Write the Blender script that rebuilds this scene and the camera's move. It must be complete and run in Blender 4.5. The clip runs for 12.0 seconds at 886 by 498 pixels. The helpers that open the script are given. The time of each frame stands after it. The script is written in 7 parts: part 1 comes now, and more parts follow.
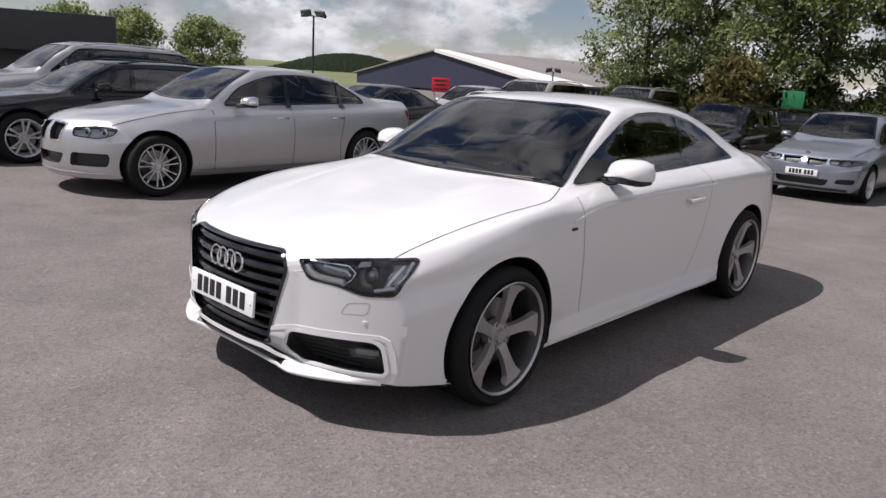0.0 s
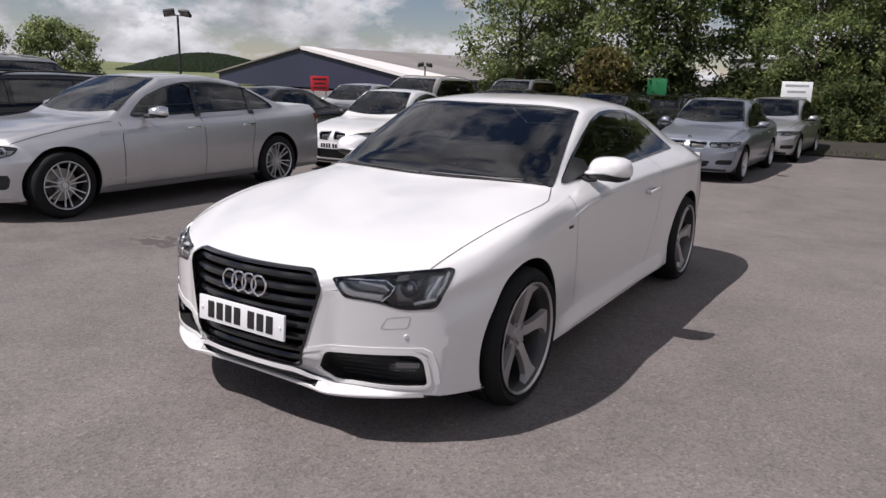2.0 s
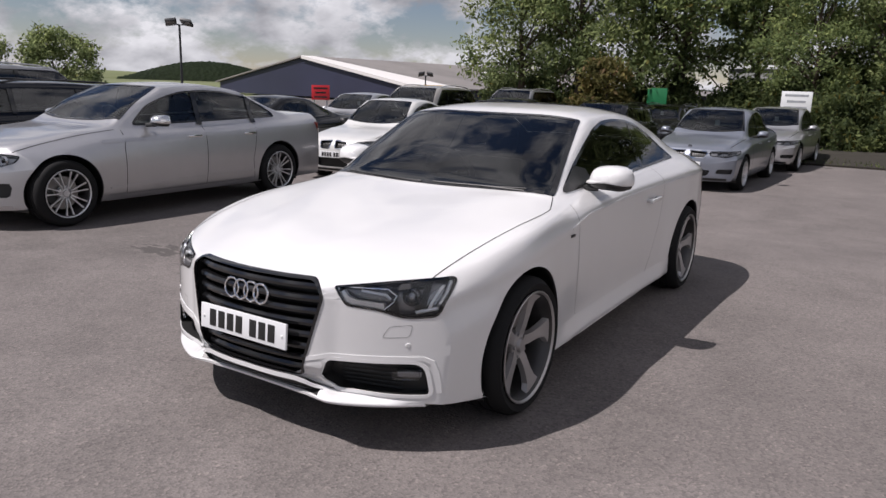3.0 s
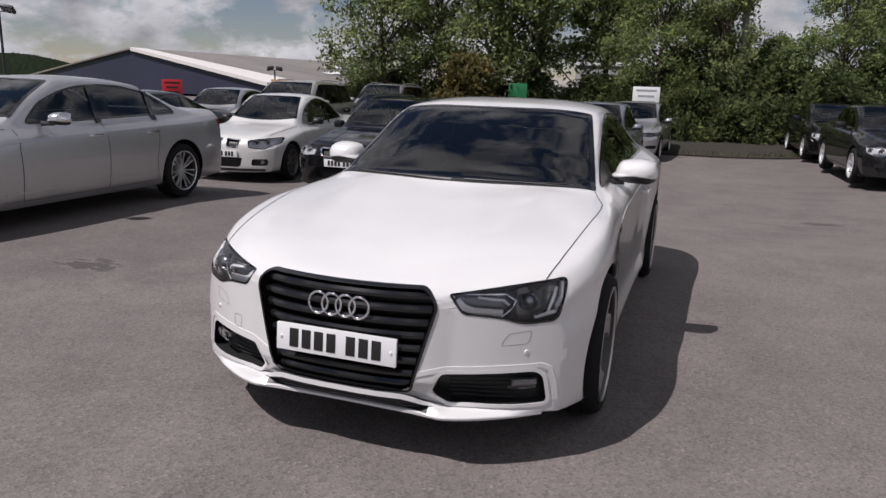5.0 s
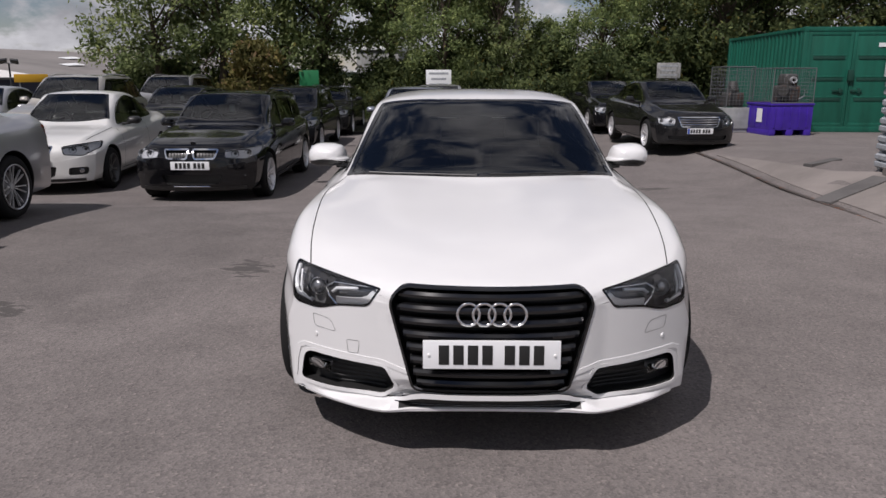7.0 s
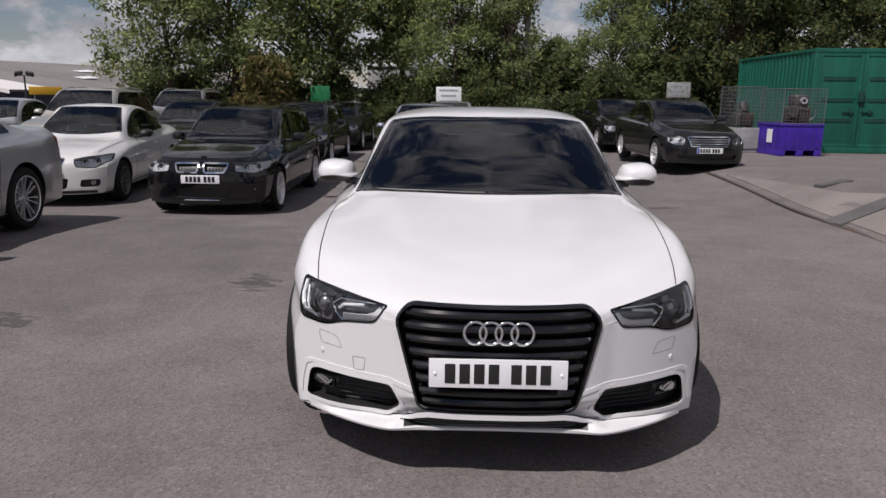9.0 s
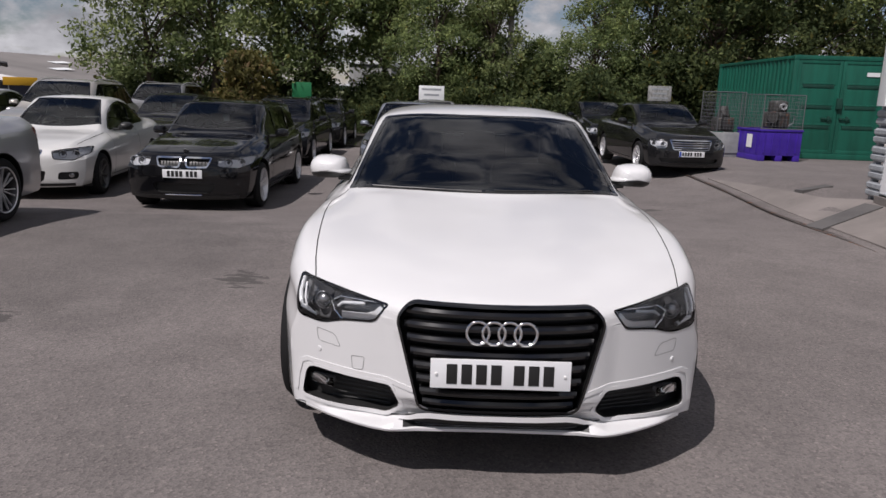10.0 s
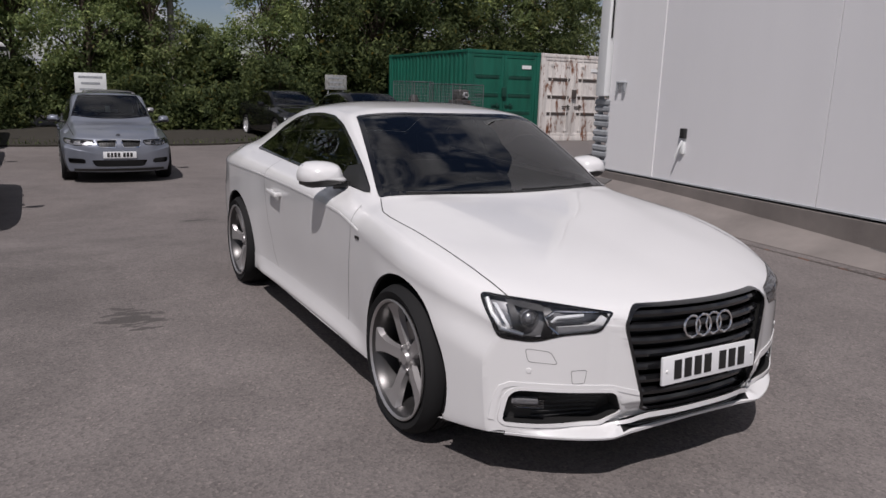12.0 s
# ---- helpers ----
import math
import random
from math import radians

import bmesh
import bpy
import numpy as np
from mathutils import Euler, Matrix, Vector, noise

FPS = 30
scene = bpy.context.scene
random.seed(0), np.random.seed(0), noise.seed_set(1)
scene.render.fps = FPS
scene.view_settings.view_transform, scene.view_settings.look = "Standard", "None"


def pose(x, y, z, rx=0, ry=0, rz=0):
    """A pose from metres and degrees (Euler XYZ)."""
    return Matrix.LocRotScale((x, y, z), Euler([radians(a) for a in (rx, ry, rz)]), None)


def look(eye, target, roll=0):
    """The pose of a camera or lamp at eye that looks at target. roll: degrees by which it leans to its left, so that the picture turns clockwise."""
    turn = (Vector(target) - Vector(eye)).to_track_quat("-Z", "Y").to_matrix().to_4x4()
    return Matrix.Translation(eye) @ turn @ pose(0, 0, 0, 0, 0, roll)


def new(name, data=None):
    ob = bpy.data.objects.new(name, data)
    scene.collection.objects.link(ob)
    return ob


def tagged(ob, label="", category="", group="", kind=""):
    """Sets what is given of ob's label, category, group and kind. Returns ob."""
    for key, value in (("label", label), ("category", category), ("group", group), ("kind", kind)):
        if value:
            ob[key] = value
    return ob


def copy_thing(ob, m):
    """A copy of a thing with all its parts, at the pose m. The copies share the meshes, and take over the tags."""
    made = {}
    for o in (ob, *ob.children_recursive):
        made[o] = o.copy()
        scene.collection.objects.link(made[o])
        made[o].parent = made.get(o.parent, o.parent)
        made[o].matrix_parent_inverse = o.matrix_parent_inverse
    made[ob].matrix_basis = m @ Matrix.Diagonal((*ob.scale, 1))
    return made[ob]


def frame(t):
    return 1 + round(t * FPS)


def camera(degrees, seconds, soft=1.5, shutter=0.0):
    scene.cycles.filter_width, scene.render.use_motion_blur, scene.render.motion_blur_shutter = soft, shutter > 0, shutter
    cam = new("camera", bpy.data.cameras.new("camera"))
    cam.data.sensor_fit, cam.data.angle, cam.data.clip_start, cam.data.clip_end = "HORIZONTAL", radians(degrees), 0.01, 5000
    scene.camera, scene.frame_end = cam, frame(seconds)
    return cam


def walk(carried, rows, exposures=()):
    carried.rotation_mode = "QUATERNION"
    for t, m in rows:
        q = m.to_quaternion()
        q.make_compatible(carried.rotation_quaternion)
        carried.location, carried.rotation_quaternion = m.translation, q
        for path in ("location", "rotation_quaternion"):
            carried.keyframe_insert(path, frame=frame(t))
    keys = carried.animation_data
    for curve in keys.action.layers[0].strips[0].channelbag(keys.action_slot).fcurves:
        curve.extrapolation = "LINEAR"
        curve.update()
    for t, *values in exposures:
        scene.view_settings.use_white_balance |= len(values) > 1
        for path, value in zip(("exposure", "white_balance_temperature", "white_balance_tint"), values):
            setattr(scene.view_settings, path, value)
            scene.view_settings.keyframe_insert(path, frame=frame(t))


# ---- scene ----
cam = camera(63.4, 12.0)
PATH = [
    (0, (2.787, -2.53, 1.482), (1.48, -1.09, 1.015), 3.5),
    (0.5, (2.485, -2.786, 1.476), (1.332, -1.231, 0.973), 2.9),
    (1, (2.33, -2.897, 1.504), (1.252, -1.288, 1.007), 2.0),
    (1.5, (2.278, -2.943, 1.511), (1.234, -1.307, 1.03), 1.8),
    (2, (2.288, -2.943, 1.517), (1.255, -1.294, 1.052), 1.7),
    (2.5, (2.29, -2.941, 1.519), (1.25, -1.294, 1.068), 1.7),
    (4.5, (1.765, -3.131, 1.486), (0.897, -1.377, 1.071), 2.3),
    (5, (1.262, -3.27, 1.477), (0.613, -1.43, 1.037), 1.9),
    (5.5, (0.746, -3.404, 1.491), (0.296, -1.509, 1.037), 1.7),
    (6, (0.269, -3.424, 1.472), (-0.002, -1.497, 1.009), 0.1),
    (6.5, (-0.036, -3.441, 1.498), (-0.144, -1.503, 1.019), -0.0),
    (7, (-0.146, -3.455, 1.514), (-0.175, -1.511, 1.044), -0.0),
    (7.5, (-0.15, -3.445, 1.517), (-0.196, -1.497, 1.065), 0.2),
    (9.5, (-0.144, -3.447, 1.519), (-0.19, -1.493, 1.093), 0.8),
    (10, (-0.24, -3.405, 1.503), (-0.23, -1.451, 1.076), 1.8),
    (10.5, (-0.636, -3.341, 1.502), (-0.429, -1.397, 1.079), 2.6),
    (11, (-1.132, -3.188, 1.506), (-0.676, -1.288, 1.077), 1.9),
    (11.5, (-1.713, -2.977, 1.511), (-0.982, -1.165, 1.08), 2.5),
    (12, (-2.25, -2.72, 1.501), (-1.286, -1.021, 1.071), 1.8),
]
EXPOSURES = [(0.0, 0.28, 6500, 15), (1.0, 0.24, 6500, 15), (2.5, 0.15, 6500, 15), (4.5, 0.02, 6500, 15), (5.5, -0.15, 6500, 15), (9.5, -0.17, 6500, 15), (11.0, -0.25, 6500, 15), (12.0, -0.35, 6500, 15)]
walk(cam, [(t, look(eye, target, roll)) for t, eye, target, roll in PATH], EXPOSURES)

# ---- sky, sun and exposure ----
SUN_FROM = Vector((-0.42, -0.51, 1.0)).normalized()      # towards the sun
scene.view_settings.exposure = 0.0

world = bpy.data.worlds.new("sky")
scene.world = world
world.use_nodes = True
wn, wl = world.node_tree.nodes, world.node_tree.links
wn.clear()
w_out = wn.new("ShaderNodeOutputWorld")
w_bg = wn.new("ShaderNodeBackground")
w_bg.inputs["Strength"].default_value = 0.053
w_sky = wn.new("ShaderNodeTexSky")
w_sky.sky_type = "NISHITA"
w_sky.sun_disc = False
w_sky.dust_density = 0.05
w_sky.air_density = 1.0
w_sky.ozone_density = 2.5
w_sky.sun_elevation = math.asin(SUN_FROM.z)
w_sky.sun_rotation = math.atan2(SUN_FROM.x, SUN_FROM.y)
# broken cumulus: noise on the sky dome, flattened towards the horizon
w_tc = wn.new("ShaderNodeTexCoord")
w_sep = wn.new("ShaderNodeSeparateXYZ")
w_add = wn.new("ShaderNodeMath"); w_add.operation = "ADD"; w_add.inputs[1].default_value = 0.50
w_dx = wn.new("ShaderNodeMath"); w_dx.operation = "DIVIDE"
w_dy = wn.new("ShaderNodeMath"); w_dy.operation = "DIVIDE"
w_com = wn.new("ShaderNodeCombineXYZ")
w_n1 = wn.new("ShaderNodeTexNoise")
w_n1.inputs["Scale"].default_value = 3.9
w_n1.inputs["Detail"].default_value = 9
w_n1.inputs["Roughness"].default_value = 0.62
w_ramp = wn.new("ShaderNodeValToRGB")
w_ramp.color_ramp.elements[0].position = 0.42
w_ramp.color_ramp.elements[1].position = 0.525
w_n2 = wn.new("ShaderNodeTexNoise")
w_n2.inputs["Scale"].default_value = 6.0
w_n2.inputs["Detail"].default_value = 6
w_cloud = wn.new("ShaderNodeValToRGB")
w_cloud.color_ramp.elements[0].position = 0.35
w_cloud.color_ramp.elements[0].color = (5.0, 5.15, 5.6, 1)
w_cloud.color_ramp.elements[1].position = 0.68
w_cloud.color_ramp.elements[1].color = (13.5, 13.7, 14.2, 1)
w_mix = wn.new("ShaderNodeMixRGB")
wl.new(w_tc.outputs["Generated"], w_sep.inputs[0])
wl.new(w_sep.outputs["Z"], w_add.inputs[0])
wl.new(w_sep.outputs["X"], w_dx.inputs[0]); wl.new(w_add.outputs[0], w_dx.inputs[1])
wl.new(w_sep.outputs["Y"], w_dy.inputs[0]); wl.new(w_add.outputs[0], w_dy.inputs[1])
wl.new(w_dx.outputs[0], w_com.inputs["X"]); wl.new(w_dy.outputs[0], w_com.inputs["Y"])
wl.new(w_com.outputs[0], w_n1.inputs["Vector"]); wl.new(w_com.outputs[0], w_n2.inputs["Vector"])
w_thin = wn.new("ShaderNodeMath"); w_thin.operation = "MULTIPLY_ADD"; w_thin.inputs[1].default_value = -0.03
wl.new(w_sep.outputs["Z"], w_thin.inputs[0]); wl.new(w_n1.outputs["Fac"], w_thin.inputs[2])
wl.new(w_thin.outputs[0], w_ramp.inputs["Fac"])
wl.new(w_n2.outputs["Fac"], w_cloud.inputs["Fac"])
wl.new(w_ramp.outputs["Color"], w_mix.inputs["Fac"])
w_blue = wn.new("ShaderNodeMixRGB"); w_blue.blend_type = "MULTIPLY"
w_blue.inputs["Fac"].default_value = 1.0
w_blue.inputs["Color2"].default_value = (1.06, 0.98, 1.00, 1)
wl.new(w_sky.outputs["Color"], w_blue.inputs["Color1"])
wl.new(w_blue.outputs["Color"], w_mix.inputs["Color1"])
wl.new(w_cloud.outputs["Color"], w_mix.inputs["Color2"])
wl.new(w_mix.outputs["Color"], w_bg.inputs["Color"])
wl.new(w_bg.outputs["Background"], w_out.inputs["Surface"])

sun = new("sun", bpy.data.lights.new("sun", "SUN"))
sun.data.energy = 4.7
sun.data.angle = radians(0.5)
sun.data.color = (1.0, 0.957, 0.93)
sun.matrix_world = look(SUN_FROM * 60, (0, 0, 0))


# ---- materials ----
def mat(name, color=(0.5, 0.5, 0.5), rough=0.5, metal=0.0, coat=0.0, spec=0.5):
    m = bpy.data.materials.new(name)
    m.use_nodes = True
    b = m.node_tree.nodes["Principled BSDF"]
    b.inputs["Base Color"].default_value = (*color, 1)
    b.inputs["Roughness"].default_value = rough
    b.inputs["Metallic"].default_value = metal
    b.inputs["Coat Weight"].default_value = coat
    b.inputs["Coat Roughness"].default_value = 0.03
    b.inputs["Specular IOR Level"].default_value = spec
    return m


def noise_node(m, scale, detail=4, rough=0.6, coords="Object", stretch=None):
    n, l = m.node_tree.nodes, m.node_tree.links
    tc = n.new("ShaderNodeTexCoord")
    t = n.new("ShaderNodeTexNoise")
    t.inputs["Scale"].default_value = scale
    t.inputs["Detail"].default_value = detail
    t.inputs["Roughness"].default_value = rough
    if stretch:
        mp = n.new("ShaderNodeMapping")
        mp.inputs["Scale"].default_value = stretch
        l.new(tc.outputs[coords], mp.inputs["Vector"])
        l.new(mp.outputs["Vector"], t.inputs["Vector"])
    else:
        l.new(tc.outputs[coords], t.inputs["Vector"])
    return t


def ramp_node(m, fac, stops):
    r = m.node_tree.nodes.new("ShaderNodeValToRGB")
    e = r.color_ramp.elements
    while len(e) < len(stops):
        e.new(0.5)
    for el, (pos, col) in zip(e, stops):
        el.position = pos
        el.color = (*col, 1) if len(col) == 3 else col
    m.node_tree.links.new(fac, r.inputs["Fac"])
    return r


def mix_node(m, fac, a, b, mode="MIX"):
    x = m.node_tree.nodes.new("ShaderNodeMixRGB")
    x.blend_type = mode
    for socket, v in zip(("Fac", "Color1", "Color2"), (fac, a, b)):
        if isinstance(v, (int, float)):
            x.inputs[socket].default_value = v
        elif isinstance(v, tuple):
            x.inputs[socket].default_value = (*v, 1)
        else:
            m.node_tree.links.new(v, x.inputs[socket])
    return x


def bump_node(m, height, strength=0.3, dist=0.01):
    b = m.node_tree.nodes.new("ShaderNodeBump")
    b.inputs["Strength"].default_value = strength
    b.inputs["Distance"].default_value = dist
    m.node_tree.links.new(height, b.inputs["Height"])
    m.node_tree.links.new(b.outputs["Normal"], m.node_tree.nodes["Principled BSDF"].inputs["Normal"])
    return b


def feed(m, node, socket, out="Color"):
    m.node_tree.links.new(node.outputs[out], m.node_tree.nodes["Principled BSDF"].inputs[socket])


def paint(name, color, metal=0.0, rough=0.35, dust=0.05, coat=(0.06, 0.17)):
    m = mat(name, color, rough, metal, 1.0, 0.0 if max(color) < 0.05 else 0.5)
    n1 = noise_node(m, 1.7, 5)
    c = mix_node(m, 1.0, color, tuple(v * (1 - dust) for v in color))
    r = ramp_node(m, n1.outputs["Fac"], [(0.35, (0, 0, 0)), (0.7, (1, 1, 1))])
    m.node_tree.links.new(r.outputs["Color"], c.inputs["Fac"])
    feed(m, c, "Base Color")
    n2 = noise_node(m, 9, 4)
    r2 = ramp_node(m, n2.outputs["Fac"], [(0.3, (coat[0],) * 3), (0.8, (coat[1],) * 3)])
    feed(m, r2, "Coat Roughness")
    return m


def glass(name, tint=(0.35, 0.38, 0.38), gloss=1.0, ior=1.65):
    m = bpy.data.materials.new(name)
    m.use_nodes = True
    n, l = m.node_tree.nodes, m.node_tree.links
    n.clear()
    out, mix = n.new("ShaderNodeOutputMaterial"), n.new("ShaderNodeMixShader")
    tr, gl, fr = n.new("ShaderNodeBsdfTransparent"), n.new("ShaderNodeBsdfGlossy"), n.new("ShaderNodeFresnel")
    tr.inputs["Color"].default_value = (*tint, 1)
    gl.inputs["Color"].default_value = (gloss, gloss, gloss, 1)
    gl.inputs["Roughness"].default_value = 0.0
    fr.inputs["IOR"].default_value = ior
    l.new(fr.outputs[0], mix.inputs["Fac"])
    l.new(tr.outputs[0], mix.inputs[1]); l.new(gl.outputs[0], mix.inputs[2])
    l.new(mix.outputs[0], out.inputs["Surface"])
    return m


def asphalt_mat():
    m = mat("worn_asphalt", (0.16, 0.148, 0.14), 0.9)
    big = noise_node(m, 0.22, 5)
    mid = noise_node(m, 1.6, 6, 0.65)
    fine = noise_node(m, 120, 4, 0.75)
    grit = m.node_tree.nodes.new("ShaderNodeTexVoronoi")
    grit.inputs["Scale"].default_value = 78
    tc = m.node_tree.nodes.new("ShaderNodeTexCoord")
    m.node_tree.links.new(tc.outputs["Object"], grit.inputs["Vector"])
    a = ramp_node(m, big.outputs["Fac"], [(0.3, (0.132, 0.117, 0.112)), (0.7, (0.176, 0.157, 0.150))])
    b = ramp_node(m, mid.outputs["Fac"], [(0.30, (0.80, 0.80, 0.80)), (0.62, (1.06, 1.06, 1.06))])
    c = mix_node(m, 1.0, a.outputs["Color"], b.outputs["Color"], "MULTIPLY")
    g = ramp_node(m, grit.outputs["Color"], [(0.08, (0.62, 0.62, 0.62)), (0.5, (0.97, 0.97, 0.97)), (0.82, (1.10, 1.09, 1.08)), (0.97, (1.55, 1.52, 1.46))])
    d = mix_node(m, 0.85, c.outputs["Color"], g.outputs["Color"], "MULTIPLY")
    f = ramp_node(m, fine.outputs["Fac"], [(0.32, (0.62, 0.62, 0.62)), (0.68, (1.35, 1.35, 1.35))])
    e = mix_node(m, 0.62, d.outputs["Color"], f.outputs["Color"], "MULTIPLY")
    # a soft-edged darker ellipse in the yard before the parked rows
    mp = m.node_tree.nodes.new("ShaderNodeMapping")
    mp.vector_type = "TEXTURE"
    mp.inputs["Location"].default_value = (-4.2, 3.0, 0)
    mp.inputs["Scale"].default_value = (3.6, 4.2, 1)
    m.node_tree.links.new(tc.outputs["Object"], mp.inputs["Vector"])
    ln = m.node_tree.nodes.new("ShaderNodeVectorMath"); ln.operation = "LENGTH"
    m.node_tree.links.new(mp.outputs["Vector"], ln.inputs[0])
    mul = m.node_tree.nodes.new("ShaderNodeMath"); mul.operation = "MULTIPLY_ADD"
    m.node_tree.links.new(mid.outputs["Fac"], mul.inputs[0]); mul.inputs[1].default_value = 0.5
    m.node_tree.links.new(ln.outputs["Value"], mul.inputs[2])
    rows_dark = ramp_node(m, mul.outputs[0], [(0.75, (0.80, 0.80, 0.80)), (1.45, (1, 1, 1))])
    e = mix_node(m, 1.0, e.outputs["Color"], rows_dark.outputs["Color"], "MULTIPLY")
    # oil stains, each a ragged patch about its place
    last, n, l = e, m.node_tree.nodes, m.node_tree.links
    rag = noise_node(m, 5.5, 5, 0.6, stretch=(1.0, 2.2, 1))
    for sx, sy, rx, ry in ((-1.80, 2.12, 0.25, 0.34), (-3.25, 1.02, 0.34, 0.26), (-0.6, 6.6, 0.3, 0.25), (2.9, 7.6, 0.5, 0.2)):
        mp = n.new("ShaderNodeMapping")
        mp.vector_type = "TEXTURE"
        mp.inputs["Location"].default_value = (sx, sy, 0)
        mp.inputs["Scale"].default_value = (rx, ry, 1)
        l.new(tc.outputs["Object"], mp.inputs["Vector"])
        ln = n.new("ShaderNodeVectorMath"); ln.operation = "LENGTH"
        l.new(mp.outputs["Vector"], ln.inputs[0])
        mul = n.new("ShaderNodeMath"); mul.operation = "MULTIPLY_ADD"
        l.new(ln.outputs["Value"], mul.inputs[0]); mul.inputs[1].default_value = -0.30
        l.new(rag.outputs["Fac"], mul.inputs[2])
        k = ramp_node(m, mul.outputs[0], [(0.315, (0, 0, 0)), (0.345, (0.85, 0.85, 0.85))])
        last = mix_node(m, k.outputs["Color"], last.outputs["Color"], (0.055, 0.05, 0.047))
    feed(m, last, "Base Color")
    bump_node(m, grit.outputs["Distance"], 0.5, 0.005)
    return m


def foliage_mat(name, dark, light, hue=(0.14, 0.11, 0.03)):
    m = bpy.data.materials.new(name)
    m.use_nodes = True
    n, l = m.node_tree.nodes, m.node_tree.links
    b = n["Principled BSDF"]
    geo = n.new("ShaderNodeNewGeometry")
    r = ramp_node(m, geo.outputs["Random Per Island"], [(0.0, dark), (0.55, tuple((p + q) / 2 for p, q in zip(dark, light))), (0.93, light), (1.0, hue)])
    big = noise_node(m, 0.55, 3)
    rb = ramp_node(m, big.outputs["Fac"], [(0.3, (0.65, 0.70, 0.66)), (0.7, (1.25, 1.2, 1.05))])
    c = mix_node(m, 1.0, r.outputs["Color"], rb.outputs["Color"], "MULTIPLY")
    spray = noise_node(m, 1.9, 2)
    rs = ramp_node(m, spray.outputs["Fac"], [(0.36, (0.62, 0.66, 0.64)), (0.62, (1.34, 1.30, 1.18))])
    c = mix_node(m, 1.0, c.outputs["Color"], rs.outputs["Color"], "MULTIPLY")
    l.new(c.outputs["Color"], b.inputs["Base Color"])
    b.inputs["Roughness"].default_value = 0.65
    b.inputs["Specular IOR Level"].default_value = 0.15
    tl, mx, out = n.new("ShaderNodeBsdfTranslucent"), n.new("ShaderNodeMixShader"), n["Material Output"]
    l.new(c.outputs["Color"], tl.inputs["Color"])
    mx.inputs["Fac"].default_value = 0.56
    l.new(b.outputs[0], mx.inputs[1]); l.new(tl.outputs[0], mx.inputs[2])
    l.new(mx.outputs[0], out.inputs["Surface"])
    return m


def worn_paint(name, color, rust=0.0, rough=0.5, streak=(3, 3, 0.35), scale=2.0, low=0.68):
    """Painted steel with vertical streaks of dirt and, where rust > 0, patches of rust."""
    m = mat(name, color, rough)
    s = noise_node(m, scale, 6, 0.65, stretch=streak)
    r = ramp_node(m, s.outputs["Fac"], [(0.32, tuple(v * low for v in color)), (0.6, color)])
    last = r
    if rust:
        q = noise_node(m, 3.2, 8, 0.72, stretch=(1.6, 1.6, 0.5))
        k = ramp_node(m, q.outputs["Fac"], [(0.60 - 0.12 * rust, (0, 0, 0)), (0.66 - 0.08 * rust, (1, 1, 1))])
        last = mix_node(m, k.outputs["Color"], r.outputs["Color"], (0.16, 0.055, 0.02))
    feed(m, last, "Base Color")
    f = noise_node(m, 40, 4)
    bump_node(m, f.outputs["Fac"], 0.12, 0.004)
    return m


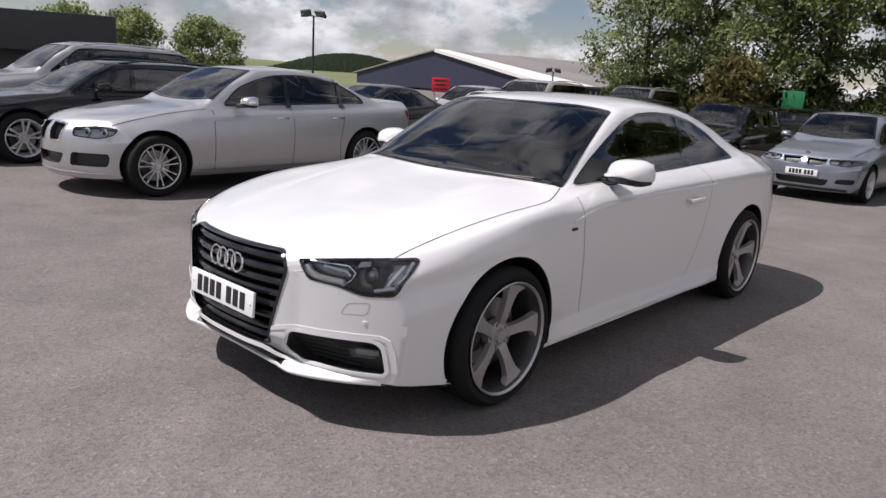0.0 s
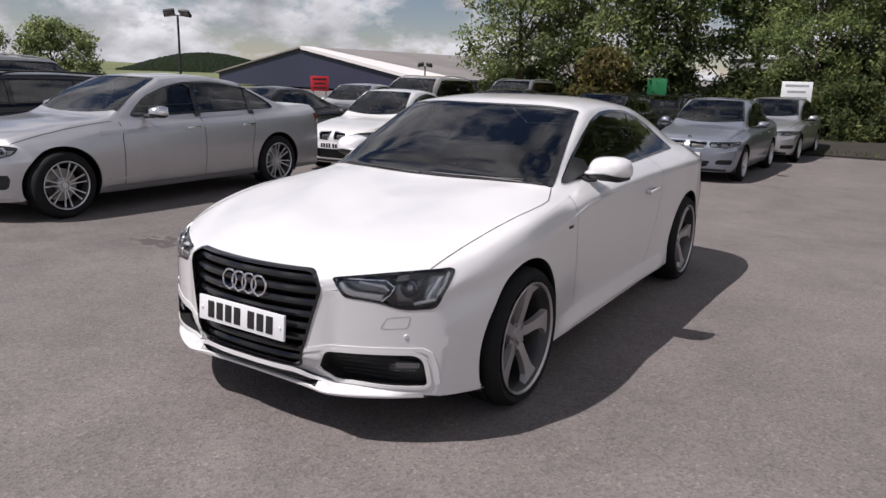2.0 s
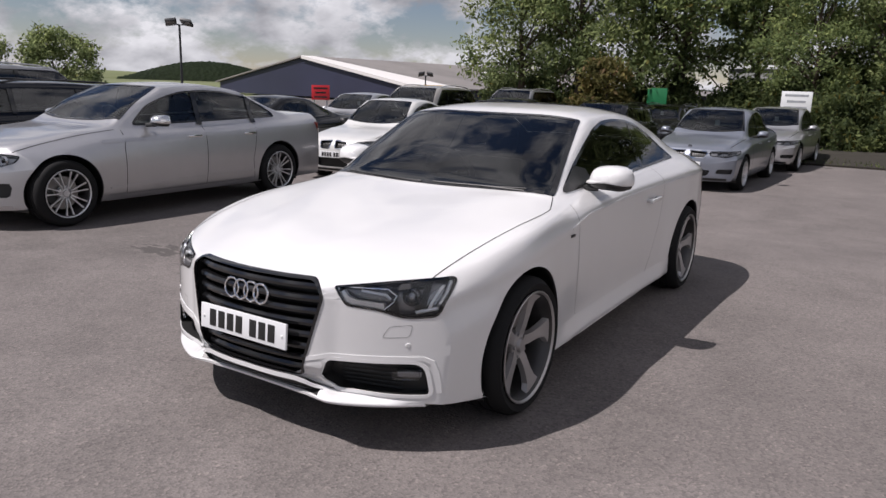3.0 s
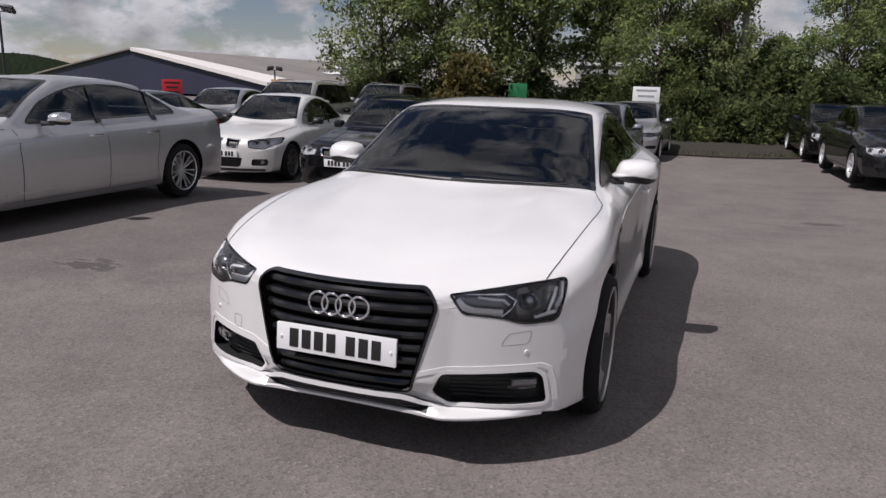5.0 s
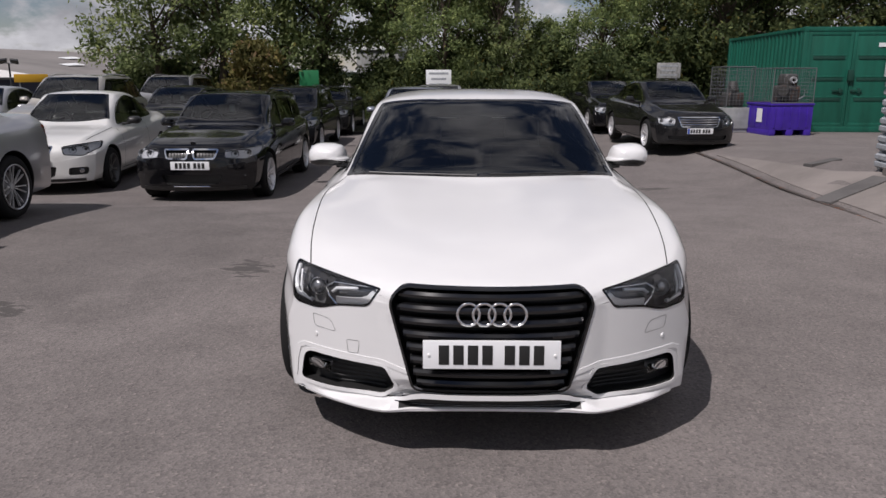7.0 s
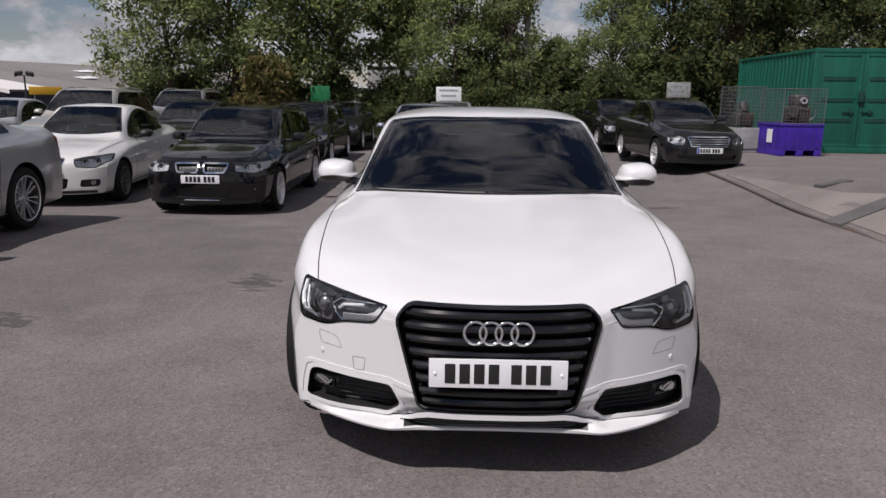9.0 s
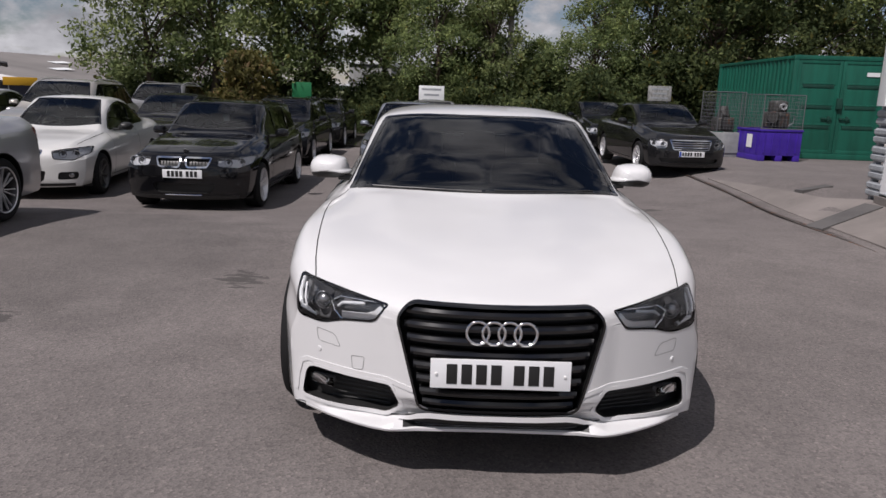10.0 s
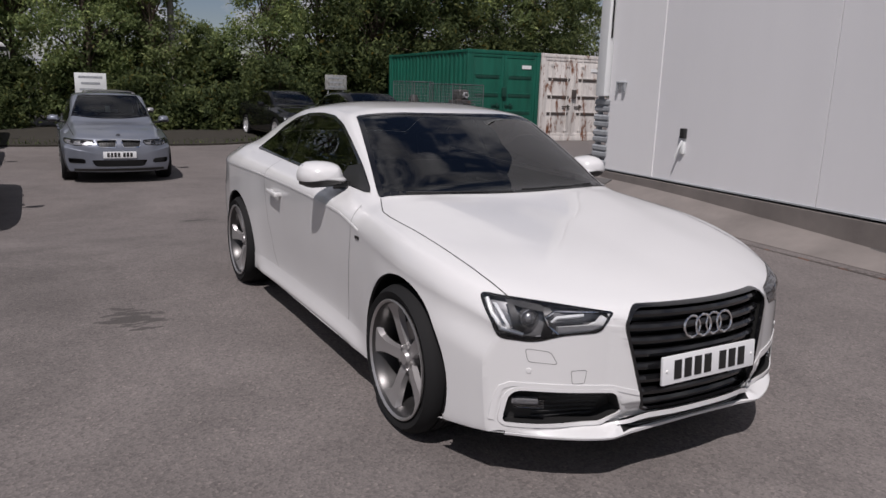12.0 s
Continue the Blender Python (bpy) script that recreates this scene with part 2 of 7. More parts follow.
M = dict(
    white=paint("white_paint", (0.685, 0.685, 0.685), 0.0, 0.3, 0.03, (0.02, 0.09)),
    white_old=paint("cream_white_paint", (0.60, 0.60, 0.585), 0.0, 0.35, 0.08),
    silver=paint("silver_metallic", (0.53, 0.525, 0.535), 0.78, 0.36, 0.1, (0.03, 0.12)),
    silver_dark=paint("dark_silver_metallic", (0.30, 0.30, 0.31), 0.6, 0.38, 0.1),
    blue_silver=paint("blue_silver_metallic", (0.23, 0.25, 0.295), 0.55, 0.36, 0.1),
    champagne=paint("champagne_silver", (0.42, 0.40, 0.36), 0.5, 0.4, 0.1),
    black=paint("black_paint", (0.005, 0.005, 0.006), 0.0, 0.5, 0.2, (0.03, 0.12)),
    black_soft=paint("charcoal_metallic", (0.012, 0.012, 0.013), 0.0, 0.4, 0.2, (0.03, 0.12)),
    rubber=mat("tyre_rubber", (0.016, 0.016, 0.0165), 0.75, spec=0.12),
    trim=mat("black_plastic", (0.019, 0.019, 0.019), 0.42),
    gloss_black=mat("gloss_black_trim", (0.008, 0.008, 0.009), 0.12, 0, 0.5),
    seam=mat("panel_gap", (0.012, 0.012, 0.012), 0.9),
    seam_soft=mat("shallow_gap", (0.21, 0.21, 0.21), 0.8),
    cabin=mat("dark_cabin_trim", (0.038, 0.038, 0.040), 1.0, spec=0.05),
    seat=mat("black_leather", (0.055, 0.055, 0.057), 0.6),
    glass=glass("tinted_window_glass", (0.20, 0.22, 0.22), 1.0, 1.85),
    glass_clear=glass("window_glass", (0.60, 0.67, 0.65)),
    lamp_glass=glass("headlight_lens", (0.96, 0.965, 0.97), 1.0, 1.42),
    chrome=mat("chrome", (0.82, 0.82, 0.83), 0.07, 1.0),
    chrome_soft=mat("brushed_alloy_cap", (0.78, 0.78, 0.79), 0.24, 1.0),
    alloy=mat("bright_alloy", (0.66, 0.66, 0.67), 0.30, 0.6),
    titan=mat("titanium_grey_alloy", (0.37, 0.36, 0.36), 0.36, 0.6),
    titan_dark=mat("dark_grey_alloy", (0.11, 0.11, 0.11), 0.4, 0.5),
    rim_edge=mat("machined_rim_edge", (0.45, 0.44, 0.44), 0.35, 0.8),
    barrel=mat("inner_barrel", (0.07, 0.068, 0.068), 0.35, 0.7),
    disc=mat("brake_disc_steel", (0.30, 0.29, 0.28), 0.4, 0.9),
    mirror=mat("mirror_glass", (0.9, 0.9, 0.9), 0.02, 1.0),
    plate=mat("white_plate", (0.72, 0.73, 0.74), 0.4),
    plate_y=mat("blue_plate_band", (0.02, 0.06, 0.35), 0.4),
    ink=mat("black_print", (0.012, 0.012, 0.012), 0.5),
    lamp_dark=mat("lamp_housing", (0.03, 0.03, 0.032), 0.3),
    lamp_mid=mat("lamp_inner", (0.27, 0.27, 0.28), 0.26, 0.5),
    lamp_bright=mat("silvered_lamp_bowl", (0.62, 0.63, 0.65), 0.22, 0.75),
    lamp_pale=mat("pale_lamp_lining", (0.55, 0.56, 0.58), 0.3, 0.25),
    lamp_grey=mat("lamp_reflector", (0.35, 0.35, 0.36), 0.22, 0.8),
    drl=mat("light_guide", (0.90, 0.91, 0.92), 0.2, 0.35),
    tail=mat("red_lamp_lens", (0.25, 0.01, 0.012), 0.15, 0, 0.6),
    paper=mat("white_paper", (0.75, 0.75, 0.74), 0.7),
    asphalt=asphalt_mat(),
)

# ---- mesh helpers ----
from mathutils.bvhtree import BVHTree
from mathutils.geometry import delaunay_2d_cdt


def mesh_ob(name, bm, material, parent=None, label="", smooth=35):
    """Links a bmesh as one mesh object; smooth: degrees past which an edge stays sharp (0: flat)."""
    me = bpy.data.meshes.new(name)
    bm.to_mesh(me)
    bm.free()
    if material:
        me.materials.append(material)
    if smooth:
        me.shade_smooth()
        me.set_sharp_from_angle(angle=radians(smooth))
    ob = new(name, me)
    if parent:
        ob.parent = parent
    if label:
        ob["label"] = label
    return ob


def part(name, bm, material, parent, label="", smooth=35):
    return mesh_ob(name, bm, material, parent, label, smooth)


def thing(name, label, category, group="", m=None, kind=""):
    e = new(name)
    e.empty_display_size = 0.2
    if m is not None:
        e.matrix_basis = m
    return tagged(e, label, category, group, kind)


def pydata(name, verts, faces, material, parent=None, label="", smooth=0):
    me = bpy.data.meshes.new(name)
    me.from_pydata(verts, [], faces)
    me.materials.append(material)
    if smooth:
        me.shade_smooth()
        me.set_sharp_from_angle(angle=radians(smooth))
    ob = new(name, me)
    if parent:
        ob.parent = parent
    if label:
        ob["label"] = label
    return ob


def add_box(bm, lo, hi, bevel=0.0, m=None, seg=2):
    v = []
    for x in (lo[0], hi[0]):
        for y in (lo[1], hi[1]):
            for z in (lo[2], hi[2]):
                v.append(bm.verts.new((x, y, z)))
    fs = [bm.faces.new([v[i] for i in q]) for q in ((0, 1, 3, 2), (4, 6, 7, 5), (0, 4, 5, 1), (2, 3, 7, 6), (0, 2, 6, 4), (1, 5, 7, 3))]
    geom = v
    if bevel:
        es = list({e for f in fs for e in f.edges})
        r = bmesh.ops.bevel(bm, geom=es, offset=bevel, segments=seg, profile=0.6, affect="EDGES", clamp_overlap=True)
        geom = list({w for f in r["faces"] for w in f.verts} | {w for w in v if w.is_valid})
    if m is not None:
        bmesh.ops.transform(bm, matrix=m, verts=geom)
    return bm


def box(lo, hi, bevel=0.0, m=None, seg=2):
    return add_box(bmesh.new(), lo, hi, bevel, m, seg)


def add_tube(bm, pts, radii, n=8, cap=True):
    """A tube along points, with a radius at each."""
    pts = [Vector(p) for p in pts]
    if isinstance(radii, (int, float)):
        radii = [radii] * len(pts)
    rings, up = [], Vector((0, 0, 1))
    for i, (p, r) in enumerate(zip(pts, radii)):
        d = (pts[min(i + 1, len(pts) - 1)] - pts[max(i - 1, 0)]).normalized()
        a = d.cross(up if abs(d.z) < 0.9 else Vector((1, 0, 0))).normalized()
        b = d.cross(a)
        rings.append([bm.verts.new(p + r * (math.cos(t) * a + math.sin(t) * b)) for t in (2 * math.pi * k / n for k in range(n))])
    for q, s in zip(rings, rings[1:]):
        for k in range(n):
            bm.faces.new((q[k], q[(k + 1) % n], s[(k + 1) % n], s[k]))
    if cap:
        bm.faces.new(rings[0][::-1])
        bm.faces.new(rings[-1])
    return bm


def tube(pts, radii, n=8, cap=True):
    return add_tube(bmesh.new(), pts, radii, n, cap)


def lathe(profile, n=48, close=False):
    """Turns (radius, x) pairs about the x axis."""
    bm = bmesh.new()
    rings = []
    for k in range(n):
        t = 2 * math.pi * k / n
        rings.append([bm.verts.new((x, r * math.cos(t), r * math.sin(t))) for r, x in profile])
    m = len(profile)
    for k in range(n):
        a, b = rings[k], rings[(k + 1) % n]
        for i in range(m if close else m - 1):
            j = (i + 1) % m
            bm.faces.new((a[i], a[j], b[j], b[i]))
    bmesh.ops.remove_doubles(bm, verts=bm.verts, dist=1e-5)
    bmesh.ops.recalc_face_normals(bm, faces=bm.faces)
    return bm


def torus(R, r, n=40, m=10, at=None):
    bm = bmesh.new()
    g = [[bm.verts.new(((R + r * math.cos(b)) * math.cos(a), r * math.sin(b), (R + r * math.cos(b)) * math.sin(a))) for b in (2 * math.pi * j / m for j in range(m))] for a in (2 * math.pi * i / n for i in range(n))]
    for i in range(n):
        for j in range(m):
            bm.faces.new((g[i][j], g[(i + 1) % n][j], g[(i + 1) % n][(j + 1) % m], g[i][(j + 1) % m]))
    if at is not None:
        bmesh.ops.transform(bm, matrix=at, verts=bm.verts)
    bmesh.ops.recalc_face_normals(bm, faces=bm.faces)
    return bm


def pchip(xs, ys, q):
    """Monotone cubic through (xs, ys); ys may hold several columns."""
    xs, ys, q = np.asarray(xs, float), np.asarray(ys, float), np.asarray(q, float)
    if ys.ndim == 1:
        return pchip(xs, ys[:, None], q)[:, 0]
    h = np.diff(xs)
    d = np.diff(ys, axis=0) / h[:, None]
    t = np.zeros_like(ys)
    t[0], t[-1] = d[0], d[-1]
    for i in range(1, len(xs) - 1):
        w1, w2 = 2 * h[i] + h[i - 1], h[i] + 2 * h[i - 1]
        same = d[i - 1] * d[i] > 0
        with np.errstate(divide="ignore", invalid="ignore"):
            v = (w1 + w2) / (w1 / d[i - 1] + w2 / d[i])
        t[i] = np.where(same, v, 0.0)
    k = np.clip(np.searchsorted(xs, q, side="right") - 1, 0, len(h) - 1)
    s = ((q - xs[k]) / h[k])[:, None]
    hk = h[k][:, None]
    return (ys[k] * (1 + 2 * s) * (1 - s) ** 2 + t[k] * hk * s * (1 - s) ** 2 + ys[k + 1] * s * s * (3 - 2 * s) + t[k + 1] * hk * s * s * (s - 1))


def inside(poly, x, y):
    hit, j = False, len(poly) - 1
    for i in range(len(poly)):
        (xi, yi), (xj, yj) = poly[i], poly[j]
        if (yi > y) != (yj > y) and x < (xj - xi) * (y - yi) / (yj - yi) + xi:
            hit = not hit
        j = i
    return hit


def nearest_on(poly, x, y):
    best, at = 1e9, (x, y)
    for (ax, ay), (bx, by) in zip(poly, poly[1:] + poly[:1]):
        dx, dy = bx - ax, by - ay
        s = max(0, min(1, ((x - ax) * dx + (y - ay) * dy) / (dx * dx + dy * dy + 1e-12)))
        px, py = ax + s * dx, ay + s * dy
        d = (px - x) ** 2 + (py - y) ** 2
        if d < best:
            best, at = d, (px, py)
    return at


def rounded(poly, r, n=5):
    """The polygon with its corners rounded; r one radius, or one for each corner."""
    out, m = [], len(poly)
    rs = [r] * m if isinstance(r, (int, float)) else r
    for i in range(m):
        p, a, b = Vector(poly[i]), Vector(poly[i - 1]), Vector(poly[(i + 1) % m])
        u, v = a - p, b - p
        k = min(rs[i], u.length * 0.48, v.length * 0.48)
        if k < 1e-4:
            out.append(tuple(p))
            continue
        s, e = p + u.normalized() * k, p + v.normalized() * k
        for j in range(n + 1):
            t = j / n
            out.append(tuple(s * (1 - t) ** 2 + p * 2 * t * (1 - t) + e * t * t))
    return out


def dense(poly, step, closed=True):
    out = []
    ends = poly[1:] + (poly[:1] if closed else [])
    for (ax, ay), (bx, by) in zip(poly, ends):
        n = max(1, int(math.hypot(bx - ax, by - ay) / step))
        out += [(ax + (bx - ax) * k / n, ay + (by - ay) * k / n) for k in range(n)]
    return out if closed else out + [poly[-1]]


def inset(poly, d):
    """Moves a polygon inwards by d."""
    area = sum(a[0] * b[1] - b[0] * a[1] for a, b in zip(poly, poly[1:] + poly[:1]))
    sg, out, m = (1 if area > 0 else -1), [], len(poly)
    for i in range(m):
        p, a, b = Vector(poly[i]), Vector(poly[i - 1]), Vector(poly[(i + 1) % m])
        n1 = Vector((-(p - a).y, (p - a).x)).normalized() * sg
        n2 = Vector((-(b - p).y, (b - p).x)).normalized() * sg
        n = n1 + n2
        n = n / max(0.35, n.length_squared / 2) if n.length > 1e-6 else n1
        out.append(tuple(p + n * d))
    return out


class Skin:
    """A body surface that outlines can be laid on. Views: front (x, z), rear (x, z), left and right side (y, z), top (x, y)."""
    WAYS = dict(front=(0, 1, 0), rear=(0, -1, 0), left=(-1, 0, 0), right=(1, 0, 0), top=(0, 0, -1))

    def __init__(self, bm):
        self.tree = BVHTree.FromBMesh(bm)

    def lift(self, view, u, v, off=0.0, deep=0.0):
        w = Vector(self.WAYS[view])
        p = Vector((u, 0, v)) if view in ("front", "rear") else Vector((0, u, v)) if view in ("left", "right") else Vector((u, v, 0))
        at, n, _, _ = self.tree.ray_cast(p - w * 8, w)
        if at is None:
            at, n, _, _ = self.tree.find_nearest(p - w * 1.0)
        if n.dot(w) > 0:
            n = -n
        return at + n * off + w * deep

    def flat(self, view, p):
        return (p.x, p.z) if view in ("front", "rear") else (p.y, p.z) if view in ("left", "right") else (p.x, p.y)

    def patch(self, view, poly, off=0.003, step=0.05, deep=0.0, wall=False, thick=0.0):
        """A sheet on the surface within an outline. deep: sunk along the view; wall: with walls up to the surface."""
        poly = dense(poly, step)
        us, vs = [p[0] for p in poly], [p[1] for p in poly]
        pts = [Vector(p) for p in poly]
        n = len(pts)
        inner = inset(poly, step * 0.45)
        for a in np.arange(min(us) + step / 2, max(us), step):
            for b in np.arange(min(vs) + step / 2, max(vs), step):
                if inside(inner, a, b):
                    pts.append(Vector((a, b)))
        vv, _, ff, _, _, _ = delaunay_2d_cdt(pts, [(i, (i + 1) % n) for i in range(n)], [], 1, 1e-6)
        bm = bmesh.new()
        ws = [bm.verts.new(self.lift(view, p.x, p.y, off, deep)) for p in vv]
        for f in ff:
            bm.faces.new([ws[i] for i in f])
        way = Vector(self.WAYS[view])
        bm.normal_update()
        if sum((f.normal * f.calc_area() for f in bm.faces), Vector()).dot(way) > 0:
            bmesh.ops.reverse_faces(bm, faces=bm.faces)
        if wall or thick:
            rim = [e for e in bm.edges if e.is_boundary]
            r = bmesh.ops.extrude_edge_only(bm, edges=rim)
            for w in r["geom"]:
                if isinstance(w, bmesh.types.BMVert):
                    w.co -= way * (deep + off) if wall else -way * thick
        return bm

    def ribbon(self, view, line, width, off=0.0015, closed=True, step=0.04, depth=0.0, side=None):
        """A strip on the surface along a line, from it inwards (closed) or to both sides of it (open)."""
        line = dense(line, step, closed)
        if closed:
            a, b = line, inset(line, width)
        else:
            a, b, m = [], [], len(line)
            for i, p in enumerate(line):
                d = Vector(line[min(i + 1, m - 1)]) - Vector(line[max(i - 1, 0)])
                nn = Vector((-d.y, d.x)).normalized() * width / 2
                a.append((p[0] + nn.x, p[1] + nn.y)); b.append((p[0] - nn.x, p[1] - nn.y))
        bm = bmesh.new()
        va = [bm.verts.new(self.lift(view, *p, off)) for p in a]
        vb = [bm.verts.new(self.lift(view, *p, off)) for p in b]
        m = len(a)
        fs = [bm.faces.new((va[i], va[(i + 1) % m], vb[(i + 1) % m], vb[i])) for i in range(m if closed else m - 1)]
        way = Vector(self.WAYS[view])
        bm.normal_update()
        if sum((f.normal * f.calc_area() for f in bm.faces), Vector()).dot(way) > 0:
            bmesh.ops.reverse_faces(bm, faces=bm.faces)
        if depth:
            rim = [e for e in bm.edges if e.is_boundary]
            r = bmesh.ops.extrude_edge_only(bm, edges=rim)
            for w in r["geom"]:
                if isinstance(w, bmesh.types.BMVert):
                    w.co += way * depth
        return bm

    def carve(self, bm, view, poly, test):
        """Takes the faces within an outline out of bm, and draws the rim of the hole onto the outline."""
        flat = {v: self.flat(view, v.co) for v in bm.verts if test(v.co)}
        gone = []
        for f in bm.faces:
            if all(v in flat for v in f.verts):
                k = len(f.verts)
                if inside(poly, sum(flat[v][0] for v in f.verts) / k, sum(flat[v][1] for v in f.verts) / k):
                    gone.append(f)
        rim = {v for f in gone for v in f.verts}
        bmesh.ops.delete(bm, geom=gone, context="FACES")
        for v in rim:
            if v.is_valid and v.link_faces:
                v.co = self.lift(view, *nearest_on(poly, *flat[v]))

# ---- car building ----
SEG = (5, 5, 9, 4, 6, 5, 5, 6)      # steps between the nine points of a half section


def loft_body(keys, table, nose, ny=120, plan=(0.5, 2.3, 1.0), tail=(0.35, 2.5, 0.8), seg=SEG, cap=20, bulge=0.0):
    """A closed body shell. keys: stations along y; table: nine (x, z) points of the half section at each, from the middle of the
    top over roof edge, waist and flank to the middle of the floor. plan, tail: how the ends sweep back (amount, power, reach)."""
    y0, y1 = keys[0], keys[-1]
    s = np.linspace(0, 1, ny)
    ys = y0 + (y1 - y0) * (s + 0.10 * np.sin(2 * np.pi * s) * -1)      # denser at both ends
    cols = pchip(keys, np.array(table, float).reshape(len(keys), -1), ys).reshape(ny, len(seg) + 1, 2)

    def swept(x, z, y):
        f = max(0.0, min(1.0, (y0 + plan[2] - y) / plan[2]))
        r = max(0.0, min(1.0, (y - (y1 - tail[2])) / tail[2]))
        pw = plan[1] + (0.5 - 1.2 * (z - 0.3)) * 0.4
        return y + plan[0] * abs(x) ** pw * f ** 1.3 - tail[0] * abs(x) ** tail[1] * r ** 1.3 + nose(x, z) * f ** 6

    bm = bmesh.new()
    rows = []
    for i, y in enumerate(ys):
        P = cols[i]
        chord = np.r_[0, np.cumsum(np.hypot(*np.diff(P, axis=0).T) + 1e-4)]
        q = np.concatenate([np.linspace(chord[k], chord[k + 1], n, endpoint=False) for k, n in enumerate(seg)] + [[chord[-1]]])
        half = pchip(chord, P, q)
        half[0, 0] = half[-1, 0] = 0.0
        full = [(x, z) for x, z in half] + [(-x, z) for x, z in half[-2:0:-1]]
        rows.append((full, [bm.verts.new((x, swept(x, z, y), z)) for x, z in full]))
    n = len(rows[0][1])
    for (_, a), (_, b) in zip(rows, rows[1:]):
        for k in range(n):
            bm.faces.new((a[k], a[(k + 1) % n], b[(k + 1) % n], b[k]))
    for full, ring in (rows[0], rows[-1]):
        y = y0 if ring is rows[0][1] else y1
        zc = 0.5 * (max(z for _, z in full) + min(z for _, z in full))
        prev = ring
        for m in range(1, cap):
            k = 1 - m / cap
            out = math.copysign(bulge * (1 - k ** 5), y - 0.5 * (y0 + y1))
            cur = [bm.verts.new((x * k, swept(x * k, zc + (z - zc) * k, y) + out, zc + (z - zc) * k)) for x, z in full]
            for j in range(n):
                bm.faces.new((prev[j], prev[(j + 1) % n], cur[(j + 1) % n], cur[j]))
            prev = cur
        c = bm.verts.new((0, swept(0, zc, y) + math.copysign(bulge, y - 0.5 * (y0 + y1)), zc))
        for j in range(n):
            bm.faces.new((prev[j], prev[(j + 1) % n], c))
    bmesh.ops.recalc_face_normals(bm, faces=bm.faces)
    return bm


def section_table(d):
    """Stations and half sections of a parked car from its main sizes."""
    fo, wb, ro, hw, h = d["fo"], d["wb"], d["ro"], d["hw"], d["h"]
    cy, cz = d["cowl"]
    rf, rr = d["roof_f"], d["roof_r"]
    dy, dz = d["deck"]
    nz, tz = d["nose"], d["tail"]
    y1 = wb + ro
    top = [(-fo, nz - 0.07), (-fo + 0.05, nz - 0.015), (-fo + 0.15, nz + 0.03), (cy * 0.5 - fo * 0.25, nz + (cz - nz) * 0.72), (cy - 0.03, cz)]
    n = 5
    for k in range(1, n):
        t = k / n
        top.append((cy + (rf - cy) * t, cz + (h - 0.03 - cz) * (t + 0.10 * math.sin(math.pi * t))))
    top += [(rf, h - 0.025), (0.5 * (rf + rr), h), (rr, h - d.get("drop", 0.045))]
    for k in range(1, n):
        t = k / n
        top.append((rr + (dy - rr) * t, h - d.get("drop", 0.045) + (dz - h + d.get("drop", 0.045)) * (t + 0.13 * math.sin(math.pi * t) * (1 - t * 0.6) - 0.05 * math.sin(2 * math.pi * t))))
    top += [(dy, dz)]
    if y1 - 0.1 > dy + 0.12:
        top += [(y1 - 0.08, tz)]
    top += [(y1, min(tz, dz) - 0.06)]
    ky = sorted({y for y, _ in top} | {0.0, wb})
    tz_ = dict(zip(ky, np.interp(ky, [p[0] for p in top], [p[1] for p in top])))
    out = []
    for y in ky:
        z0 = tz_[y]
        belt = np.interp(y, [-fo, cy, dy, y1], [nz - 0.05, d["belt"] - 0.03, d["belt"] + d.get("wedge", 0.04), min(dz, tz) - 0.05])
        belt = min(belt, z0 - 0.025)
        c = max(0.0, min(1.0, (z0 - belt) / (h - d["belt"])))
        k = np.interp(y, [-fo, -fo + 0.5, 0, wb, y1 - 0.5, y1], [0.925, 0.985, 1, 1, 0.985, 0.92])
        w = hw * k
        x2, z2 = w - 0.24 + (d["roofw"] - (hw - 0.24)) * c ** 0.8, z0 - 0.008 - 0.032 * c
        out.append([(0, z0), (0.45 * x2, z0 - 0.004 * (1 + c)), (x2, z2), (w - 0.145 + 0.03 * c, belt), (w - 0.035, belt - 0.085), (w, 0.60), (w - 0.015, 0.38), (w - 0.07, d.get("sill", 0.21)), (0, d.get("sill", 0.21) - 0.02)])
    return ky, out


def arch_cut(bm, skin, yc, zc, r):
    """Opens the wheel arches on both flanks."""
    def near(v):
        return abs(v.x) > 0.52 and math.hypot(v.y - yc, v.z - zc) < r
    ins = {v: near(v.co) for v in bm.verts}
    bmesh.ops.delete(bm, geom=[f for f in bm.faces if all(ins[v] for v in f.verts)], context="FACES")
    for v, i in ins.items():
        if i and v.is_valid and v.link_faces:
            a = math.atan2(v.co.z - zc, v.co.y - yc)
            y, z = yc + r * math.cos(a), zc + r * math.sin(a)
            if v.co.z > 0.24:
                p = skin.lift("left" if v.co.x > 0 else "right", y, z)
                if abs(p.x) > 0.5:
                    v.co = p


def arch_liner(skin, yc, zc, r, side, lip=0.0):
    """A black wheel housing from the edge of the arch inwards, with an outer skirt."""
    bm = bmesh.new()
    rows = []
    for k in range(37):
        a = radians(-24 + 228 * k / 36)
        y, z = yc + r * math.cos(a), zc + r * math.sin(a)
        x = abs(skin.lift("left" if side > 0 else "right", y, max(z, 0.25)).x)
        rows.append([bm.verts.new((side * q, yc + (r + e) * math.cos(a), zc + (r + e) * math.sin(a))) for q, e in ((x - 0.002, 0.0), (x - 0.012, -0.004), (x - 0.03, 0.006), (0.50, 0.03))])
    for a, b in zip(rows, rows[1:]):
        for i in range(3):
            bm.faces.new((a[i], a[i + 1], b[i + 1], b[i]))
    c = bm.verts.new((side * 0.50, yc, zc))
    for a, b in zip(rows, rows[1:]):
        bm.faces.new((a[3], b[3], c))
    bmesh.ops.recalc_face_normals(bm, faces=bm.faces)
    return bm


